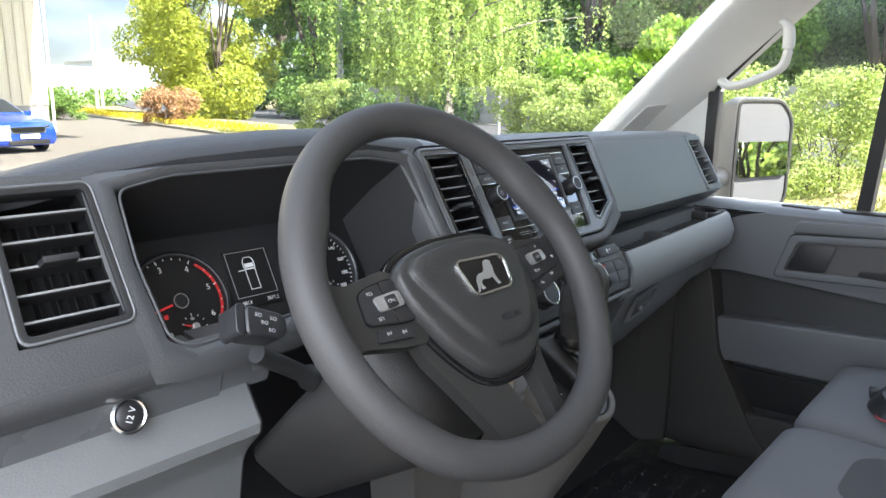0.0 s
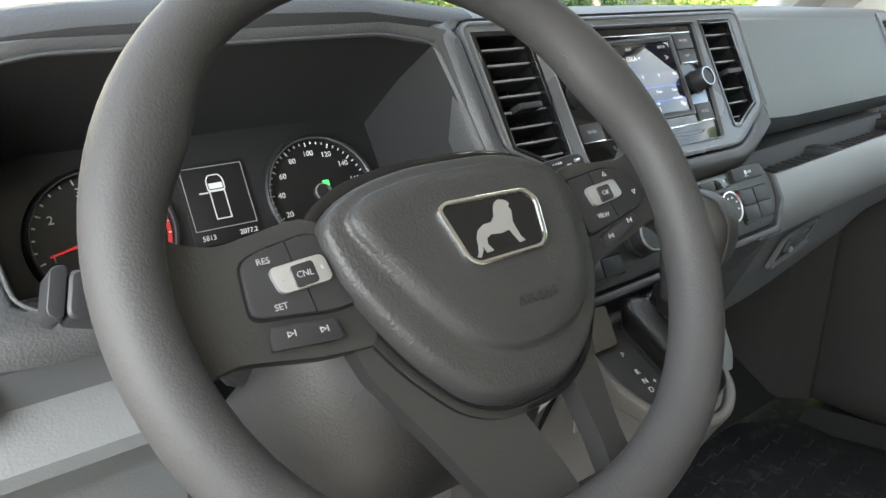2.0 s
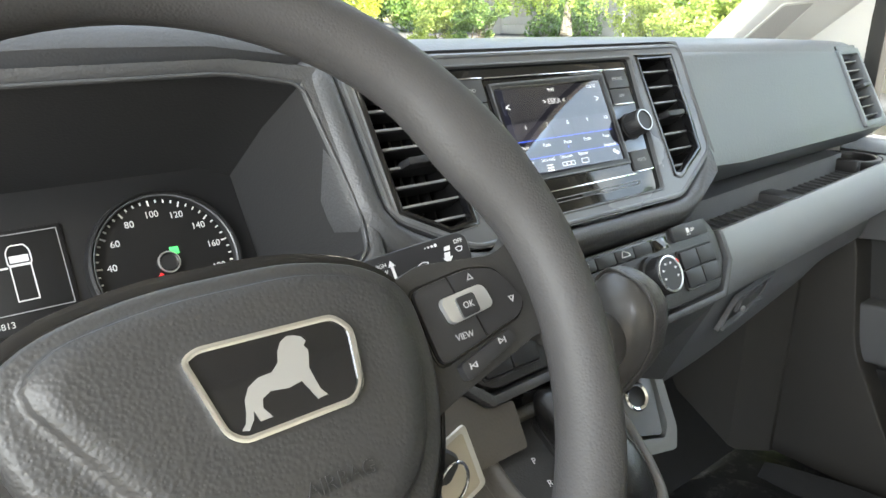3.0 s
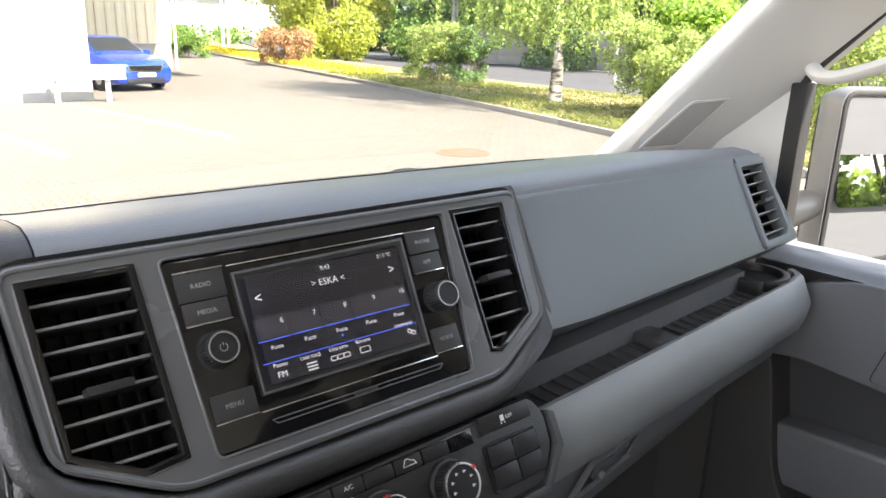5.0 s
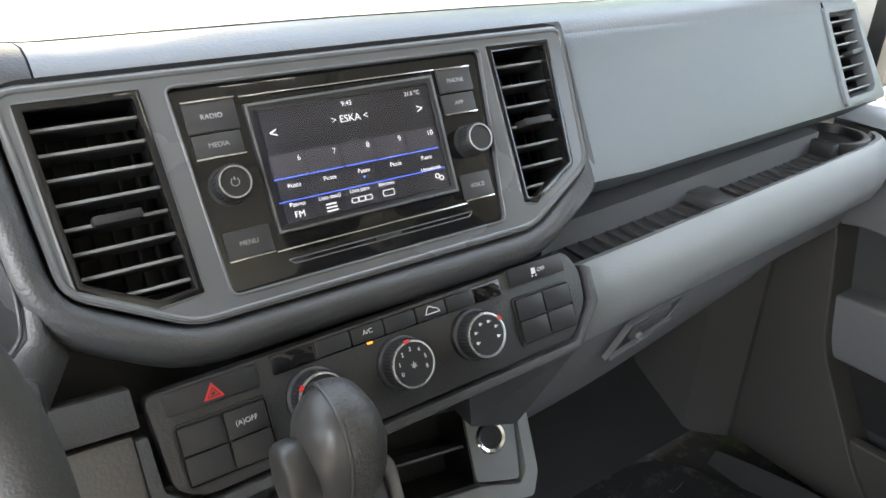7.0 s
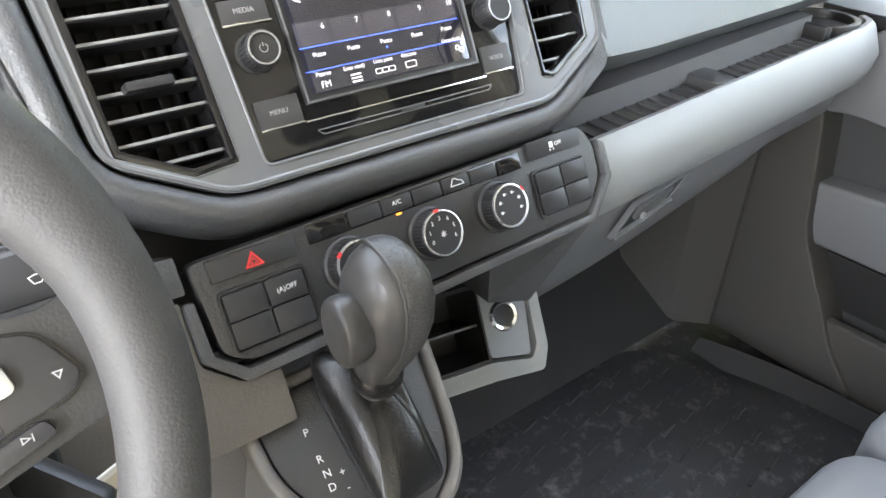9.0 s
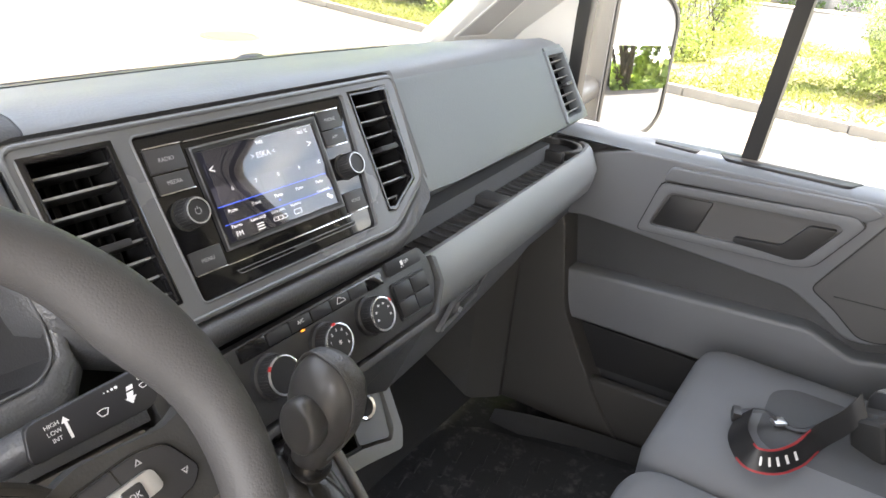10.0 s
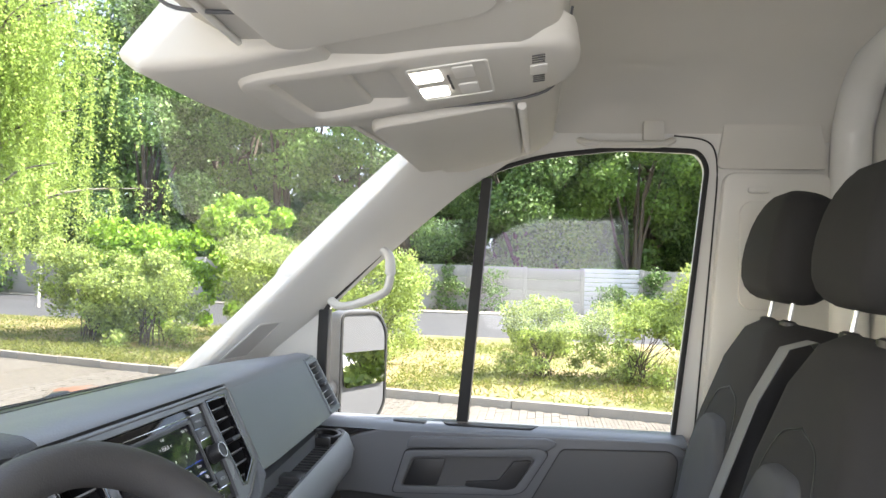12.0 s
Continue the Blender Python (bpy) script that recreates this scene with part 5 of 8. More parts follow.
mark = [(-0.0125, -0.0185), (-0.0105, -0.0165), (-0.0092, -0.0125), (-0.0085, -0.0085), (-0.0060, -0.0045), (-0.0015, -0.0022), (0.0040, -0.0018), (0.0072, 0.0010), (0.0085, 0.0052), (0.0105, 0.0082), (0.0135, 0.0096), (0.0165, 0.0090), (0.0190, 0.0078), (0.0202, 0.0058), (0.0188, 0.0044), (0.0200, 0.0022), (0.0192, -0.0010), (0.0182, -0.0042), (0.0190, -0.0085), (0.0200, -0.0130), (0.0222, -0.0160), (0.0180, -0.0164), (0.0160, -0.0122), (0.0140, -0.0082), (0.0085, -0.0092), (0.0015, -0.0082), (-0.0022, -0.0100), (-0.0030, -0.0132), (-0.0005, -0.0172), (-0.0052, -0.0174), (-0.0066, -0.0130), (-0.0074, -0.0160), (-0.0100, -0.0192)]
part("badge_mark", slab(mark, 0.0112, 0.0123, 0, WM), M_SILVER, badge, "plain silver badge shape", smooth=0)
for x, y in ((-0.066, 0.006), (0.062, 0.008)):
    part("horn_mark", joined(box(x - 0.003, x + 0.003, y - 0.0003, y + 0.0003, 0.0040, 0.0088, 0, WM), box(x - 0.0018, x - 0.0012, y - 0.0016, y + 0.0016, 0.0040, 0.0088, 0, WM)), M_WHEEL, wheel)
part("hub", lathe([(0.035, -0.075), (0.040, -0.05), (0.045, -0.02), (0.03, -0.012), (0, -0.012)], 40, WM @ Matrix.Translation((0, -0.03, 0))), M_WHEEL, wheel)


def spoke(poly, h0, h1, bev=0.004):
    return slab(rounded(poly, 0.006, 2), h0, h1, bev, WM)


part("spoke", spoke([(-0.166, 0.040), (-0.152, 0.026), (-0.135, 0.021), (-0.092, 0.028), (-0.075, 0.02), (-0.070, -0.045), (-0.100, -0.043), (-0.140, -0.035), (-0.156, -0.038), (-0.166, -0.048)], -0.022, -0.008), M_SPOKE, wheel)
part("spoke", spoke([(0.164, 0.044), (0.153, 0.030), (0.138, 0.024), (0.092, 0.028), (0.070, 0.02), (0.066, -0.045), (0.088, -0.037), (0.150, -0.020), (0.160, -0.028), (0.167, -0.042)], -0.022, -0.008), M_SPOKE, wheel)
# forked lower spoke with a hollow
part("spoke", loft([[(x0, y, -0.026), (x0, y, -0.012), (x1, y, -0.010), (x1, y, -0.026)] for y, x0, x1 in ((-0.03, -0.088, -0.04), (-0.06, -0.080, -0.02), (-0.10, -0.058, -0.004), (-0.135, -0.040, 0.010), (-0.155, -0.034, 0.016), (-0.166, -0.034, 0.02))], m=WM), M_SPOKE, wheel, smooth=30)
part("spoke", loft([[(x0, y, -0.026), (x0, y, -0.010), (x1, y, -0.012), (x1, y, -0.026)] for y, x0, x1 in ((-0.05, 0.04, 0.072), (-0.09, 0.036, 0.060), (-0.13, 0.040, 0.058), (-0.155, 0.040, 0.060), (-0.166, 0.016, 0.064))], m=WM), M_SPOKE, wheel, smooth=30)
part("spoke_foot", slab(rounded([(-0.036, -0.150), (0.060, -0.150), (0.066, -0.168), (-0.036, -0.170)], 0.006, 3), -0.022, -0.006, 0.005, WM), M_SPOKE, wheel)


def keypad(outline, white, ok, marks, low, lowmarks, seams):
    kp = part("keypad", slab(rounded(outline, 0.006, 3), -0.012, -0.0050, 0.0015, WM), M_BUTTON, wheel, "black button pad")
    part("pad_groove", ringed(rounded(shrink(outline, -0.0012), 0.006, 3), rounded(outline, 0.006, 3), -0.012, -0.0072, 0, WM), M_PIANO, kp)
    wq = rounded(white, 0.004, 4)
    part("silver_key", slab(wq, -0.008, -0.0020, 0.001, WM), M_SILVER, kp, "silver rocker key")
    part("key", slab(rounded(ok[0], 0.0015, 2), -0.0035, -0.0007, 0.0006, WM), M_BUTTON, kp)
    part("key_lettering", words(ok[1], 0.0044, WM @ Matrix.Translation((sum(p[0] for p in ok[0]) / 4, sum(p[1] for p in ok[0]) / 4, -0.0007)), 0.0002), M_GREY_INK, kp)
    for x, y, t in marks:
        part("key_lettering", words(t, 0.0044, WM @ Matrix.Translation((x, y, -0.0049 if abs(y) > 0.004 else -0.0019)), 0.0002), M_GREY_INK, kp)
    for a, b in seams:
        d = Vector((b[1] - a[1], a[0] - b[0])).normalized() * 0.0004
        part("seam", slab([(a[0] + d.x, a[1] + d.y), (b[0] + d.x, b[1] + d.y), (b[0] - d.x, b[1] - d.y), (a[0] - d.x, a[1] - d.y)], -0.006, -0.00485, 0, WM), M_PIANO, kp, smooth=0)
    part("key", slab(rounded(low, 0.0025, 3), -0.014, -0.0035, 0.0018, WM), M_BUTTON, kp)
    for x, y, flip in lowmarks:
        tri_out, tri_in = [(x - 0.0019 * flip, y - 0.0015), (x + 0.0016 * flip, y), (x - 0.0019 * flip, y + 0.0015)], [(x - 0.0014 * flip, y - 0.0008), (x + 0.0005 * flip, y), (x - 0.0014 * flip, y + 0.0008)]
        bar = sorted((x + 0.0017 * flip, x + 0.0022 * flip))
        part("key_mark", joined(ringed(tri_out, tri_in, -0.0042, -0.0031, 0, WM), box(bar[0], bar[1], y - 0.0015, y + 0.0015, -0.0042, -0.0031, 0, WM)), M_GREY_INK, kp, smooth=0)
    return kp


keypad([(-0.128, 0.010), (-0.118, 0.014), (-0.090, 0.018), (-0.078, 0.008), (-0.072, -0.020), (-0.088, -0.0225), (-0.130, -0.017)],
       [(-0.117, 0.004), (-0.088, 0.006), (-0.086, -0.008), (-0.114, -0.0095)], ([(-0.107, 0.0025), (-0.095, 0.0035), (-0.094, -0.0075), (-0.106, -0.0085)], "CNL"),
       [(-0.117, 0.0085, "RES"), (-0.115, -0.0145, "SET"), (-0.1115, -0.003, "-"), (-0.0905, -0.001, "+")],
       [(-0.124, -0.0225), (-0.092, -0.0265), (-0.090, -0.037), (-0.126, -0.0335)], ((-0.115, -0.028, 1), (-0.099, -0.030, 1)), [((-0.103, 0.004), (-0.104, 0.016)), ((-0.100, -0.009), (-0.099, -0.021))])
keypad([(0.083, 0.016), (0.118, 0.020), (0.134, 0.017), (0.145, -0.002), (0.139, -0.009), (0.086, -0.021)],
       [(0.094, 0.0085), (0.121, 0.011), (0.124, -0.001), (0.097, -0.0045)], ([(0.102, 0.007), (0.113, 0.008), (0.114, -0.0018), (0.103, -0.003)], "OK"),
       [(0.103, -0.0105, "VIEW")],
       [(0.094, -0.0225), (0.128, -0.0135), (0.131, -0.0195), (0.096, -0.031)], ((0.101, -0.0245, -1), (0.121, -0.018, 1)), [((0.106, 0.009), (0.104, 0.0185)), ((0.113, -0.003), (0.115, -0.0135))])
kp2 = [o for o in wheel.children if o.name.startswith("keypad")][-1]
for x, y, f in ((0.117, 0.0155, 1), (0.137, 0.0, -1)):
    part("key_mark", ringed([(x - 0.002, y - 0.0013 * f), (x + 0.002, y - 0.0013 * f), (x, y + 0.002 * f)], [(x - 0.0011, y - 0.0008 * f), (x + 0.0011, y - 0.0008 * f), (x, y + 0.0010 * f)], -0.0055, -0.0047, 0, WM), M_GREY_INK, kp2, smooth=0)

# ---- steering column with its stalks and ignition lock ----
column = rootof("steering_column", "grey plastic steering column cover with two stalks", "steering column", at=(-0.42, -0.1, 1.40))
col = []
for h, w, up, dn in ((-0.060, 0.060, 0.02, 0.075), (-0.085, 0.085, 0.015, 0.105), (-0.12, 0.098, 0.005, 0.120), (-0.20, 0.105, -0.01, 0.115), (-0.30, 0.105, -0.03, 0.11)):
    col.append([(x, y - 0.02, h) for x, y in rounded([(-w, up), (w, up), (w * 1.05, -dn * 0.4), (w * 0.7, -dn), (-w * 0.7, -dn), (-w * 1.05, -dn * 0.4)], 0.03, 4)])
part("column_cover", loft(col, m=WM), M_COLUMN, column, "dark grey column cover", smooth=50)
# light stalk
ls = smooth_path([(-0.512, -0.125, 1.372), (-0.545, -0.135, 1.395), (-0.590, -0.147, 1.425)], 4)
st = part("light_stalk", tube(ls, [0.013] * 2 + [0.0085] * (len(ls) - 2), 12), M_BLACK, column)
LH = basis((-0.595, -0.160, 1.455), (0.93, -0.10, -0.36), (0.30, 0.50, 0.81), (0.10, -0.86, 0.50)) @ Matrix.Scale(0.98, 4)
sh = part("stalk_head", slab(rounded([(-0.017, -0.013), (0.018, -0.011), (0.024, -0.006), (0.024, 0.008), (0.018, 0.012), (-0.017, 0.014)], 0.006, 4), -0.020, 0.008, 0.004, LH, 3), M_BUTTON, st)
part("stalk_tip", slab(rounded([(-0.026, -0.012), (-0.0175, -0.0145), (-0.0175, 0.0155), (-0.026, 0.013)], 0.004, 4), -0.021, 0.0065, 0.004, LH, 3), M_BUTTON, st)
for k, (x, y) in enumerate(((-0.004, 0.006), (0.002, 0.000), (0.009, -0.006), (0.011, 0.005))):
    q = rrect(0.0036, 0.0034, 0.0014, 3, x, y)
    part("stalk_mark", joined(ringed(q, shrink(q, 0.0005), 0.0074, 0.0083, 0, LH), *[box(x - 0.0046, x - 0.0026, y + d - 0.0003, y + d + 0.0003, 0.0074, 0.0083, 0, LH) for d in (-0.0012, 0.0, 0.0012)]), M_GREY_INK, sh, smooth=0)
# wiper stalk, a flat paddle
pd = Vector((0.985, -0.115, 0.100)).normalized()
pn = Vector((-0.15, -0.82, 0.55))
pn = (pn - pd * pn.dot(pd)).normalized()
WP = basis((-0.274, -0.164, 1.4705), pd, pn.cross(pd), pn)
wp = part("wiper_stalk", slab(rounded([(-0.045, -0.011), (0.024, -0.013), (0.032, -0.008), (0.033, 0.008), (0.028, 0.012), (-0.040, 0.011)], 0.006, 3), -0.014, 0.001, 0.004, WP, 3), M_BUTTON, column, "black wiper stalk with white marks")
part("stalk_arm", tube([(-0.36, -0.11, 1.425), WP @ Vector((-0.030, 0, -0.008))], 0.011, 12), M_DARK, wp)
for k, t in enumerate(("HIGH", "LOW", "INT")):
    part("stalk_lettering", words(t, 0.0034, WP @ Matrix.Translation((-0.0275, 0.0048 - 0.0042 * k, 0.0011)), 0.0001), M_WHITE_INK, wp)
part("stalk_lettering", words("OFF", 0.0036, WP @ Matrix.Translation((0.0262, 0.0062, 0.0011)), 0.0001), M_WHITE_INK, wp)
part("stalk_mark", joined(box(-0.0213, -0.0197, -0.0065, 0.003, 0.0009, 0.0014, 0, WP), slab([(-0.0228, 0.003), (-0.0182, 0.003), (-0.0205, 0.0065)], 0.0009, 0.0014, 0, WP)), M_WHITE_INK, wp, smooth=0)
part("stalk_mark", joined(slab([(0.0145, 0.0015), (0.0185, 0.0015), (0.0175, -0.0015), (0.0195, -0.0015), (0.0155, -0.0055), (0.0125, -0.0015), (0.0137, -0.0015)], 0.0009, 0.0014, 0, WP), slab([(0.0150, 0.0025), (0.0190, 0.0025), (0.0198, 0.0050), (0.0158, 0.0050)], 0.0009, 0.0014, 0, WP)), M_WHITE_INK, wp, smooth=0)
for x, y, k in ((-0.001, -0.0025, 0.45), (0.0252, 0.0012, 0.34)):
    q = rounded([(x - 0.004 * k, y - 0.004 * k), (x + 0.004 * k, y - 0.004 * k), (x + 0.008 * k, y + 0.004 * k), (x, y + 0.006 * k), (x - 0.008 * k, y + 0.004 * k)], 0.0005, 2)
    part("stalk_mark", ringed(q, shrink(q, 0.0005), 0.0009, 0.0014, 0, WP), M_WHITE_INK, wp, smooth=0)
for k in range(4):
    part("stalk_mark", lathe([(0.0004 + 0.0002 * k, 0.0008), (0.0004 + 0.0002 * k, 0.0014), (0, 0.0014)], 10, WP @ Matrix.Translation((0.0035 + 0.0024 * k, 0.0075, 0))), M_WHITE_INK, wp)
# ignition lock, key and paper tag
part("ignition_lock", lathe([(0.022, -0.02), (0.022, 0.004), (0.018, 0.008), (0, 0.008)], 28, basis((-0.315, -0.150, 1.352), (1, 0, 0), (0, 0.5, 0.86), (0.35, -0.80, 0.48))), M_BLACK, column)
key = rootof("car_key", "black car key with a steel key on its ring", "car key", at=(-0.29, -0.19, 1.36))
part("key_head", slab(rrect(0.020, 0.055, 0.006, 4), -0.006, 0.006, 0.003, basis((-0.298, -0.185, 1.362), (0.55, 0.0, 0.83), (0.62, -0.66, -0.41), (0.55, 0.74, -0.37))), M_BLACK, key)
part("key_ring", tube([(-0.283 + 0.011 * math.cos(a), -0.205, 1.345 + 0.014 * math.sin(a)) for a in np.linspace(0, 2 * math.pi, 25)[:-1]], 0.0011, 8, closed=True, up=(0, 1, 0)), M_CHROME, key)
part("spare_key", joined(lathe([(0.013, -0.001), (0.013, 0.001), (0, 0.001)], 24, basis((-0.284, -0.212, 1.322), (1, 0, 0), (0, 0, 1), (0, -1, 0))), box(-0.288, -0.280, -0.213, -0.211, 1.275, 1.312, 0.0006)), M_SILVER, key, "flat steel key")
tag = rootof("key_tag", "worn transparent key tag with a paper slip", "key tag", at=(-0.27, -0.18, 1.33))
TG = basis((-0.285, -0.180, 1.318), (0.94, 0.05, 0.33), (-0.33, 0.05, 0.94), (0.0, -1, 0.05))
part("slip", slab(rrect(0.085, 0.05, 0.003, 3), -0.0006, 0.0006, 0.0002, TG), M_PAPER, tag)
part("holder", ringed(rrect(0.092, 0.056, 0.004, 3), rrect(0.084, 0.048, 0.003, 3), -0.001, 0.001, 0.0003, TG), M_TRIM, tag)
for k in range(3):
    part("print_bar", box(-0.03, 0.03 - 0.012 * k, 0.012 - 0.012 * k, 0.0145 - 0.012 * k, 0.0005, 0.0009, 0, TG), M_MID, tag)

# ---- centre console with the gear selector ----
console = rootof("centre_console", "dark grey centre console below the climate panel", "centre console", at=(-0.05, 0.0, 1.1))
# lower band under the climate panel
part("lower_band", loft([[(x0, -0.10, 1.332), (x0, -0.112, 1.327), (x1, -0.098, 1.300), (x1, -0.07, 1.290), (x1, 0.0, 1.30)] for x0, x1 in ((-0.20, -0.20), (0.168, 0.150))]), M_DARK, console)
part("lower_dash", slab([(-0.325, -0.158), (-0.195, -0.164), (-0.195, -0.190), (-0.325, -0.184)], -0.04, 0.0, 0.002, FACE), M_DARK, console, "dark strip beside the climate panel")
part("console_side", slab([(-0.325, -0.187), (-0.200, -0.193), (-0.200, -0.238), (-0.178, -0.258), (-0.150, -0.260), (-0.150, -0.30), (-0.325, -0.30)], -0.05, -0.003, 0.004, FACE), M_CONS, console, "light grey side of the console")
part("console_wall", loft([[(-0.32, -0.105, 1.30), (-0.15, -0.105, 1.30), (-0.15, 0.05, 1.30), (-0.32, 0.05, 1.32)], [(-0.28, -0.04, 1.15), (-0.16, -0.05, 1.15), (-0.16, 0.05, 1.10), (-0.28, 0.05, 1.10)], [(-0.24, 0.0, 0.95), (-0.17, -0.01, 0.95), (-0.17, 0.08, 0.9), (-0.24, 0.08, 0.9)]]), M_CONS, console)
part("wedge_panel", loft([[(0.060, -0.098, 1.298), (0.196, -0.094, 1.302), (0.140, -0.072, 1.212), (0.086, -0.070, 1.232)], [(0.060, -0.05, 1.290), (0.196, -0.05, 1.290), (0.140, -0.03, 1.212), (0.086, -0.03, 1.232)]]), M_DARK, console, "dark wedge-shaped panel under the dials", smooth=30)
SEL = basis((-0.105, -0.165, 1.262), (1, 0, 0), Vector((0, 0.875, 0.485)), Vector((0, -0.485, 0.875)))
sel_line = [(-0.085, 0.065), (0.082, 0.065), (0.061, -0.026), (0.046, -0.060), (0.012, -0.080), (-0.030, -0.076), (-0.062, -0.052), (-0.085, -0.005)]
sel_out = rounded(sel_line, 0.022, 5)
part("selector_rim", ringed(sel_out, rounded(shrink(sel_line, 0.010), 0.018, 5), -0.02, 0.002, 0.004, SEL), M_CONS, console, "light grey rim of the selector plate", smooth=60)
part("selector_plate", slab(rounded(shrink(sel_line, 0.0115), 0.017, 5), -0.02, -0.002, 0.0015, SEL), M_PANEL, console)
for x, y, t in ((-0.044, 0.020, "P"), (-0.044, -0.001, "R"), (-0.044, -0.012, "N"), (-0.045, -0.022, "D"), (-0.034, -0.016, "+"), (-0.035, -0.027, "-")):
    part("gear_letter", words(t, 0.0080, SEL @ Matrix.Translation((x, y, -0.0019)) @ pose(0, 0, 0, 0, 0, -6), 0.0002), M_WHITE_INK, console)
stem_rings = []
for d, f, k in ((0.012, 0.004, 0.003), (0.06, 0.02, 0.010), (0.16, 0.07, 0.016), (0.30, 0.13, 0.020), (0.50, 0.18, 0.020)):
    stem_rings.append([(x, y - 0.485 * d + 0.875 * f, -0.875 * d - 0.485 * f) for x, y in shrink(sel_out, k)])
part("console_foot", loft(stem_rings, m=SEL), M_CONS, console, smooth=50)
# open tray beside the selector, and the cheek with a power socket
CHK = basis((0.105, -0.050, 1.175), Vector((0.985, -0.17, 0.0)), Vector((0.09, 0.52, 0.85)), Vector((-0.145, -0.837, 0.527)))
for q in ((-0.125, 0.062, -0.034, 0.050, -0.085, -0.080), (-0.125, 0.0, -0.036, -0.031, -0.080, 0.0), (-0.125, 0.0, 0.046, 0.050, -0.080, 0.0), (-0.004, 0.0, -0.031, 0.046, -0.080, -0.001), (-0.128, -0.124, -0.031, 0.046, -0.080, -0.001)):
    part("tray_panel", box(*q, 0, CHK), M_BLACK, console, "black open tray")
part("tray_shelf", box(-0.12, -0.004, 0.004, 0.007, -0.08, -0.012, 0.001, CHK), M_SATIN, console)
cheek = [(-0.002, 0.055), (0.012, 0.085), (0.040, 0.060), (0.052, 0.020), (0.046, -0.040), (-0.002, -0.031)]
part("socket_cheek", slab(rounded(cheek, 0.006, 3), -0.03, 0.0, 0.002, CHK, 2), M_SOCKET, console, "light grey cheek with a power socket")
part("tray_lip", slab(rounded([(-0.150, -0.052), (-0.150, -0.035), (-0.002, -0.035), (0.044, -0.044), (0.053, -0.030), (0.054, 0.030), (0.046, 0.064), (0.054, 0.060), (0.066, 0.025), (0.066, -0.036), (0.056, -0.060), (0.0, -0.055)], 0.005, 3), -0.05, 0.004, 0.003, CHK, 2), M_GREY, console, smooth=50)
SKT = CHK @ Matrix.Translation((0.022, 0.010, 0))
sr = part("socket_ring", lathe([(0.0170, -0.002), (0.0170, 0.003), (0.0150, 0.0045), (0.0122, 0.003), (0.0118, -0.003)], 32, SKT), M_CHROME, console, "chrome ring of a power socket")
part("socket_hole", lathe([(0.0120, 0.0015), (0.0105, 0.0010), (0, 0.0008)], 24, SKT), M_BLACK, sr)

# gear selector: boot, stem, knob
gear = rootof("gear_selector", "black leather gear selector with a creased boot", "gear selector", at=(-0.09, -0.17, 1.26))
boot = []
foot = rrect(0.050, 0.102, 0.010, 8)
# (share of the way to the neck, height, bulge): full and baggy below, folded over, then a tight sleeve
BOOT = [(0.0, 0.0, 0.0), (0.0, 0.004, 0.03), (0.03, 0.010, 0.08), (0.07, 0.017, 0.12), (0.13, 0.024, 0.14), (0.22, 0.030, 0.14), (0.34, 0.0355, 0.12), (0.48, 0.0395, 0.10), (0.62, 0.0420, 0.08), (0.76, 0.0430, 0.05), (0.88, 0.0425, 0.02), (0.97, 0.0415, -0.05), (1.0, 0.0435, -0.06), (1.0, 0.0480, 0.05), (1.0, 0.0530, 0.10), (1.0, 0.0580, 0.05), (1.0, 0.0640, -0.02)]
for k, (f, z, bulge) in enumerate(BOOT):
    t = k / 16
    c = Vector((0.003, -0.002, z)).lerp(Vector((0.003, 0.030, z)), min(1.0, f * 1.0) ** 1.1)
    amp = math.sin(math.pi * min(1.0, t * 1.08 + 0.02)) if t < 0.9 else 0.25
    ring = []
    for x, y in foot:
        a = math.atan2(y, x)
        rr = lerp(math.hypot(x, y), 0.0200, f)
        crease = 0.10 * math.sin(3 * a + 5 * t + 0.6) + 0.075 * math.sin(5 * a - 9 * t + 0.5) + 0.045 * abs(math.sin(4.5 * a + 7 * t)) + 0.03 * math.sin(9 * a + 6 * t)
        rr *= 1 + bulge + crease * amp
        ring.append((c.x + rr * math.cos(a), c.y + rr * math.sin(a), z + (0.0055 * math.sin(2 * a + 1.2) + 0.0035 * math.sin(5 * a + 3)) * amp * min(1.0, k / 5)))
    boot.append(ring)
bt = part("boot", loft(boot, m=SEL), M_LEATHER, gear, "creased leather boot", smooth=75)
SEAM = 30
for side in (0, 1):
    line = [Vector(boot[k][SEAM + side]) + (Vector(boot[k][SEAM]) - Vector((0.003, 0.01, 0))).normalized() * 0.0006 for k in range(1, 14)]
    part("stitching", tube(line, 0.0006, 6, m=SEL), M_BLACK, bt)
part("boot_frame", ringed(rrect(0.056, 0.108, 0.012, 8, 0.003, -0.002), rrect(0.047, 0.099, 0.010, 8, 0.003, -0.002), -0.004, 0.0035, 0.0015, SEL), M_BLACK, gear)
# knob: a palm grip over a plain core, with the release button on the driver's side
KN = basis((-0.102, -0.169, 1.327), Vector((1, 0, 0)), Vector((0.0, 0.985, 0.174)), Vector((-0.03, -0.174, 0.985)))


def egg(rows, cx=0.0, n=36, m=None, cut=None):
    """Oval rings up the lever; cut: nothing lies further to the driver than this."""
    bm = loft([[(max(cx + rx * math.copysign(abs(math.cos(a)) ** 0.86, math.cos(a)), -1 if cut is None else cut), oy + ry * math.copysign(abs(math.sin(a)) ** 0.86, math.sin(a)), h) for a in np.linspace(0, 2 * math.pi, n + 1)[:-1]] for h, rx, ry, oy in rows], m=m)
    bmesh.ops.remove_doubles(bm, verts=bm.verts, dist=1e-5)
    return bm


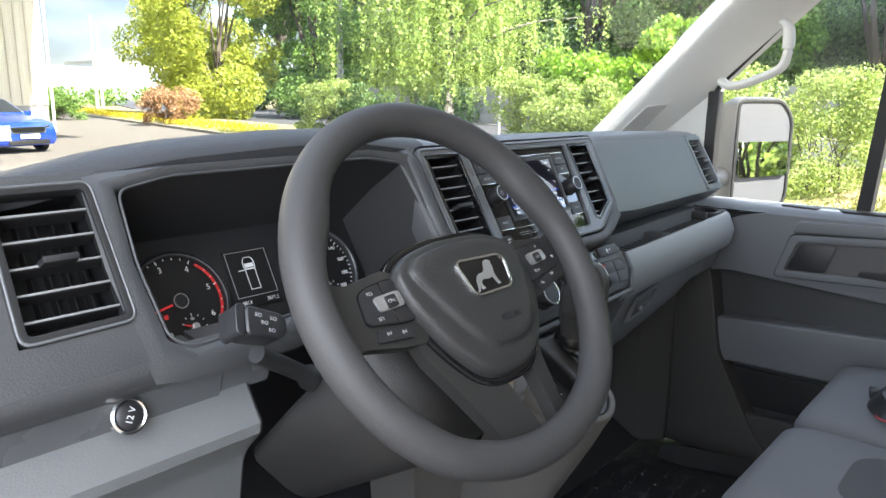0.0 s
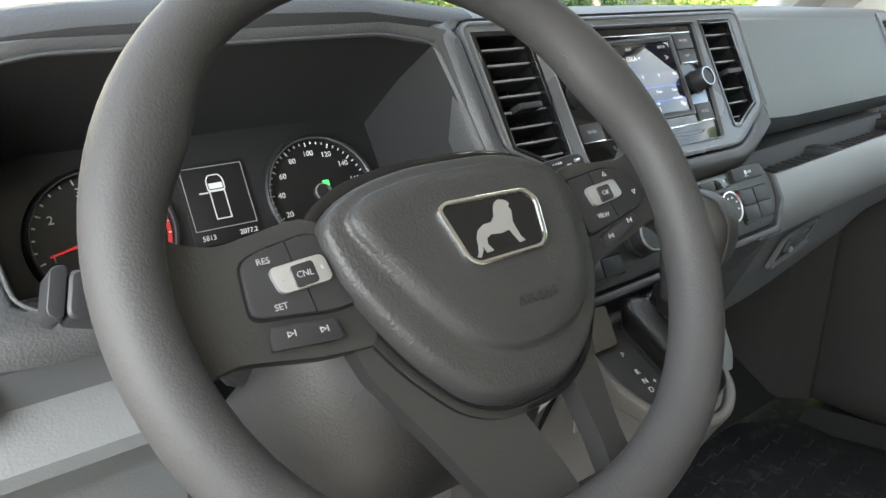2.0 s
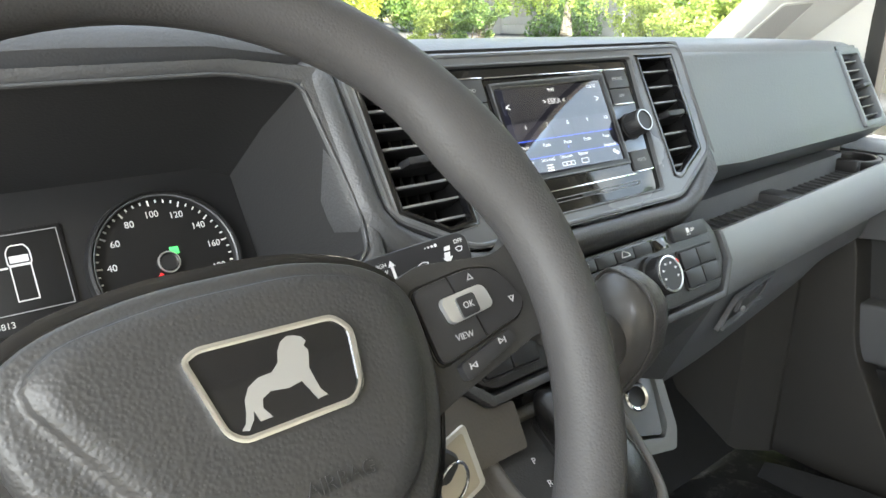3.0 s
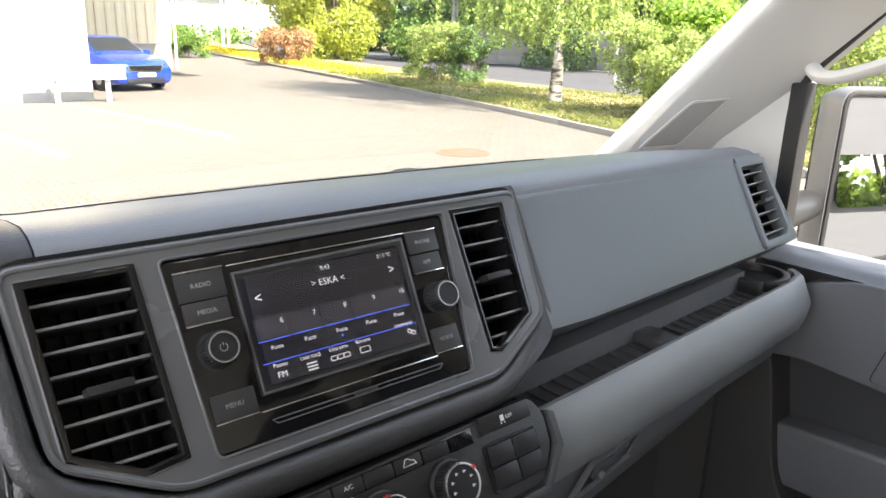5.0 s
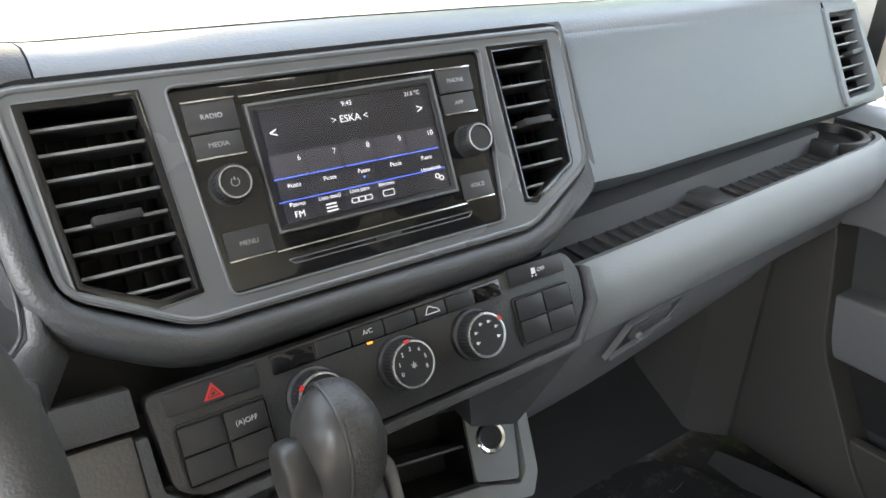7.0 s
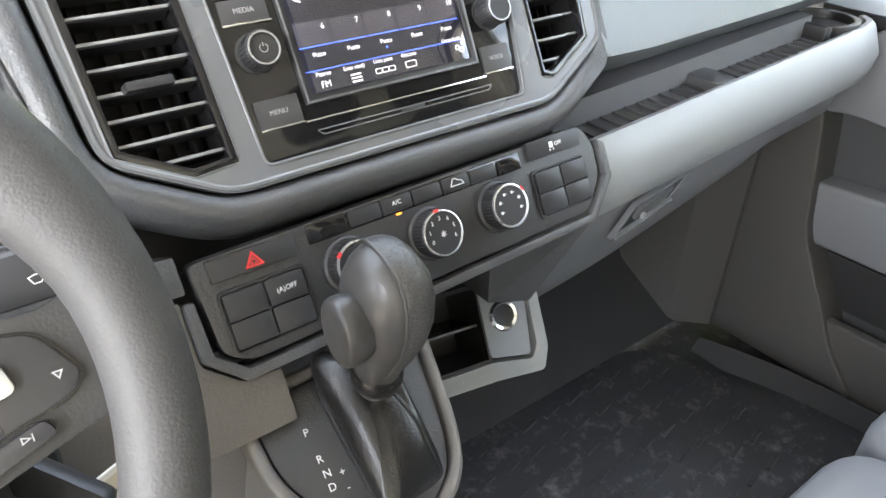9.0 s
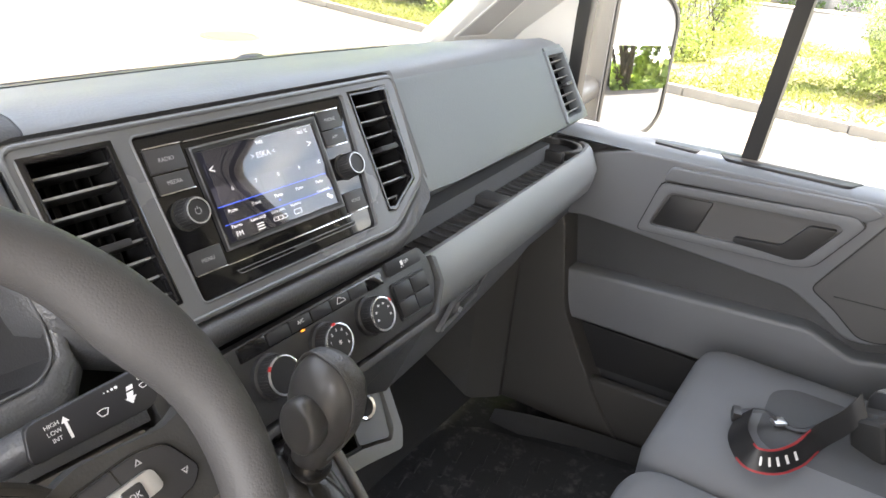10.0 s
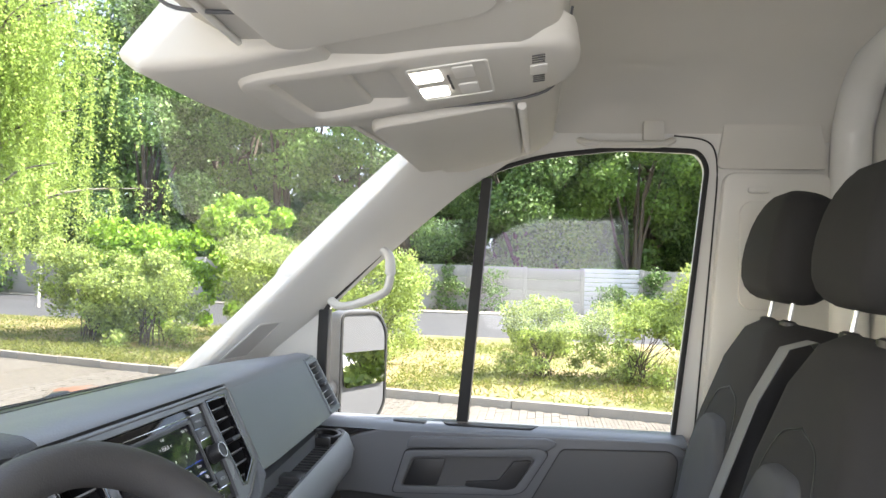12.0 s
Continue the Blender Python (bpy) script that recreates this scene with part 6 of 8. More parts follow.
CORE = [(-0.020, 0.0150, 0.0160, 0.0), (0.000, 0.0155, 0.0170, 0.0), (0.012, 0.0172, 0.0195, 0.0), (0.026, 0.0202, 0.0245, -0.001), (0.044, 0.0236, 0.0290, -0.003), (0.062, 0.0252, 0.0308, -0.004), (0.078, 0.0245, 0.0300, -0.004), (0.090, 0.0212, 0.0265, -0.004), (0.099, 0.0160, 0.0205, -0.003), (0.1045, 0.0095, 0.0125, -0.002), (0.1060, 0.0035, 0.0045, -0.001)]
part("knob_core", egg(CORE, m=KN), M_KNOB, gear, "satin dark grey knob core", smooth=80)
SHELL = [(h + 0.0014 if h > 0.08 else h, rx + 0.0016, ry + 0.0014, oy) for h, rx, ry, oy in CORE[2:]]
palm = part("palm_grip", egg(SHELL, 0.0008, m=KN, cut=-0.0050), M_GRIP, gear, "grained leather palm grip", smooth=60)
# raised edge of the leather where it meets the core
edge = [(-0.0050, oy + (ry - 0.0004) * 0.975, h) for h, rx, ry, oy in SHELL[:-1]] + [(-0.0045, -0.001, SHELL[-2][0] + 0.0006)] + [(-0.0050, oy - (ry - 0.0004) * 0.975, h) for h, rx, ry, oy in SHELL[-2::-1]]
part("grip_edge", tube([KN @ p for p in smooth_path(edge, 3)], 0.0011, 8, up=(1, 0, 0)), M_KNOB, palm, "smooth raised grip edge")
BTN = KN @ basis((-0.0165, -0.008, 0.060), (0, 1, 0), (0, 0.05, 1), (-1, 0, 0.04))
oval = [(0.0190 * math.cos(a), 0.0235 * math.sin(a) * (1.0 if math.sin(a) > 0 else 1.15)) for a in np.linspace(0, 2 * math.pi, 33)[:-1]]
button = [[(x * k, y * k, w) for x, y in oval] for k, w in ((0.80, -0.004), (0.92, 0.004), (1.0, 0.010), (1.0, 0.0155), (0.97, 0.0185), (0.90, 0.0205), (0.72, 0.0214), (0.35, 0.0218))]
part("release_button", loft(button, m=BTN), M_KNOB, gear, "satin grey release button", smooth=50)
part("collar", lathe([(0.0172, -0.004), (0.0185, 0.0), (0.0185, 0.006), (0.0172, 0.010)], 28, KN @ Matrix.Translation((0, 0, -0.012))), M_LEATHER, gear, smooth=60)


# ---- passenger door ----
door = rootof("door_1", "dark grey passenger door lining with pull handle and pockets", "door", at=(0.93, -0.4, 1.0))
tagged(door, kind="structure")
part("door_base", slab([(0.10, FLOOR), (0.10, 1.37), (-0.84, 1.375), (-0.84, FLOOR)], 0.935, 0.985, 0.003, YZ), M_DARK, door)
UP = [(0.08, 1.28), (-0.02, 1.352), (-0.09, 1.372), (-0.80, 1.382), (-0.835, 1.365), (-0.83, 1.255), (-0.775, 1.228), (-0.575, 1.128), (-0.535, 1.128), (-0.48, 1.165), (-0.43, 1.192), (-0.02, 1.218), (0.08, 1.20)]
part("upper_panel", slab(rounded(UP, 0.02, 3), 0.885, 0.945, 0.014, YZ, 3), M_DOOR, door, smooth=45)
part("sill", loft([[(0.985, y, 1.374), (0.985, y, 1.388), (0.93, y, 1.390), (0.900, y, 1.384), (0.889, y, 1.372), (0.90, y, 1.366)] for y in (-0.835, -0.60, -0.3, -0.10, 0.0, 0.08)]), M_SILL, door, smooth=50)
part("sill_tray", slab(rounded([(-0.26, 0.912), (-0.47, 0.912), (-0.49, 0.95), (-0.24, 0.95)], 0.008, 2), 1.386, 1.3915, 0.001, basis((0, 0, 0), (0, 1, 0), (1, 0, 0), (0, 0, 1))), M_BLACK, door)
part("sill_vent", slab(rounded([(-0.125, 0.918), (-0.205, 0.914), (-0.21, 0.932), (-0.12, 0.934)], 0.003, 2), 1.386, 1.3915, 0.001, basis((0, 0, 0), (0, 1, 0), (1, 0, 0), (0, 0, 1))), M_BLACK, door)
# pull recess with a dark switch plate and the release lever
REC = [(-0.165, 1.328), (-0.495, 1.352), (-0.512, 1.340), (-0.455, 1.248), (-0.430, 1.238), (-0.135, 1.224)]
RIN = [(-0.182, 1.314), (-0.472, 1.332), (-0.482, 1.325), (-0.440, 1.262), (-0.425, 1.256), (-0.155, 1.240)]
part("recess_frame", ringed(rounded(REC, 0.012, 3), rounded(RIN, 0.012, 3), 0.874, 0.889, 0.005, YZ), M_DOOR, door)
part("recess_well", slab(rounded(RIN, 0.012, 3), 0.8835, 0.8865, 0, YZ), M_ARMREST, door)
part("recess_gap", ringed(rounded(shrink(REC, -0.0028), 0.012, 3), rounded(shrink(REC, 0.001), 0.012, 3), 0.8815, 0.8865, 0, YZ), M_BLACK, door)
part("armrest_cap", slab(rounded([(-0.175, 1.362), (-0.510, 1.376), (-0.535, 1.366), (-0.508, 1.345), (-0.49, 1.351), (-0.165, 1.334)], 0.008, 2), 0.874, 0.890, 0.006, YZ, 3), M_DOOR, door)
part("switch_plate", slab(rounded([(-0.186, 1.308), (-0.265, 1.313), (-0.245, 1.246), (-0.160, 1.243)], 0.006, 2), 0.880, 0.887, 0.002, YZ), M_BLACK, door)
part("release_lever", slab(rounded([(-0.315, 1.262), (-0.395, 1.270), (-0.43, 1.318), (-0.474, 1.322), (-0.436, 1.256), (-0.415, 1.249), (-0.315, 1.252)], 0.006, 3), 0.872, 0.887, 0.004, YZ, 3), M_BLACK, door, "black door release lever")
BAR = [(0.08, 1.09), (0.0, 1.088), (-0.48, 1.122), (-0.56, 1.090), (-0.62, 1.105), (-0.79, 1.195), (-0.835, 1.21), (-0.835, 1.06), (-0.40, 0.985), (0.0, 0.975), (0.08, 0.98)]
part("lower_bar", slab(rounded(BAR, 0.012, 2), 0.890, 0.945, 0.012, YZ, 3), M_DOOR, door, smooth=45)
part("pocket_lip", slab(rounded([(0.06, 0.845), (-0.40, 0.865), (-0.83, 0.90), (-0.83, 0.72), (0.06, 0.72)], 0.012, 2), 0.880, 0.905, 0.008, YZ, 3), M_LINING, door)
part("front_post", slab(rounded([(0.14, 1.30), (0.015, 1.22), (-0.02, 1.0), (-0.13, 0.80), (-0.20, 0.72), (0.14, 0.72)], 0.03, 3), 0.870, 0.945, 0.018, YZ, 3), M_LINING, door, smooth=45)
tagged(part("trim", loft([[(0.86, 0.10, z), (0.80, 0.16, z), (0.78, 0.30, z), (0.93, 0.30, z), (0.93, 0.09, z)] for z in (0.72, 1.0, 1.28)]), M_LINING, None, "dark grey footwell side lining"), "", "footwell lining", "", "structure")
tagged(part("trim", loft([[(x, y + 0.03, 0.705), (x, y + 0.02, 0.745), (x, y, 0.752), (x, y - 0.035, 0.735), (x, y - 0.045, 0.705)] for x, y in ((0.78, 0.05), (0.80, 0.0), (0.825, -0.08), (0.845, -0.18), (0.86, -0.32))]), M_CARPET, None, "dark door step edge", smooth=50), "", "step trim", "", "structure")

INSERT = rounded([(-0.548, 1.352), (-0.795, 1.362), (-0.812, 1.345), (-0.802, 1.262), (-0.765, 1.222), (-0.588, 1.140), (-0.555, 1.140), (-0.505, 1.180), (-0.462, 1.205), (-0.540, 1.345)], 0.012, 3)
ip = part("upper_insert", slab(INSERT, 0.880, 0.890, 0.003, YZ, 2), M_ARMREST, door, "darker grained armrest panel", smooth=45)
part("insert_gap", ringed(shrink(INSERT, -0.002), shrink(INSERT, 0.002), 0.8815, 0.8855, 0, YZ), M_BLACK, ip)
part("insert_crease", tube([(0.8795, y, z) for y, z in ((-0.50, 1.203), (-0.58, 1.207), (-0.70, 1.214), (-0.79, 1.235))], 0.0012, 6), M_BLACK, ip)
# black plate laid on the door base for the shade inside the pocket
part("pocket_shadow", slab(rounded([(0.03, 0.955), (-0.36, 0.96), (-0.36, 0.87), (0.03, 0.85)], 0.02, 3), 0.925, 0.936, 0.002, YZ), M_BLACK, door, "black plate standing in for shade in the door pocket")

# ---- door mirror ----
mirror = rootof("door_mirror", "black door mirror with two mirror glasses", "door mirror", at=(1.2, 0.06, 1.3))
MU = Vector((0.857, -0.515, 0))
MM = basis((1.255, 0.045, 1.478), MU, (0, 0, 1), Vector((-0.515, -0.857, 0)))
hs = rounded([(-0.105, 0.165), (0.055, 0.165), (0.098, 0.11), (0.098, -0.125), (0.062, -0.172), (-0.105, -0.178)], 0.03, 4)
part("housing", joined(loft([[(x, y, 0.01) for x, y in hs], [(x, y, -0.02) for x, y in shrink(hs, -0.004)], [(x, y, -0.07) for x, y in shrink(hs, 0.012)], [(x, y, -0.10) for x, y in shrink(hs, 0.04)]], m=MM)), M_MID, mirror, smooth=60)
part("glass_frame", ringed(shrink(hs, 0.003), shrink(hs, 0.012), 0.0, 0.014, 0.003, MM), M_RUBBER, mirror)
part("mirror_glass", slab(rounded([(-0.090, 0.150), (0.046, 0.150), (0.084, 0.10), (0.084, -0.055), (-0.090, -0.060)], 0.015, 3), 0.010, 0.0145, 0, MM @ pose(0, 0, 0, -6.0, 0, 0)), M_MIRROR, mirror, "large flat mirror glass")
part("mirror_glass", slab(rounded([(-0.090, -0.072), (0.084, -0.067), (0.084, -0.118), (0.054, -0.156), (-0.090, -0.162)], 0.012, 3), 0.008, 0.0125, 0, MM @ pose(0, 0, 0, 6, 0, 0)), M_MIRROR, mirror, "small wide-angle mirror glass")
part("mirror_arm", tube([(0.98, 0.10, 1.42), (1.15, 0.12, 1.42)], 0.03, 12), M_BLACK, mirror)

# ---- passenger bench ----
bench = rootof("passenger_bench", "dark fabric double passenger bench with grey seat inserts", "passenger seat", at=(0.4, -0.6, FLOOR))


def cushion(x0, x1, y0, y1, z0, z1, bev, crown=0.012, m=None):
    bm = bmesh.new()
    nx, ny = 10, 12
    top = [[None] * (ny + 1) for _ in range(nx + 1)]
    rings = []
    for k, (ins, z) in enumerate(((0.012, z0), (0, z0 + 0.03), (0, z1 - bev), (bev * 0.3, z1 - bev * 0.3), (bev, z1), (bev * 2.2, z1 + crown * 0.6))):
        rings.append([(x, y, z) for x, y in rrect(x1 - x0 - 2 * ins, y1 - y0 - 2 * ins, 0.05, 5, (x0 + x1) / 2, (y0 + y1) / 2)])
    cx, cy = (x0 + x1) / 2, (y0 + y1) / 2
    last = rings[-1]
    for s in (0.7, 0.4, 0.1):
        rings.append([(lerp(cx, x, s), lerp(cy, y, s), z1 + crown) for x, y, z in last])
    bm.free()
    return loft(rings, m=m)


part("seat_base", box(0.03, 0.80, -0.86, -0.42, FLOOR, 0.93, 0.02), M_BLACK, bench)
for x0, x1 in ((0.015, 0.398), (0.402, 0.800)):
    c = part("seat_cushion", cushion(x0, x1, -0.87, -0.325, 0.92, 1.085, 0.03), M_CUSH, bench, "mid-grey fabric seat cushion", smooth=60)
    part("seat_insert", cushion(x0 + 0.085, x1 - 0.075, -0.86, -0.44, 1.06, 1.092, 0.01, 0.010), M_SEAT_GREY, c, "light grey woven insert", smooth=60)
BK = basis((0, -0.82, 1.06), (1, 0, 0), Vector((0, -0.19, 0.982)), Vector((0, 0.982, 0.19)))
for x0, x1 in ((0.015, 0.398), (0.402, 0.800)):
    rings = []
    mid = (x0 + x1) / 2
    for v, w, d in ((-0.02, 1.0, 0.09), (0.10, 1.0, 0.10), (0.25, 1.02, 0.10), (0.42, 0.98, 0.085), (0.55, 0.80, 0.07), (0.62, 0.55, 0.055), (0.645, 0.40, 0.03)):
        hw = (x1 - x0) / 2 * w
        rings.append([(mid + px, v, py) for px, py in rrect(2 * hw, 0.11 + d - 0.02, 0.05, 5, 0, d / 2 - 0.06)])
    b = part("backrest", loft(rings, m=BK), M_SEAT, bench, "dark fabric backrest", smooth=60)
    ins = rounded([(x0 + 0.085, 0.02), (x1 - 0.085, 0.02), (x1 - 0.075, 0.36), (mid + 0.06, 0.44), (mid - 0.06, 0.44), (x0 + 0.075, 0.36)], 0.03, 3)
    part("back_insert", dome(ins, 0.05, 0.089, 0.014, BK, 3, 0.003), M_SEAT_GREY, b, "grey woven back insert", smooth=60)
    for sx in (-1, 1):
        part("seam", tube(smooth_path([BK @ Vector((mid + sx * (x1 - x0) * f, v, w)) for f, v, w in ((0.32, 0.0, 0.0755), (0.33, 0.18, 0.0850), (0.31, 0.36, 0.0755), (0.20, 0.47, 0.0635), (0.0, 0.50, 0.0600))], 6), 0.0022, 6), M_BLACK, b, "dark piped seam", smooth=60)
    h = part("headrest", loft([[(mid + px, v, py) for px, py in rrect(2 * hw, dd, 0.048, 10, 0, 0.005)] for v, hw, dd in ((0.682, 0.075, 0.055), (0.688, 0.098, 0.080), (0.700, 0.115, 0.103), (0.720, 0.125, 0.118), (0.750, 0.130, 0.126), (0.785, 0.129, 0.127), (0.820, 0.123, 0.122), (0.848, 0.112, 0.113), (0.870, 0.097, 0.100), (0.885, 0.078, 0.083), (0.893, 0.055, 0.060), (0.896, 0.030, 0.030))], m=BK), M_SEAT, bench, "dark fabric headrest", smooth=85)
    for sx in (-0.06, 0.06):
        part("headrest_rod", tube([(mid + sx, 0.62, 0.0), (mid + sx, 0.72, 0.0)], 0.0042, 10, m=BK), M_SILVER, h, "satin steel headrest rod")
        part("rod_guide", lathe([(0.016, 0), (0.016, 0.010), (0.010, 0.014), (0, 0.014)], 16, BK @ pose(mid + sx, 0.635, 0.0, -90, 0, 0)), M_BLACK, h)
belt = rootof("seat_belt", "light grey seat belt across the bench backrest", "seat belt", at=(0.4, -0.8, 1.3))
bl = []
for x, v, w in ((0.404, 0.595, -0.03), (0.404, 0.622, 0.0), (0.408, 0.60, 0.040), (0.418, 0.50, 0.068), (0.440, 0.30, 0.092), (0.470, 0.08, 0.098), (0.480, -0.02, 0.085)):
    bl.append([(x - 0.024, v, w), (x + 0.024, v, w), (x + 0.024, v, w + 0.002), (x - 0.024, v, w + 0.002)])
part("webbing", loft(bl, m=BK), M_BELT, belt, smooth=60)

# ---- camera left on the bench ----
dslr = rootof("photo_camera", "black photo camera with a red-edged strap lying on the bench", "camera", at=(0.66, -0.56, 1.10))
DC = pose(0.640, -0.635, 1.090, -22, 0, -32) @ Matrix.Scale(0.78, 4)
part("camera_body", box(-0.065, 0.065, -0.03, 0.03, 0.0, 0.085, 0.014, DC, 3), M_BLACK, dslr)
part("viewfinder_hump", loft([[(x, y, z) for x, y in rrect(w, d, 0.012, 4, 0.0, 0.0)] for z, w, d in ((0.075, 0.062, 0.062), (0.10, 0.050, 0.055), (0.112, 0.034, 0.04))], m=DC), M_BLACK, dslr, smooth=50)
part("lens", lathe([(0.034, 0.0), (0.034, 0.03), (0.031, 0.032), (0.031, 0.065), (0.028, 0.067), (0.026, 0.055), (0, 0.05)], 32, DC @ pose(0.0, -0.03, 0.042, 90, 0, 0)), M_BLACK, dslr)
part("mode_dial", lathe([(0.013, 0), (0.013, 0.010), (0.011, 0.011), (0, 0.011)], 24, DC @ Matrix.Translation((0.043, 0, 0.084))), M_SILVER, dslr)
part("grip", box(-0.085, -0.045, -0.045, 0.025, 0.0, 0.078, 0.014, DC, 3), M_RUBBER, dslr)
part("hot_shoe", box(-0.011, 0.011, -0.01, 0.014, 0.111, 0.115, 0.001, DC), M_SILVER, dslr)
sp = smooth_path([(0.545, -0.428, 1.104), (0.485, -0.432, 1.104), (0.437, -0.462, 1.104), (0.445, -0.500, 1.104), (0.490, -0.530, 1.104), (0.545, -0.548, 1.108), (0.585, -0.575, 1.125), (0.605, -0.590, 1.150)], 6)


def strap_ring(k, a, b, t):
    d = (sp[min(k + 1, len(sp) - 1)] - sp[max(k - 1, 0)]).normalized()
    side = Vector((d.y, -d.x, 0)).normalized()
    lean = (Vector((0, 0, 1)) * 0.8 - side * 0.6).normalized()
    out = lean.cross(d).normalized()
    p = sp[k]
    return [p + lean * a - out * t, p + lean * b - out * t, p + lean * b + out * t, p + lean * a + out * t]


strap = part("strap", loft([strap_ring(k, 0.0, 0.034, 0.0009) for k in range(len(sp))]), M_BLACK, dslr, "black camera strap", smooth=60)
for a, b in ((0.0, 0.003), (0.031, 0.034)):
    part("strap_edge", loft([strap_ring(k, a, b, 0.0013) for k in range(10, 30)]), M_STRAPRED, strap, "red strap edging", smooth=60)
for k in range(15, 24, 2):
    q = strap_ring(k, 0.011, 0.023, 0.0014)
    r = strap_ring(k + 1, 0.011, 0.023, 0.0014)
    part("print_bar", loft([[lerp(u, v, 0.1) for u, v in zip(q, r)], [lerp(u, v, 0.65) for u, v in zip(q, r)]]), M_WHITE_INK, strap, smooth=0)
part("strap_buckle", box(-0.012, 0.012, -0.006, 0.006, 0, 0.016, 0.002, pose(0.545, -0.428, 1.104, 0, 0, 15)), M_BLACK, strap)
part("strap_buckle", box(-0.010, 0.010, -0.008, 0.008, 0, 0.006, 0.002, pose(0.575, -0.485, 1.104, 0, 0, -50)), M_SILVER, strap)
part("thin_strap", tube(smooth_path([(0.553, -0.43, 1.112), (0.570, -0.46, 1.118), (0.575, -0.485, 1.108), (0.580, -0.52, 1.106), (0.60, -0.56, 1.14)], 5), 0.006, 8, flat=0.2), M_BLACK, strap)

# ---- floor mat with moulded bars ----
# pale dust scuffed over the rubber
nt = M_MAT.node_tree
dust, dmap, dmix = nt.nodes.new("ShaderNodeTexNoise"), nt.nodes.new("ShaderNodeMapRange"), nt.nodes.new("ShaderNodeMix")
dust.inputs["Scale"].default_value, dust.inputs["Detail"].default_value, dust.inputs["Roughness"].default_value = 26.0, 9.0, 0.72
dmap.inputs[1].default_value, dmap.inputs[2].default_value, dmap.inputs[4].default_value = 0.53, 0.74, 0.8
dmix.data_type = "RGBA"
dmix.inputs[7].default_value = (0.19, 0.19, 0.19, 1)
mb = nt.nodes["Principled BSDF"]
src = mb.inputs["Base Color"].links[0].from_socket
nt.links.new(nt.nodes["Texture Coordinate"].outputs["Object"], dust.inputs["Vector"])
nt.links.new(dust.outputs[0], dmap.inputs[0])
nt.links.new(dmap.outputs[0], dmix.inputs[0])
nt.links.new(src, dmix.inputs[6])
nt.links.new(dmix.outputs[2], mb.inputs["Base Color"])

fm = rootof("floor_mat", "dusty black rubber floor mat with moulded bars", "floor mat", at=(0.45, -0.05, FLOOR))
part("mat_sheet", slab(rounded([(0.02, -0.32), (0.84, -0.32), (0.74, 0.10), (0.60, 0.20), (0.10, 0.20)], 0.04, 3), FLOOR + 0.002, FLOOR + 0.009, 0.002), M_MAT, fm)
rg = random.Random(5)
bar_bm = box(-0.019, 0.019, -0.0045, 0.0045, 0, 0.004, 0.0015)
bar = part("mat_bar", bar_bm, M_MAT, fm)
bar.matrix_basis = pose(0.10, -0.28, FLOOR + 0.0085, 0, 0, 12)
for i in range(12):
    for j in range(9):
        x, y = 0.10 + 0.055 * i + (0.027 if j % 2 else 0), -0.28 + 0.05 * j
        if (i or j) and x < 0.72 - max(0, y) * 0.6:
            b = new("mat_bar", bar.data)
            b.parent, b.matrix_parent_inverse = fm, fm.matrix_basis.inverted()
            b.matrix_basis = pose(x, y, FLOOR + 0.0085, 0, 0, 12)


# ---- outside: ground, pavement, kerb, verge, road ----
M_PAVE = mat("concrete_block_paving", (0.140, 0.125, 0.104), 0.9, grain=60, bump=0.3, vary=0.16, big=1.3)
M_PAVER = mat("paving_block", (0.150, 0.134, 0.112), 0.9, grain=90, bump=0.4, vary=0.10, big=9, per_object=0.12)
M_KERB = mat("concrete_kerb", (0.23, 0.213, 0.185), 0.9, grain=70, bump=0.4, vary=0.18, big=5, per_object=0.08)
M_ASPH = mat("asphalt", (0.062, 0.062, 0.066), 0.85, grain=90, bump=0.5, vary=0.2, big=1.0)
M_EARTH = mat("verge_ground", (0.16, 0.175, 0.055), 1.0, grain=12, bump=0.4, vary=0.30, big=2.2)
ent = M_EARTH.node_tree
ep1, ep2, ep3 = ent.nodes.new("ShaderNodeTexNoise"), ent.nodes.new("ShaderNodeMapRange"), ent.nodes.new("ShaderNodeMix")
ep1.inputs["Scale"].default_value, ep1.inputs["Detail"].default_value = 0.9, 8.0
ep2.inputs[1].default_value, ep2.inputs[2].default_value = 0.40, 0.56
ep3.data_type = "RGBA"
ep3.inputs[7].default_value = (0.30, 0.22, 0.11, 1)
ebs = ent.nodes["Principled BSDF"]
esrc = ebs.inputs["Base Color"].links[0].from_socket
ent.links.new(ent.nodes["Texture Coordinate"].outputs["Object"], ep1.inputs["Vector"])
ent.links.new(ep1.outputs[0], ep2.inputs[0])
ent.links.new(ep2.outputs[0], ep3.inputs[0])
ent.links.new(esrc, ep3.inputs[6])
ent.links.new(ep3.outputs[2], ebs.inputs["Base Color"])
M_LINE = mat("white_road_paint", (0.72, 0.72, 0.70), 0.7, grain=40, bump=0.2, vary=0.1)
M_RUST = mat("rusty_cast_iron", (0.20, 0.10, 0.065), 0.8, 0.2, grain=60, bump=0.5, vary=0.3, big=6)


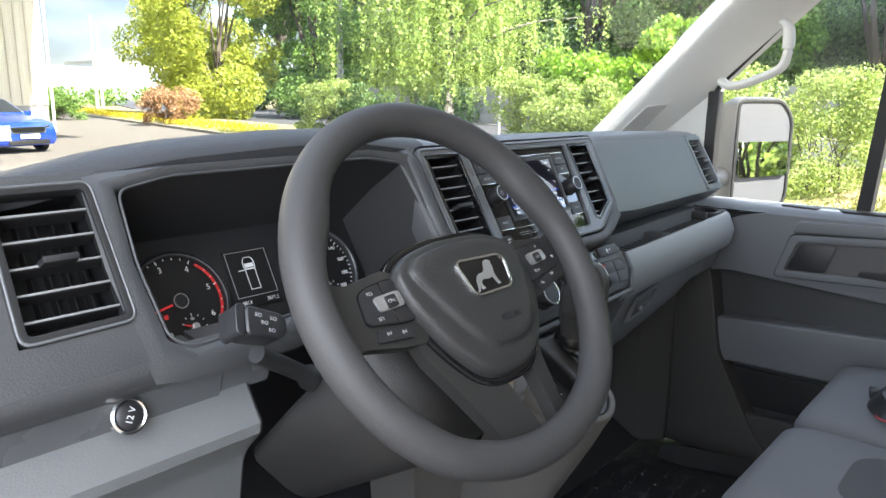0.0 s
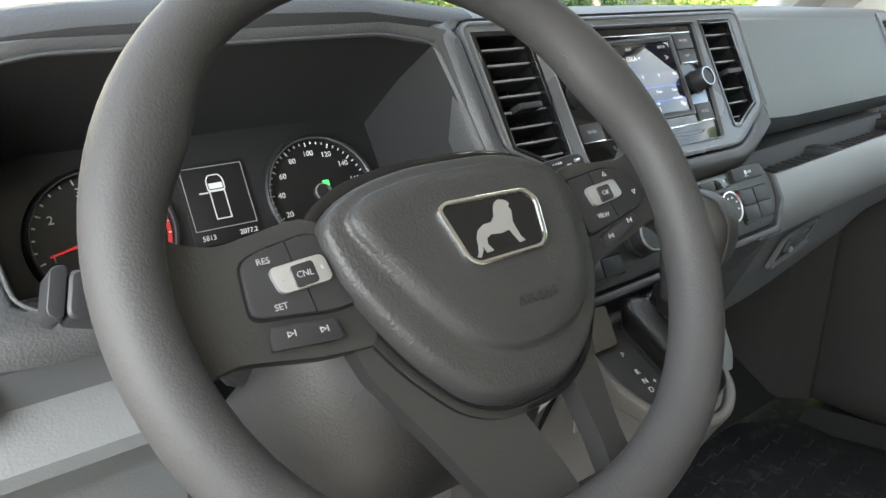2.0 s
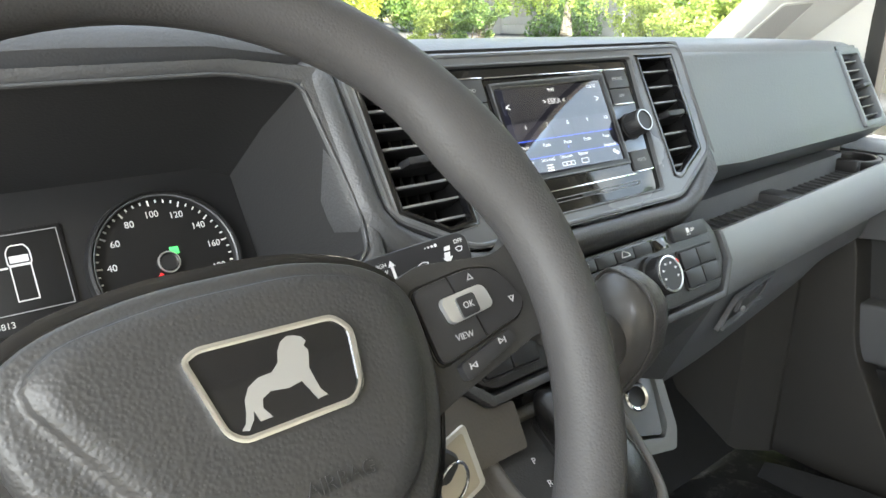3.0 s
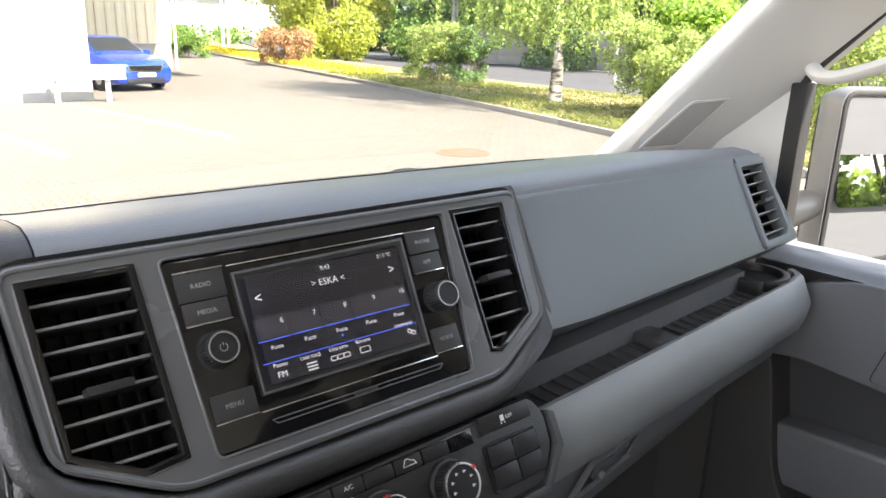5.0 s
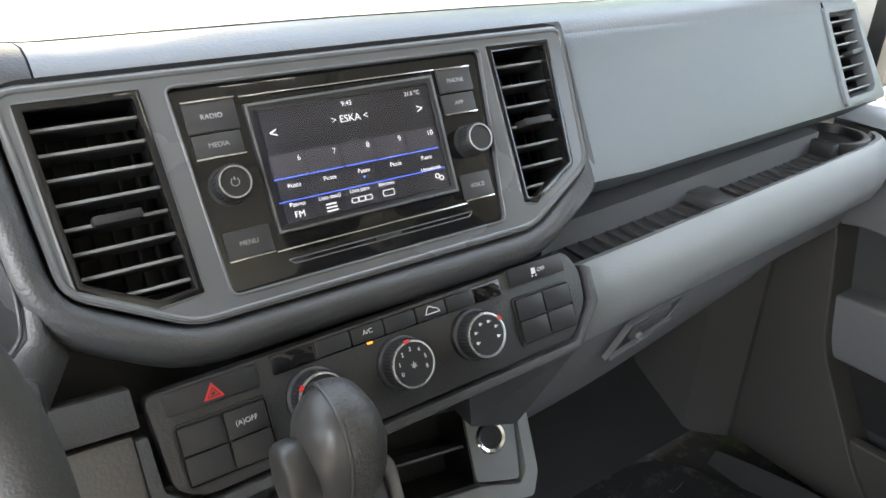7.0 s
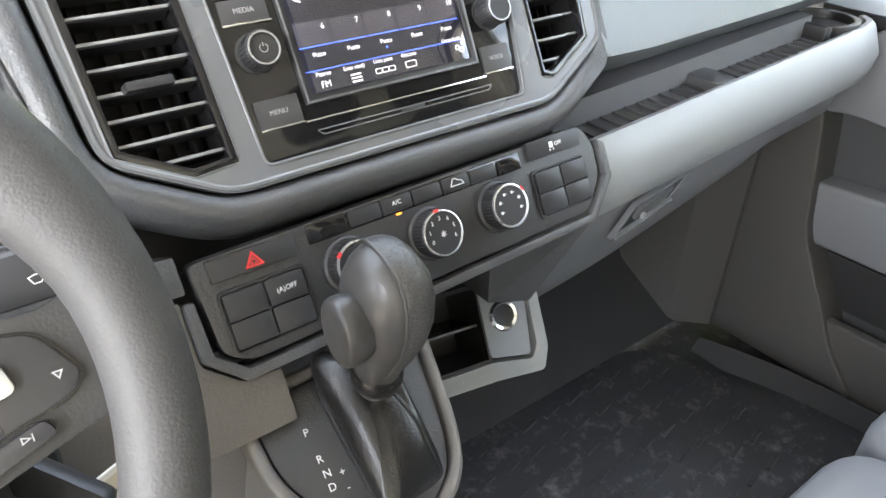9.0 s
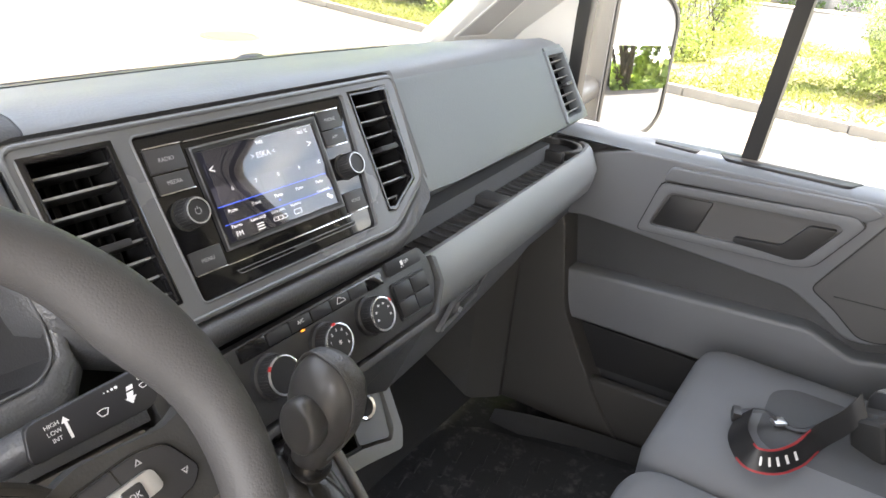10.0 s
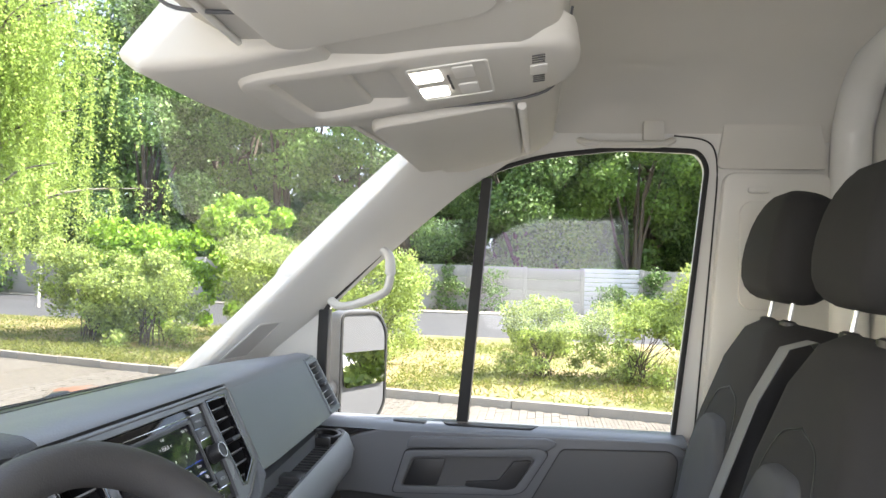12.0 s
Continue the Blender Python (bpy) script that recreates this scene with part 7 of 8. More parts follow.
def mat_brick(m, scale):
    """Block joints for the far paving."""
    nt = m.node_tree
    b = nt.nodes["Principled BSDF"]
    old = b.inputs["Base Color"].links[0].from_socket
    tc = nt.nodes.new("ShaderNodeTexCoord")
    br = nt.nodes.new("ShaderNodeTexBrick")
    br.inputs["Scale"].default_value = 1.0
    br.inputs["Brick Width"].default_value, br.inputs["Row Height"].default_value, br.inputs["Mortar Size"].default_value = 0.2, 0.1, 0.006
    br.inputs["Color1"].default_value, br.inputs["Color2"].default_value, br.inputs["Mortar"].default_value = (1, 1, 1, 1), (0.86, 0.86, 0.86, 1), (0.5, 0.48, 0.45, 1)
    mx = nt.nodes.new("ShaderNodeMix")
    mx.data_type, mx.blend_type = "RGBA", "MULTIPLY"
    mx.inputs[0].default_value = 1.0
    nt.links.new(tc.outputs["Object"], br.inputs["Vector"])
    nt.links.new(old, mx.inputs[6])
    nt.links.new(br.outputs[0], mx.inputs[7])
    nt.links.new(mx.outputs[2], b.inputs["Base Color"])


mat_brick(M_PAVE, 1)
setting("ground", box(-1500, 1500, -1500, 1500, -0.5, -0.06, 0), M_EARTH, "rough grass ground to the horizon", "ground", 0)
KERB = [(7.3, -40.0), (7.3, -6.0), (8.27, -2.1), (9.06, 2.0), (10.3, 7.0), (12.1, 13.3), (13.8, 20.3), (15.9, 30.1), (19.0, 45.0), (23.4, 65.0)]


def kerb_x(y):
    return float(np.interp(y, [k[1] for k in KERB], [k[0] for k in KERB]))


setting("pavement", slab([(-60, -40)] + KERB + [(23.4, 90), (-60, 90)], -0.4, 0.0, 0), M_PAVE, "beige concrete block paving", "pavement", 0)
verge = [(x + 0.12, y) for x, y in KERB] + [(31.0, 65.0), (24.6, 45.0), (21.5, 30.0), (19.3, 20.0), (18.2, 12.0), (17.9, 3.0), (18.3, -40.0)]
setting("verge", slab(verge, -0.3, 0.09, 0), M_EARTH, "grass verge behind the kerb", "grass verge", 0)
road = [(17.9, -40), (17.9, 3.0), (18.2, 12.0), (19.3, 20.0), (21.5, 30.0), (24.6, 45.0), (31.0, 65.0), (60, 140), (75, 140), (44, 65), (34.5, 45), (31, 30), (29.5, 18), (29.0, 5), (29.5, -40)]
setting("road", slab(road, -0.3, 0.03, 0), M_ASPH, "grey asphalt road beyond the verge", "road", 0)
setting("pavement", slab([(29.0, -40), (29.0, 5), (29.5, 18), (31, 30), (34.5, 45), (36, 45), (32.6, 30), (31.1, 18), (30.6, 5), (30.6, -40)], -0.3, 0.09, 0.01), M_KERB, "far concrete footway", "pavement", 0)


def instance_of(name, me, m, parent):
    ob = new(name, me)
    ob.parent = parent
    ob.matrix_parent_inverse = parent.matrix_basis.inverted() if parent.type == "EMPTY" else Matrix()
    ob.matrix_basis = m
    return ob


# kerb stones, one metre each
kerb = rootof("kerb", "worn concrete kerb stones along the verge", "kerb", at=(9, 0, 0))
tagged(kerb, kind="structure")
kme = mesh_of("kerb_stone", box(-0.06, 0.06, -0.495, 0.495, -0.2, 0.115, 0.012), M_KERB)
y = -12.0
rk = random.Random(3)
while y < 62:
    x0, x1 = kerb_x(y), kerb_x(y + 1.0)
    a = math.atan2(x1 - x0, 1.0)
    instance_of("kerb_stone", kme, pose((x0 + x1) / 2 + 0.06 + rk.uniform(-0.006, 0.006), y + 0.5, rk.uniform(-0.006, 0.006), 0, 0, -math.degrees(a) + rk.uniform(-0.3, 0.3)), kerb)
    y += math.cos(a)
# painted bay lines and manhole covers
for (xa, ya), (xb, yb) in (((3.71, 17.6), (4.62, 11.0)), ((1.0, 17.3), (1.95, 10.4)), ((-1.7, 17.0), (-0.75, 10.0))):
    d = Vector((xb - xa, yb - ya)).normalized() * 0.5
    s = Vector((-d.y, d.x)) * 0.13
    q = [(xa - s.x, ya - s.y), (xb - s.x, yb - s.y), (xb + s.x, yb + s.y), (xa + s.x, ya + s.y)]
    tagged(part("road_marking", slab(q, -0.02, 0.004, 0), M_LINE, None, "white painted parking bay line", 0), "", "road marking", "parking bay lines", "structure")
for n, (x, y) in enumerate(((6.92, 7.78), (8.25, 5.70))):
    mh = rootof("manhole_cover", "round rusty cast iron manhole cover in the paving", "manhole cover", "manhole covers", (x, y, 0))
    part("cover", lathe([(0.34, -0.02), (0.34, 0.006), (0.32, 0.010), (0.0, 0.010)], 40, Matrix.Translation((x, y, 0))), M_RUST, mh)
    part("ring", lathe([(0.42, -0.02), (0.42, 0.005), (0.36, 0.007), (0.345, -0.01)], 40, Matrix.Translation((x, y, 0))), M_RUST, mh)

# ---- leaves ----
def leaf_mat(name, color, spread=0.35, trans=0.35):
    m = mat(name, color, 0.55, vary=0)
    nt = m.node_tree
    b = nt.nodes["Principled BSDF"]
    geo = nt.nodes.new("ShaderNodeNewGeometry")
    ramp = nt.nodes.new("ShaderNodeMix")
    ramp.data_type = "RGBA"
    ramp.inputs[6].default_value = tuple(c * (1 - spread) for c in color) + (1,)
    ramp.inputs[7].default_value = (min(1, color[0] * (1 + spread * 1.2)), min(1, color[1] * (1 + spread)), color[2] * (1 + spread * 0.4), 1)
    nt.links.new(geo.outputs["Random Per Island"], ramp.inputs[0])
    nt.links.new(ramp.outputs[2], b.inputs["Base Color"])
    tr = nt.nodes.new("ShaderNodeBsdfTranslucent")
    nt.links.new(ramp.outputs[2], tr.inputs[0])
    mx = nt.nodes.new("ShaderNodeMixShader")
    mx.inputs[0].default_value = trans
    nt.links.new(b.outputs[0], mx.inputs[1])
    nt.links.new(tr.outputs[0], mx.inputs[2])
    nt.links.new(mx.outputs[0], nt.nodes["Material Output"].inputs[0])
    return m


L_BIRCH = leaf_mat("birch_leaf", (0.31, 0.43, 0.12), 0.4, 0.4)
L_LIME = leaf_mat("bright_leaf", (0.28, 0.46, 0.06))
L_PALE = leaf_mat("variegated_leaf", (0.30, 0.395, 0.125), 0.45)
L_DARK = leaf_mat("dark_leaf", (0.125, 0.22, 0.075), 0.5, 0.3)
L_YELL = leaf_mat("yellow_leaf", (0.36, 0.42, 0.07), 0.35, 0.45)
L_MIDG = leaf_mat("green_leaf", (0.16, 0.28, 0.07), 0.4)
L_GRASS = leaf_mat("grass_blade", (0.175, 0.205, 0.055), 0.35, 0.45)
L_FLOWER = leaf_mat("yellow_flower", (0.60, 0.50, 0.03), 0.2)
M_BARK = mat("brown_bark", (0.10, 0.08, 0.06), 0.95, grain=60, bump=0.9, vary=0.3, big=8)


def birch_bark():
    m = mat("birch_bark", (0.30, 0.27, 0.23), 0.85, grain=40, bump=0.5, vary=0.1, big=6)
    nt = m.node_tree
    b = nt.nodes["Principled BSDF"]
    old = b.inputs["Base Color"].links[0].from_socket
    tc, mp, nz = nt.nodes.new("ShaderNodeTexCoord"), nt.nodes.new("ShaderNodeMapping"), nt.nodes.new("ShaderNodeTexNoise")
    mp.inputs["Scale"].default_value = (2, 2, 7)
    nz.inputs["Scale"].default_value, nz.inputs["Detail"].default_value = 1.6, 5
    cr = nt.nodes.new("ShaderNodeMapRange")
    cr.inputs[1].default_value, cr.inputs[2].default_value = 0.50, 0.58
    mx = nt.nodes.new("ShaderNodeMix")
    mx.data_type = "RGBA"
    mx.inputs[7].default_value = (0.05, 0.045, 0.04, 1)
    nt.links.new(tc.outputs["Object"], mp.inputs[0])
    nt.links.new(mp.outputs[0], nz.inputs["Vector"])
    nt.links.new(nz.outputs[0], cr.inputs[0])
    nt.links.new(cr.outputs[0], mx.inputs[0])
    nt.links.new(old, mx.inputs[6])
    nt.links.new(mx.outputs[2], b.inputs["Base Color"])
    return m


M_BIRCH = birch_bark()


def leaves(name, centres, size, material, parent, rng, droop=0.0, slim=0.6):
    """One mesh of small folded leaves, one at each centre."""
    n = len(centres)
    C = np.asarray(centres, float)
    a = rng.normal(size=(n, 3))
    a[:, 2] -= droop
    a /= np.linalg.norm(a, axis=1)[:, None]
    b = np.cross(a, rng.normal(size=(n, 3)))
    b /= np.linalg.norm(b, axis=1)[:, None] + 1e-9
    s = size * rng.uniform(0.6, 1.35, n)[:, None]
    V = np.stack([C - a * s * 0.5, C + b * s * slim * 0.5, C + a * s * 0.5, C - b * s * slim * 0.5], 1).reshape(-1, 3)
    me = bpy.data.meshes.new(name)
    me.vertices.add(4 * n)
    me.vertices.foreach_set("co", V.ravel())
    me.loops.add(4 * n)
    me.loops.foreach_set("vertex_index", np.arange(4 * n))
    me.polygons.add(n)
    me.polygons.foreach_set("loop_start", np.arange(0, 4 * n, 4))
    me.polygons.foreach_set("loop_total", np.full(n, 4))
    me.update(calc_edges=True)
    me.materials.append(material)
    ob = new(name, me)
    if parent is not None:
        ob.parent = parent
        ob.matrix_parent_inverse = parent.matrix_basis.inverted()
    return ob


def clumps(rng, blobs, n, shell=0.45):
    """Points gathered in the outer part of many small balls."""
    w = np.array([b[3] ** 2 for b in blobs])
    pick = rng.choice(len(blobs), n, p=w / w.sum())
    B = np.array(blobs)[pick]
    d = rng.normal(size=(n, 3))
    d /= np.linalg.norm(d, axis=1)[:, None]
    r = (1 - shell * rng.random(n) ** 1.3) * B[:, 3]
    return B[:, :3] + d * r[:, None] * np.array([1, 1, 0.8])


def limbs(base, tips, r0, rng, bends=4):
    """A tapered trunk that forks towards the tips."""
    out = []
    for t in tips:
        b, e = Vector(base), Vector(t)
        pts = [b.lerp(e, k / bends) + Vector(rng.normal(size=3)) * 0.03 * (e - b).length * (0 < k < bends) for k in range(bends + 1)]
        for k, p in enumerate(pts):
            f = k / bends
            p.x, p.y = lerp(b.x, p.x, f ** 0.7), lerp(b.y, p.y, f ** 0.7)
        out.append(tube(pts, [r0 * (1 - 0.85 * k / bends) for k in range(bends + 1)], 7))
    return joined(*out)


def tree(name, x, y, h, spread, material, seed, label, n=5000, leaf=0.22, low=0.25, bark=M_BARK, group="", z0=0.09):
    rng = np.random.default_rng(seed)
    t = rootof(name, label, "tree", group, (x, y, z0))
    tips = [(x + rng.uniform(-0.6, 0.6) * spread, y + rng.uniform(-0.6, 0.6) * spread, z0 + h * rng.uniform(0.55, 0.92)) for _ in range(7)]
    part("trunk", limbs((x, y, z0 - 0.05), tips + [(x, y, z0 + h * 0.9)], 0.013 * h, rng), bark, t)
    blobs = []
    for _ in range(34):
        f = rng.uniform(low, 1.0)
        rr = spread * math.sin(math.pi * min(0.97, max(0.12, (f - low) / (1 - low) * 0.85 + 0.12))) ** 0.7
        a = rng.uniform(0, 2 * math.pi)
        q = rng.uniform(0.3, 1.0) * rr
        blobs.append((x + q * math.cos(a), y + q * math.sin(a), z0 + h * f, spread * rng.uniform(0.20, 0.40)))
    leaves("crown", clumps(rng, blobs, n), leaf, material, t, rng)
    return t


def bush(x, y, h, spread, material, seed, label, n=2600, leaf=0.055, z0=0.09, stems=9):
    rng = np.random.default_rng(seed)
    t = rootof("bush", label, "bush", "bushes on the verge", (x, y, z0))
    tips = [(x + rng.uniform(-0.75, 0.75) * spread, y + rng.uniform(-0.75, 0.75) * spread, z0 + h * rng.uniform(0.5, 0.95)) for _ in range(stems)]
    part("stem_clump", joined(*[limbs((x + rng.uniform(-0.22, 0.22) * spread, y + rng.uniform(-0.22, 0.22) * spread, z0 - 0.03), [tp], 0.013, rng) for tp in tips for _ in (0, 1)]), M_BARK, t)
    blobs = [(*tp, spread * rng.uniform(0.22, 0.42)) for tp in tips]
    for _ in range(26):
        a, f = rng.uniform(0, 2 * math.pi), rng.uniform(0.07, 1.0)
        q = spread * rng.uniform(0.3, 1.0) * math.sqrt(max(0.05, 1 - (f - 0.45) ** 2 * 2.2))
        blobs.append((x + q * math.cos(a), y + q * math.sin(a), z0 + h * f, spread * rng.uniform(0.18, 0.34)))
    leaves("foliage", clumps(rng, blobs, int(n * 3.2), 0.8), leaf * 0.95, material, t, rng)
    return t


# weeping birch on the verge
rng = np.random.default_rng(11)
bx, by = 13.9, 12.3
birch = rootof("birch_tree", "weeping birch with white bark and hanging yellow-green foliage", "tree", at=(bx, by, 0.09))
part("trunk", tube([(bx, by, 0.0), (bx + 0.05, by, 1.0), (bx + 0.1, by + 0.05, 3), (bx, by, 6), (bx + 0.1, by, 9)], [0.19, 0.155, 0.13, 0.09, 0.03], 12), M_BIRCH, birch)
arms, strands = [], []
for k in range(160):
    z = rng.uniform(2.4, 9.5)
    a = rng.uniform(0, 2 * math.pi)
    reach = rng.uniform(0.8, 4.2) * (1 - 0.35 * (z - 2.6) / 7)
    tip = Vector((bx + reach * math.cos(a), by + reach * math.sin(a), z + rng.uniform(0.2, 0.9)))
    root = Vector((bx, by, z - rng.uniform(0.2, 0.8)))
    mid = root.lerp(tip, 0.5) + Vector((0, 0, 0.35))
    if k % 2 == 0:
        arms.append(tube(smooth_path([root, mid, tip], 4), [0.045 - 0.0045 * i for i in range(9)], 6))
    for s in range(9):
        f = rng.uniform(0.35, 1.08)
        st = root.lerp(tip, f) + Vector((0, 0, 0.3 * f)) + Vector(rng.normal(size=3) * 0.22)
        ln = min(rng.uniform(0.9, 3.0), st.z - rng.uniform(1.3, 2.0))
        if ln < 0.3:
            continue
        sway = rng.normal(size=2) * 0.10
        m = int(ln * 46)
        f2 = rng.random(m)
        strands.append(np.stack([st.x + sway[0] * f2 + rng.normal(size=m) * 0.045, st.y + sway[1] * f2 + rng.normal(size=m) * 0.045, st.z - ln * f2], 1))
part("branchwork", joined(*arms), M_BIRCH, birch)
leaves("foliage", np.concatenate(strands), 0.075, L_BIRCH, birch, rng, droop=0.9, slim=0.62)

bush(13.4, 9.1, 1.9, 1.25, L_PALE, 21, "loose pale green bush on the grass verge", 5200, 0.07)
bush(12.9, 7.4, 1.8, 1.2, L_PALE, 22, "loose pale green bush on the grass verge", 5200, 0.07)
bush(14.6, 8.6, 2.6, 1.3, L_LIME, 23, "bright yellow-green bush on the grass verge", 4200, 0.12)
bush(14.9, 6.3, 3.3, 0.95, L_LIME, 24, "tall bright green shrub on the grass verge", 4200, 0.13)
bush(12.9, 4.5, 2.1, 1.5, L_PALE, 25, "rounded variegated bush on the grass verge", 6500, 0.065)
bush(12.1, 2.5, 1.9, 1.2, L_PALE, 26, "rounded variegated bush on the grass verge", 5200, 0.06)
bush(10.9, -0.55, 1.25, 0.72, L_PALE, 27, "sparse variegated bush with bare stems", 3800, 0.055)
bush(10.9, -2.05, 1.25, 0.85, L_PALE, 28, "sparse variegated bush with bare stems", 4600, 0.055)
bush(11.3, -3.6, 1.8, 1.0, L_PALE, 29, "variegated bush on the grass verge", 3600, 0.06)
bush(16.3, 20.2, 1.9, 1.2, L_PALE, 30, "pale flowering bush on the grass verge", 3800, 0.09)
bush(17.0, 19.0, 1.8, 0.9, L_DARK, 31, "dark green bush on the grass verge", 2600, 0.10)
bush(17.5, 34.0, 1.7, 1.3, leaf_mat("reddish_leaf", (0.36, 0.22, 0.12), 0.3), 32, "reddish bush at the far end of the verge", 2600, 0.12)
bush(16.2, 44.0, 1.6, 1.4, L_MIDG, 33, "green bush beside the building", 2400, 0.13)

# trees behind the road
far = [(27, 48, 12, 5.0, L_YELL), (24.5, 41, 11, 4.6, L_YELL), (30, 38, 13, 4.5, L_MIDG), (32, 28, 14, 4.6, L_DARK), (34, 20, 15, 4.6, L_DARK), (35, 13, 14, 4.2, L_MIDG), (36, 6.5, 15, 4.6, L_DARK), (36.5, 0.5, 13, 4.0, L_DARK), (36, -5, 12, 4.0, L_MIDG), (37, -10.5, 14, 4.4, L_DARK), (37, -16.5, 11, 4.2, L_MIDG), (36, -22, 8.5, 3.6, L_DARK)]
for k, (x, y, h, s, m) in enumerate(far):
    tree("tree", x, y, h, s, m, 100 + k, "leafy tree beyond the road" if m is not L_YELL else "sunlit yellow-green tree beyond the road", 40000, 0.21, 0.0, group="trees beyond the road")
for k in range(12):
    tree("tree", 44 + 3 * math.sin(k * 2.1), -14 + 6.5 * k, 17 + 2 * math.sin(k * 1.7), 5.2, L_DARK, 140 + k, "tall dark tree of the wood behind", 9000, 0.5, 0.0, group="wood behind the wall")
for k in range(12):
    tree("tree", 52 + 2 * math.sin(k * 1.3), -17 + 6.5 * k, 19 + 2 * math.sin(k * 2.9), 5.4, L_DARK, 240 + k, "tall dark tree of the wood behind", 7000, 0.55, 0.0, group="wood behind the wall")
tree("tree", 17.5, 62, 8, 3.0, L_MIDG, 160, "green tree beside the building", 5000, 0.22, 0.1)
for k in range(9):
    tree("tree", -5 + 3.4 * k, -27 - 3 * math.sin(k * 1.9), 7 + 1.2 * math.sin(k * 2.7), 3.2, L_PALE if k % 2 else L_BIRCH, 170 + k, "leafy tree behind the van", 9000, 0.34, 0.0, group="trees behind the van")

# concrete panel wall across the road with climbing plants
wallx = 31.2
conc = rootof("panel_wall", "weathered pale concrete panel wall across the road", "concrete wall", at=(wallx, 0, 0))
tagged(conc, kind="structure")
M_CONC = mat("weathered_concrete", (0.29, 0.28, 0.26), 0.9, grain=25, bump=0.4, vary=0.22, big=0.9, per_object=0.10)
M_METAL = mat("white_sheet_metal", (0.52, 0.53, 0.55), 0.45, 0.1, vary=0.06, per_object=0.04)
pme = mesh_of("wall_panel", joined(*[box(-0.04, 0.04, -1.19, 1.19, 0.50 * k + 0.006, 0.50 * k + 0.494, 0.012) for k in range(4)]), M_CONC)
pome = mesh_of("wall_post", box(-0.08, 0.08, -0.09, 0.09, 0, 2.05, 0.015), M_CONC)
sme = mesh_of("wall_panel", joined(*[box(-0.02, 0.02, -1.19, 1.19, 0.20 * k + 0.01, 0.20 * k + 0.19, 0.01) for k in range(10)]), M_METAL)
for k in range(26):
    y = -26 + 2.5 * k
    instance_of("wall_panel", sme if k == 9 else pme, pose(wallx, y, 0.08 + 0.03 * math.sin(k * 2.3)), conc)
    instance_of("wall_post", pome, pose(wallx, y + 1.25, 0.06), conc)
for k, (y, w, h) in enumerate(((3.6, 0.7, 2.0), (1.6, 0.8, 1.7), (-3.6, 1.0, 1.2), (-5.2, 0.7, 2.0), (6.3, 0.9, 2.0), (9.5, 1.2, 2.2), (13.5, 1.5, 2.2), (-8.0, 1.3, 2.1))):
    rng = np.random.default_rng(200 + k)
    iv = rootof("climbing_plant", "dark green climbing plant on the concrete wall", "climbing plant", "climbing plants", (wallx - 0.2, y, 0.1))
    leaves("foliage", clumps(rng, [(wallx - 0.15 + rng.normal() * 0.12, y + rng.normal() * w * 0.6 * (1 - 0.5 * f), 0.1 + h * f, 0.32) for f in rng.random(22)], 1700), 0.13, L_DARK, iv, rng)

# grass and weeds on the verge
rng = np.random.default_rng(77)
pts = []
while len(pts) < 75000:
    y = rng.uniform(-7, 26)
    x = kerb_x(y) + 0.15 + rng.random() ** 1.4 * 7.5
    bare = math.sin(1.3 * x + 0.7 * y) + math.sin(0.9 * y - 1.7 * x + 1.0) + 0.7 * math.sin(2.3 * y + 0.6 * x)
    if x < 17.8 and (bare > -0.2 or rng.random() < 0.30):
        pts.append((x, y, 0.09 + rng.random() * 0.10))
gr = leaves("grass", pts, 0.10, L_GRASS, None, rng, droop=0.0, slim=0.16)
tagged(gr, "uneven sunlit grass on the verge", "grass", "", "stuff")
fl = leaves("flower_strip", [(kerb_x(y) + rng.uniform(0.3, 2.4), y, 0.16 + rng.random() * 0.2) for y in rng.uniform(24, 62, 5000)], 0.13, L_FLOWER, None, rng)
tagged(fl, "yellow flowers along the far verge", "flowers", "", "stuff")

# ---- building ----
M_CLAD = mat("cream_sheet_cladding", (0.86, 0.78, 0.60), 0.5, vary=0.05, per_object=0.03)
M_PLINTH = mat("white_rendered_wall", (0.38, 0.37, 0.35), 0.85, grain=40, bump=0.3, vary=0.08, big=0.8)
hall = rootof("industrial_hall", "cream sheet-clad industrial hall on a white plinth", "building", at=(0, 25, 0))
part("plinth", box(-30, 4.4, 18.4, 60, -0.1, 1.86, 0.02), M_PLINTH, hall)
part("plinth", box(4.4, 11.1, 32.0, 60, -0.1, 1.30, 0.02), M_PLINTH, hall)
part("wall", joined(box(-30, 4.42, 18.46, 59.9, 1.85, 9.0, 0), box(4.42, 11.12, 31.96, 59.9, 1.05, 9.0, 0)), M_CLAD, hall)
cme = mesh_of("cladding_rib", box(-0.10, 0.10, -0.025, 0.025, 0, 7.1, 0.018), M_CLAD)
for k in range(86):
    instance_of("cladding_rib", cme, pose(4.3 - 0.40 * k, 18.43, 1.90), hall)
cme2 = mesh_of("cladding_rib", box(-0.10, 0.10, -0.025, 0.025, 0, 7.9, 0.018), M_CLAD)
for k in range(17):
    instance_of("cladding_rib", cme2, pose(11.0 - 0.40 * k, 31.93, 1.1), hall)
part("roof", box(-30.2, 11.4, 18.2, 60, 9.0, 9.25, 0.02), M_STEEL, hall)
part("drainpipe", tube([(11.25, 31.9, 0), (11.25, 31.9, 9)], 0.06, 10), M_STEEL, hall)
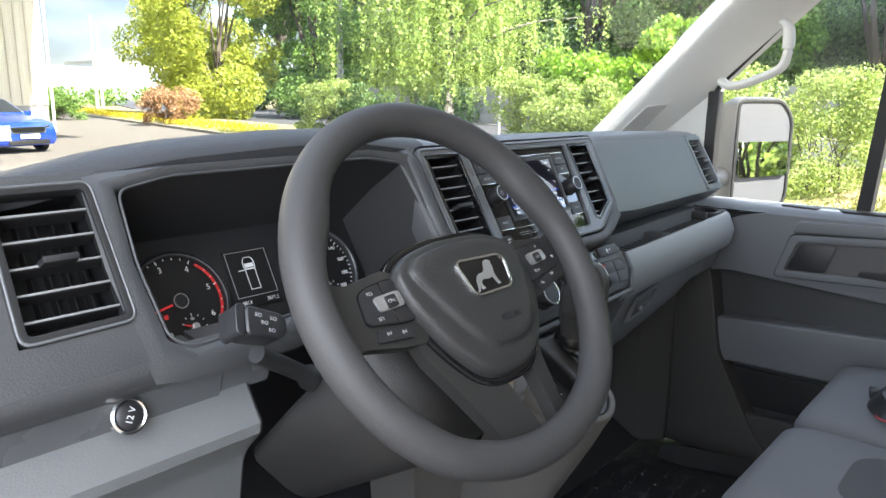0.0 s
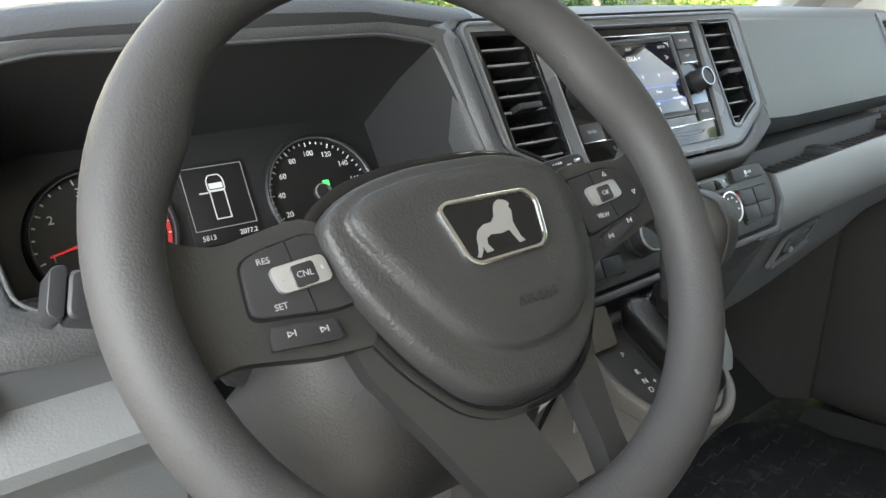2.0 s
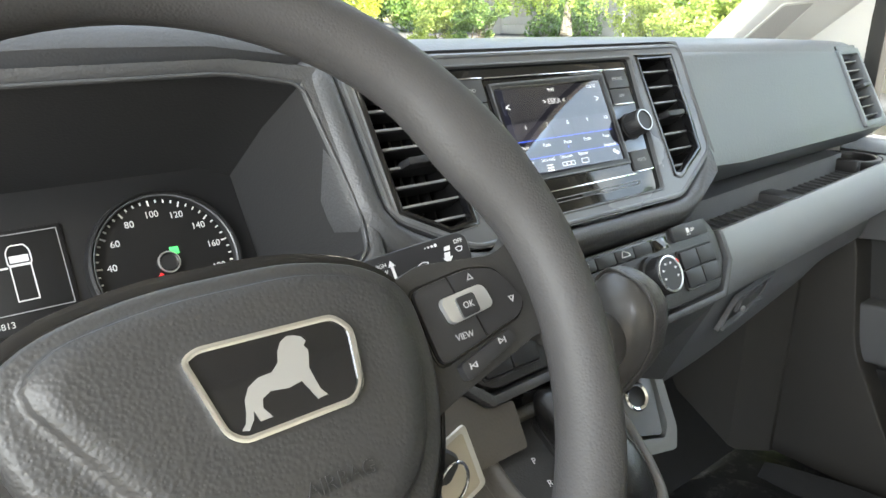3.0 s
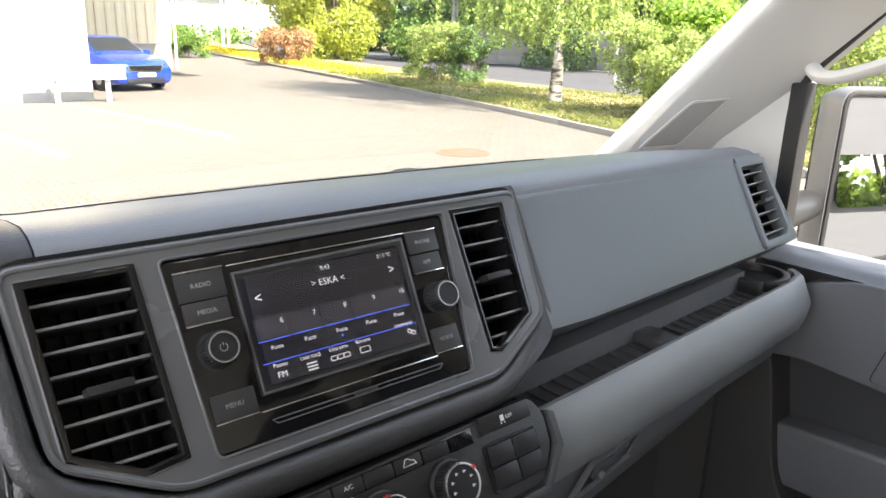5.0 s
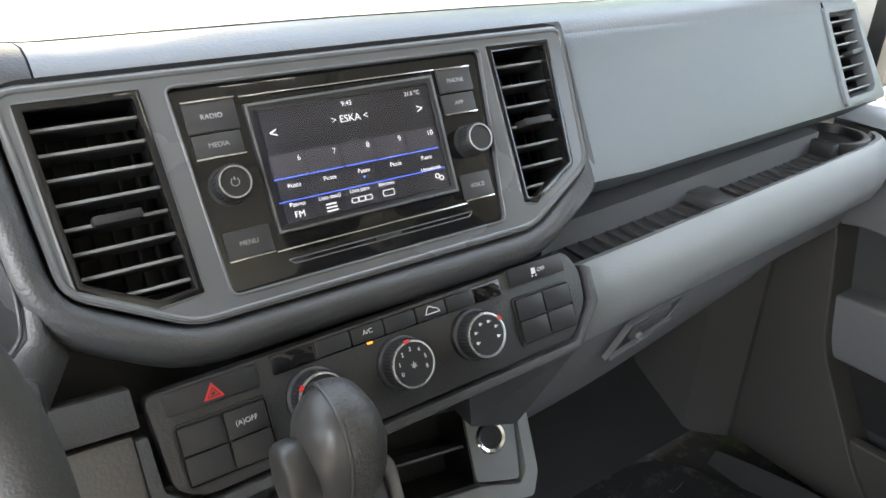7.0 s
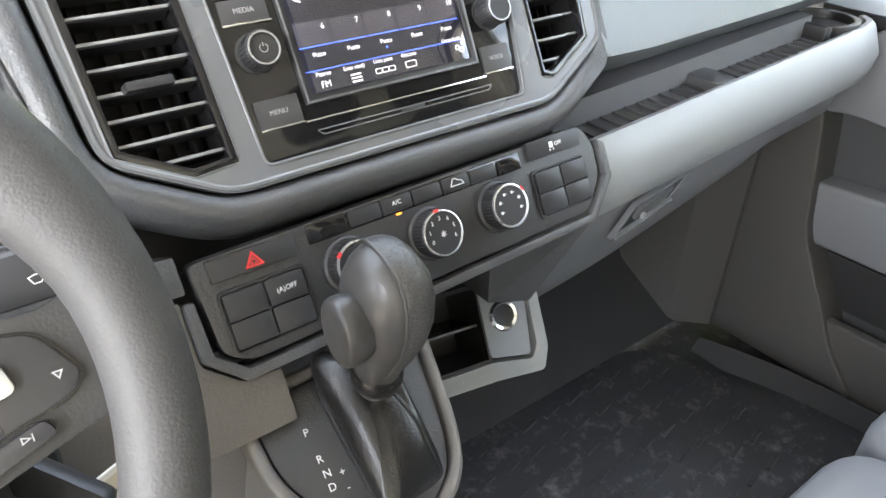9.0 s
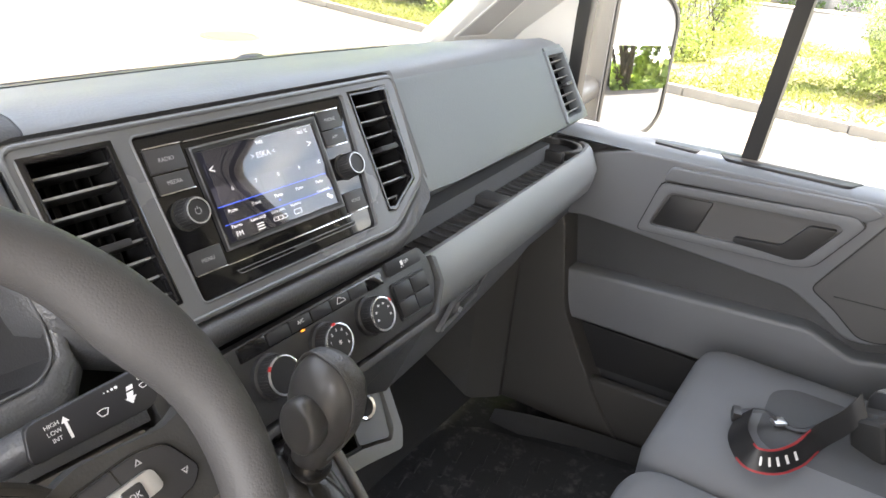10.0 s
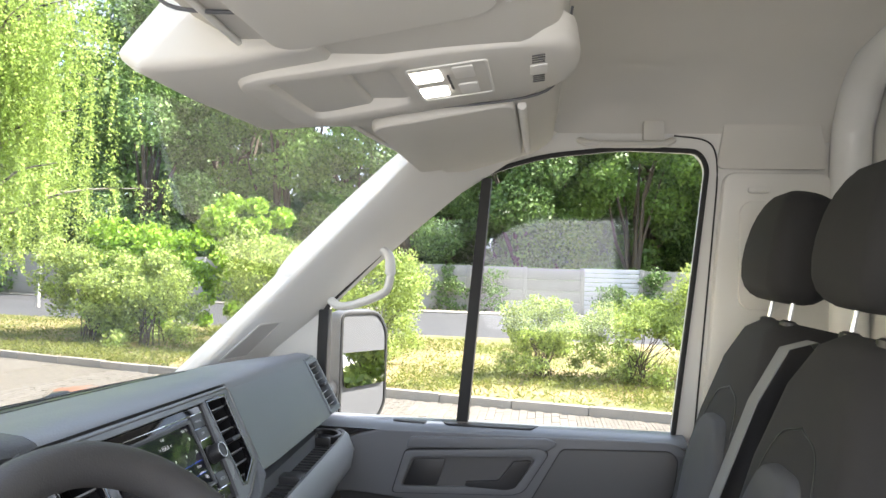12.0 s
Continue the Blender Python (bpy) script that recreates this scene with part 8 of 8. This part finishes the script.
# steel guard rail in front of the wall
rail = rootof("guard_rail", "galvanised steel guard rail on two posts", "guard rail", at=(4, 17.8, 0))
M_GALV = mat("galvanised_steel", (0.55, 0.57, 0.58), 0.42, 0.7, vary=0.12, big=12)
wv = [(-0.03, 0.17), (0.03, 0.13), (0.03, 0.06), (-0.03, 0.0), (0.03, -0.06), (0.03, -0.13), (-0.03, -0.17)]
part("beam", loft([[(x, 17.78 + a, 0.70 + b) for a, b in wv] + [(x, 17.79 + a, 0.70 + b) for a, b in wv[::-1]] for x in (2.95, 5.0)]), M_GALV, rail, smooth=0)
for x in (3.5, 4.6):
    part("post", joined(box(x - 0.06, x + 0.06, 17.86, 17.875, 0, 0.85, 0), box(x - 0.006, x + 0.006, 17.82, 17.92, 0, 0.85, 0)), M_GALV, rail)

# ---- blue car ----
def blue_car(x, y, turn):
    M_BLUEP = mat("blue_car_paint", (0.012, 0.055, 0.42), 0.25, 0.25, vary=0.02, coat=1.0)
    M_DG = mat("dark_car_glass", (0.02, 0.025, 0.03), 0.05, vary=0, spec=0.8)
    car = rootof("parked_car", "blue hatchback car parked beside the building", "car", at=(x, y, 0))
    T = pose(x, y, 0, 0, 0, turn)
    secs = []
    # nose at -y; rings run round the body across its width
    for yy, w, zl, zs, zt in ((0.0, 0.62, 0.30, 0.52, 0.66), (0.08, 0.80, 0.22, 0.60, 0.76), (0.35, 0.88, 0.18, 0.70, 0.86), (0.95, 0.90, 0.18, 0.80, 0.96), (1.35, 0.90, 0.18, 0.86, 1.02), (2.2, 0.91, 0.18, 0.90, 1.02), (3.4, 0.91, 0.18, 0.92, 1.02), (4.0, 0.89, 0.2, 0.92, 1.04), (4.4, 0.80, 0.3, 0.85, 0.98)):
        secs.append([(-w, yy, zl + 0.1), (-w * 0.9, yy, zl), (w * 0.9, yy, zl), (w, yy, zl + 0.1), (w * 1.01, yy, zs), (w * 0.93, yy, zt - 0.03), (w * 0.6, yy, zt), (0, yy, zt + 0.015), (-w * 0.6, yy, zt), (-w * 0.93, yy, zt - 0.03), (-w * 1.01, yy, zs)])
    part("body", loft(secs, m=T), M_BLUEP, car, smooth=40)
    cab = []
    for yy, w, z in ((1.30, 0.74, 1.02), (2.05, 0.62, 1.42), (2.5, 0.60, 1.47), (3.3, 0.60, 1.45), (4.1, 0.64, 1.06)):
        cab.append([(-0.80, yy, 0.98), (0.80, yy, 0.98), (w, yy, z - 0.02), (w * 0.6, yy, z), (-w * 0.6, yy, z), (-w, yy, z - 0.02)])
    part("roof", loft(cab, m=T), M_BLUEP, car, smooth=40)
    part("windscreen", thick(loft([[(-0.70, 1.36, 1.055), (0.70, 1.36, 1.055)], [(-0.58, 2.02, 1.405), (0.58, 2.02, 1.405)]], False, m=T), 0.012), M_DG, car)
    for s in (-1, 1):
        part("side_window", slab([(1.55, 1.02), (3.8, 1.04), (3.3, 1.38), (2.1, 1.38)], 0, 0.01, 0, T @ basis((s * 0.765, 0, 0), (0, 1, 0), (-0.35 * s, 0, 0.94), (s, 0, 0.35))), M_DG, car)
        part("headlight", slab(rounded([(-0.14, -0.05), (0.16, -0.02), (0.18, 0.05), (-0.10, 0.04)], 0.02, 3), -0.02, 0.025, 0.008, T @ basis((s * 0.66, 0.10, 0.68), (-s * 0.85, -0.5, 0), (0, 0.1, 0.99), (s * 0.5, -0.85, 0.1))), M_CHROME, car)
        part("wing_mirror", box(-0.09, 0.09, -0.05, 0.05, -0.06, 0.06, 0.03, T @ Matrix.Translation((s * 0.98, 1.6, 1.02)), 3), M_BLUEP, car)
        for wy in (0.85, 3.5):
            wh = part("wheel", lathe([(0.17, -0.11), (0.30, -0.11), (0.33, -0.08), (0.33, 0.08), (0.30, 0.11), (0.17, 0.11)], 28, T @ pose(s * 0.82, wy, 0.33, 0, 90, 0)), M_RUBBER, car)
            part("wheel_rim", lathe([(0.20, -0.09), (0.20, 0.09), (0.16, 0.105), (0.05, 0.09), (0, 0.09)], 24, T @ pose(s * 0.83, wy, 0.33, 0, 90 * s, 0)), M_SILVER, wh)
    part("grille", slab(rounded([(-0.42, -0.07), (0.42, -0.07), (0.50, 0.07), (-0.50, 0.07)], 0.03, 3), -0.02, 0.035, 0.01, T @ basis((0, 0.02, 0.62), (1, 0, 0), (0, 0.1, 0.99), (0, -0.99, 0.1))), M_PIANO, car)
    part("grille_frame", ringed(rounded([(-0.44, -0.09), (0.44, -0.09), (0.53, 0.085), (-0.53, 0.085)], 0.03, 3), rounded([(-0.42, -0.07), (0.42, -0.07), (0.50, 0.07), (-0.50, 0.07)], 0.03, 3), -0.02, 0.045, 0.008, T @ basis((0, 0.02, 0.62), (1, 0, 0), (0, 0.1, 0.99), (0, -0.99, 0.1))), M_CHROME, car)
    part("number_plate", box(-0.26, 0.26, -0.06, -0.045, 0.40, 0.51, 0.004, T), M_WHITE_INK, car, "blank white number plate")
    part("lower_intake", box(-0.55, 0.55, -0.03, 0.1, 0.24, 0.36, 0.02, T), M_BLACK, car)
    return car


blue_car(6.35, 20.6, 12)

# ---- poles and far buildings ----
M_POLE = mat("grey_concrete_pole", (0.40, 0.39, 0.37), 0.85, grain=30, bump=0.3, vary=0.15)
for x, y, h in ((29.5, 70, 8.5), (33.5, 78, 8.0)):
    p = rootof("utility_pole", "tall grey concrete utility pole", "utility pole", "utility poles", (x, y, 0))
    part("pole", tube([(x, y, 0), (x, y, h)], [0.17, 0.10], 10), M_POLE, p)
px, py = 30.0, 35.5
pyl = rootof("power_pole", "concrete power pole with a cross arm", "power pole", at=(px, py, 0))
part("pole", joined(tube([(px - 0.15, py, 0), (px - 0.05, py, 11)], 0.12, 8), tube([(px + 0.15, py, 0), (px + 0.05, py, 11)], 0.12, 8)), M_POLE, pyl)
part("cross_arm", box(px - 0.9, px + 0.9, py - 0.06, py + 0.06, 9.0, 9.12, 0.01), M_POLE, pyl)
for s in (-0.8, 0.8):
    part("insulator", lathe([(0.06, 0), (0.08, 0.1), (0.04, 0.2), (0, 0.22)], 12, Matrix.Translation((px + s, py, 9.12))), M_STEEL, pyl)
sl = rootof("lamp_post", "thin grey street lamp post beyond the verge", "lamp post", at=(23, 17.5, 0))
part("post", tube([(23, 17.5, 0), (23, 17.5, 7.5)], [0.07, 0.04], 10), M_POLE, sl)
M_FARB = mat("far_grey_building", (0.42, 0.46, 0.50), 0.8, vary=0.08, big=0.1)
for x, y, w, h in ((62, 165, 34, 6.5), (95, 190, 26, 9)):
    fb = rootof("warehouse", "long grey warehouse in the distance", "building", "distant buildings", (x, y, 0))
    part("wall", box(x - w / 2, x + w / 2, y, y + 20, 0, h, 0), M_FARB, fb)
    part("roof", box(x - w / 2 - 0.3, x + w / 2 + 0.3, y - 0.3, y + 20.3, h, h + 0.4, 0), M_POLE, fb)
rng = np.random.default_rng(5)
fw = leaves("far_wood", np.stack([rng.uniform(60, 420, 9000), 230 + rng.uniform(0, 60, 9000), rng.random(9000) ** 1.2 * 9], 1), 3.0, L_DARK, None, rng)
tagged(fw, "line of trees on the horizon", "far wood", "", "stuff")
hedge = leaves("hedge", clumps(rng, [(x, 88 + 3 * math.sin(x), 1.0, 1.5) for x in np.linspace(16, 60, 30)], 5000), 0.5, L_MIDG, None, rng)
tagged(hedge, "green hedge at the end of the car park", "hedge", "", "stuff")

# paving blocks beside the verge: the nearest singly, the rest as one sheet of blocks
paving = rootof("paving", "beige concrete paving blocks beside the kerb", "paving", at=(6.5, 0, 0))
tagged(paving, kind="structure")
pvm = mesh_of("paving_block", box(-0.0985, 0.0985, -0.0485, 0.0485, -0.03, 0.008, 0.004, None, 1), M_PAVER, 0)
rp = random.Random(8)
single, rest_v, rest_f = 0, [], []
for j in range(110):
    y = -4.5 + 0.1 * j
    edge = kerb_x(y) - 0.12
    i = 0
    while True:
        x = edge - 0.2 * i - (0.1 if j % 2 else 0.0)
        i += 1
        if x < 4.9:
            break
        dz = rp.uniform(-0.003, 0.003)
        if -0.9 < y < 1.2 and x > edge - 2.6 and single < 290:
            instance_of("paving_block", pvm, pose(x, y, dz, rp.uniform(-0.5, 0.5), rp.uniform(-0.5, 0.5), rp.uniform(-0.4, 0.4)), paving)
            single += 1
        else:
            n = len(rest_v)
            for z, g in ((0.0, 0.0), (0.005 + dz, 0.0), (0.008 + dz, 0.004)):
                rest_v += [(x + sx * (0.0985 - g), y + sy * (0.0485 - g), z) for sx, sy in ((-1, -1), (1, -1), (1, 1), (-1, 1))]
            for k in (0, 4):
                rest_f += [(n + k + a, n + k + (a + 1) % 4, n + k + 4 + (a + 1) % 4, n + k + 4 + a) for a in range(4)]
            rest_f.append((n + 8, n + 9, n + 10, n + 11))
pme2 = bpy.data.meshes.new("paving_field")
pme2.from_pydata(rest_v, [], rest_f)
pme2.materials.append(M_PAVE)
pf = new("paving_field", pme2)
pf.parent, pf.matrix_parent_inverse = paving, paving.matrix_basis.inverted()
tagged(pf, kind="stuff")
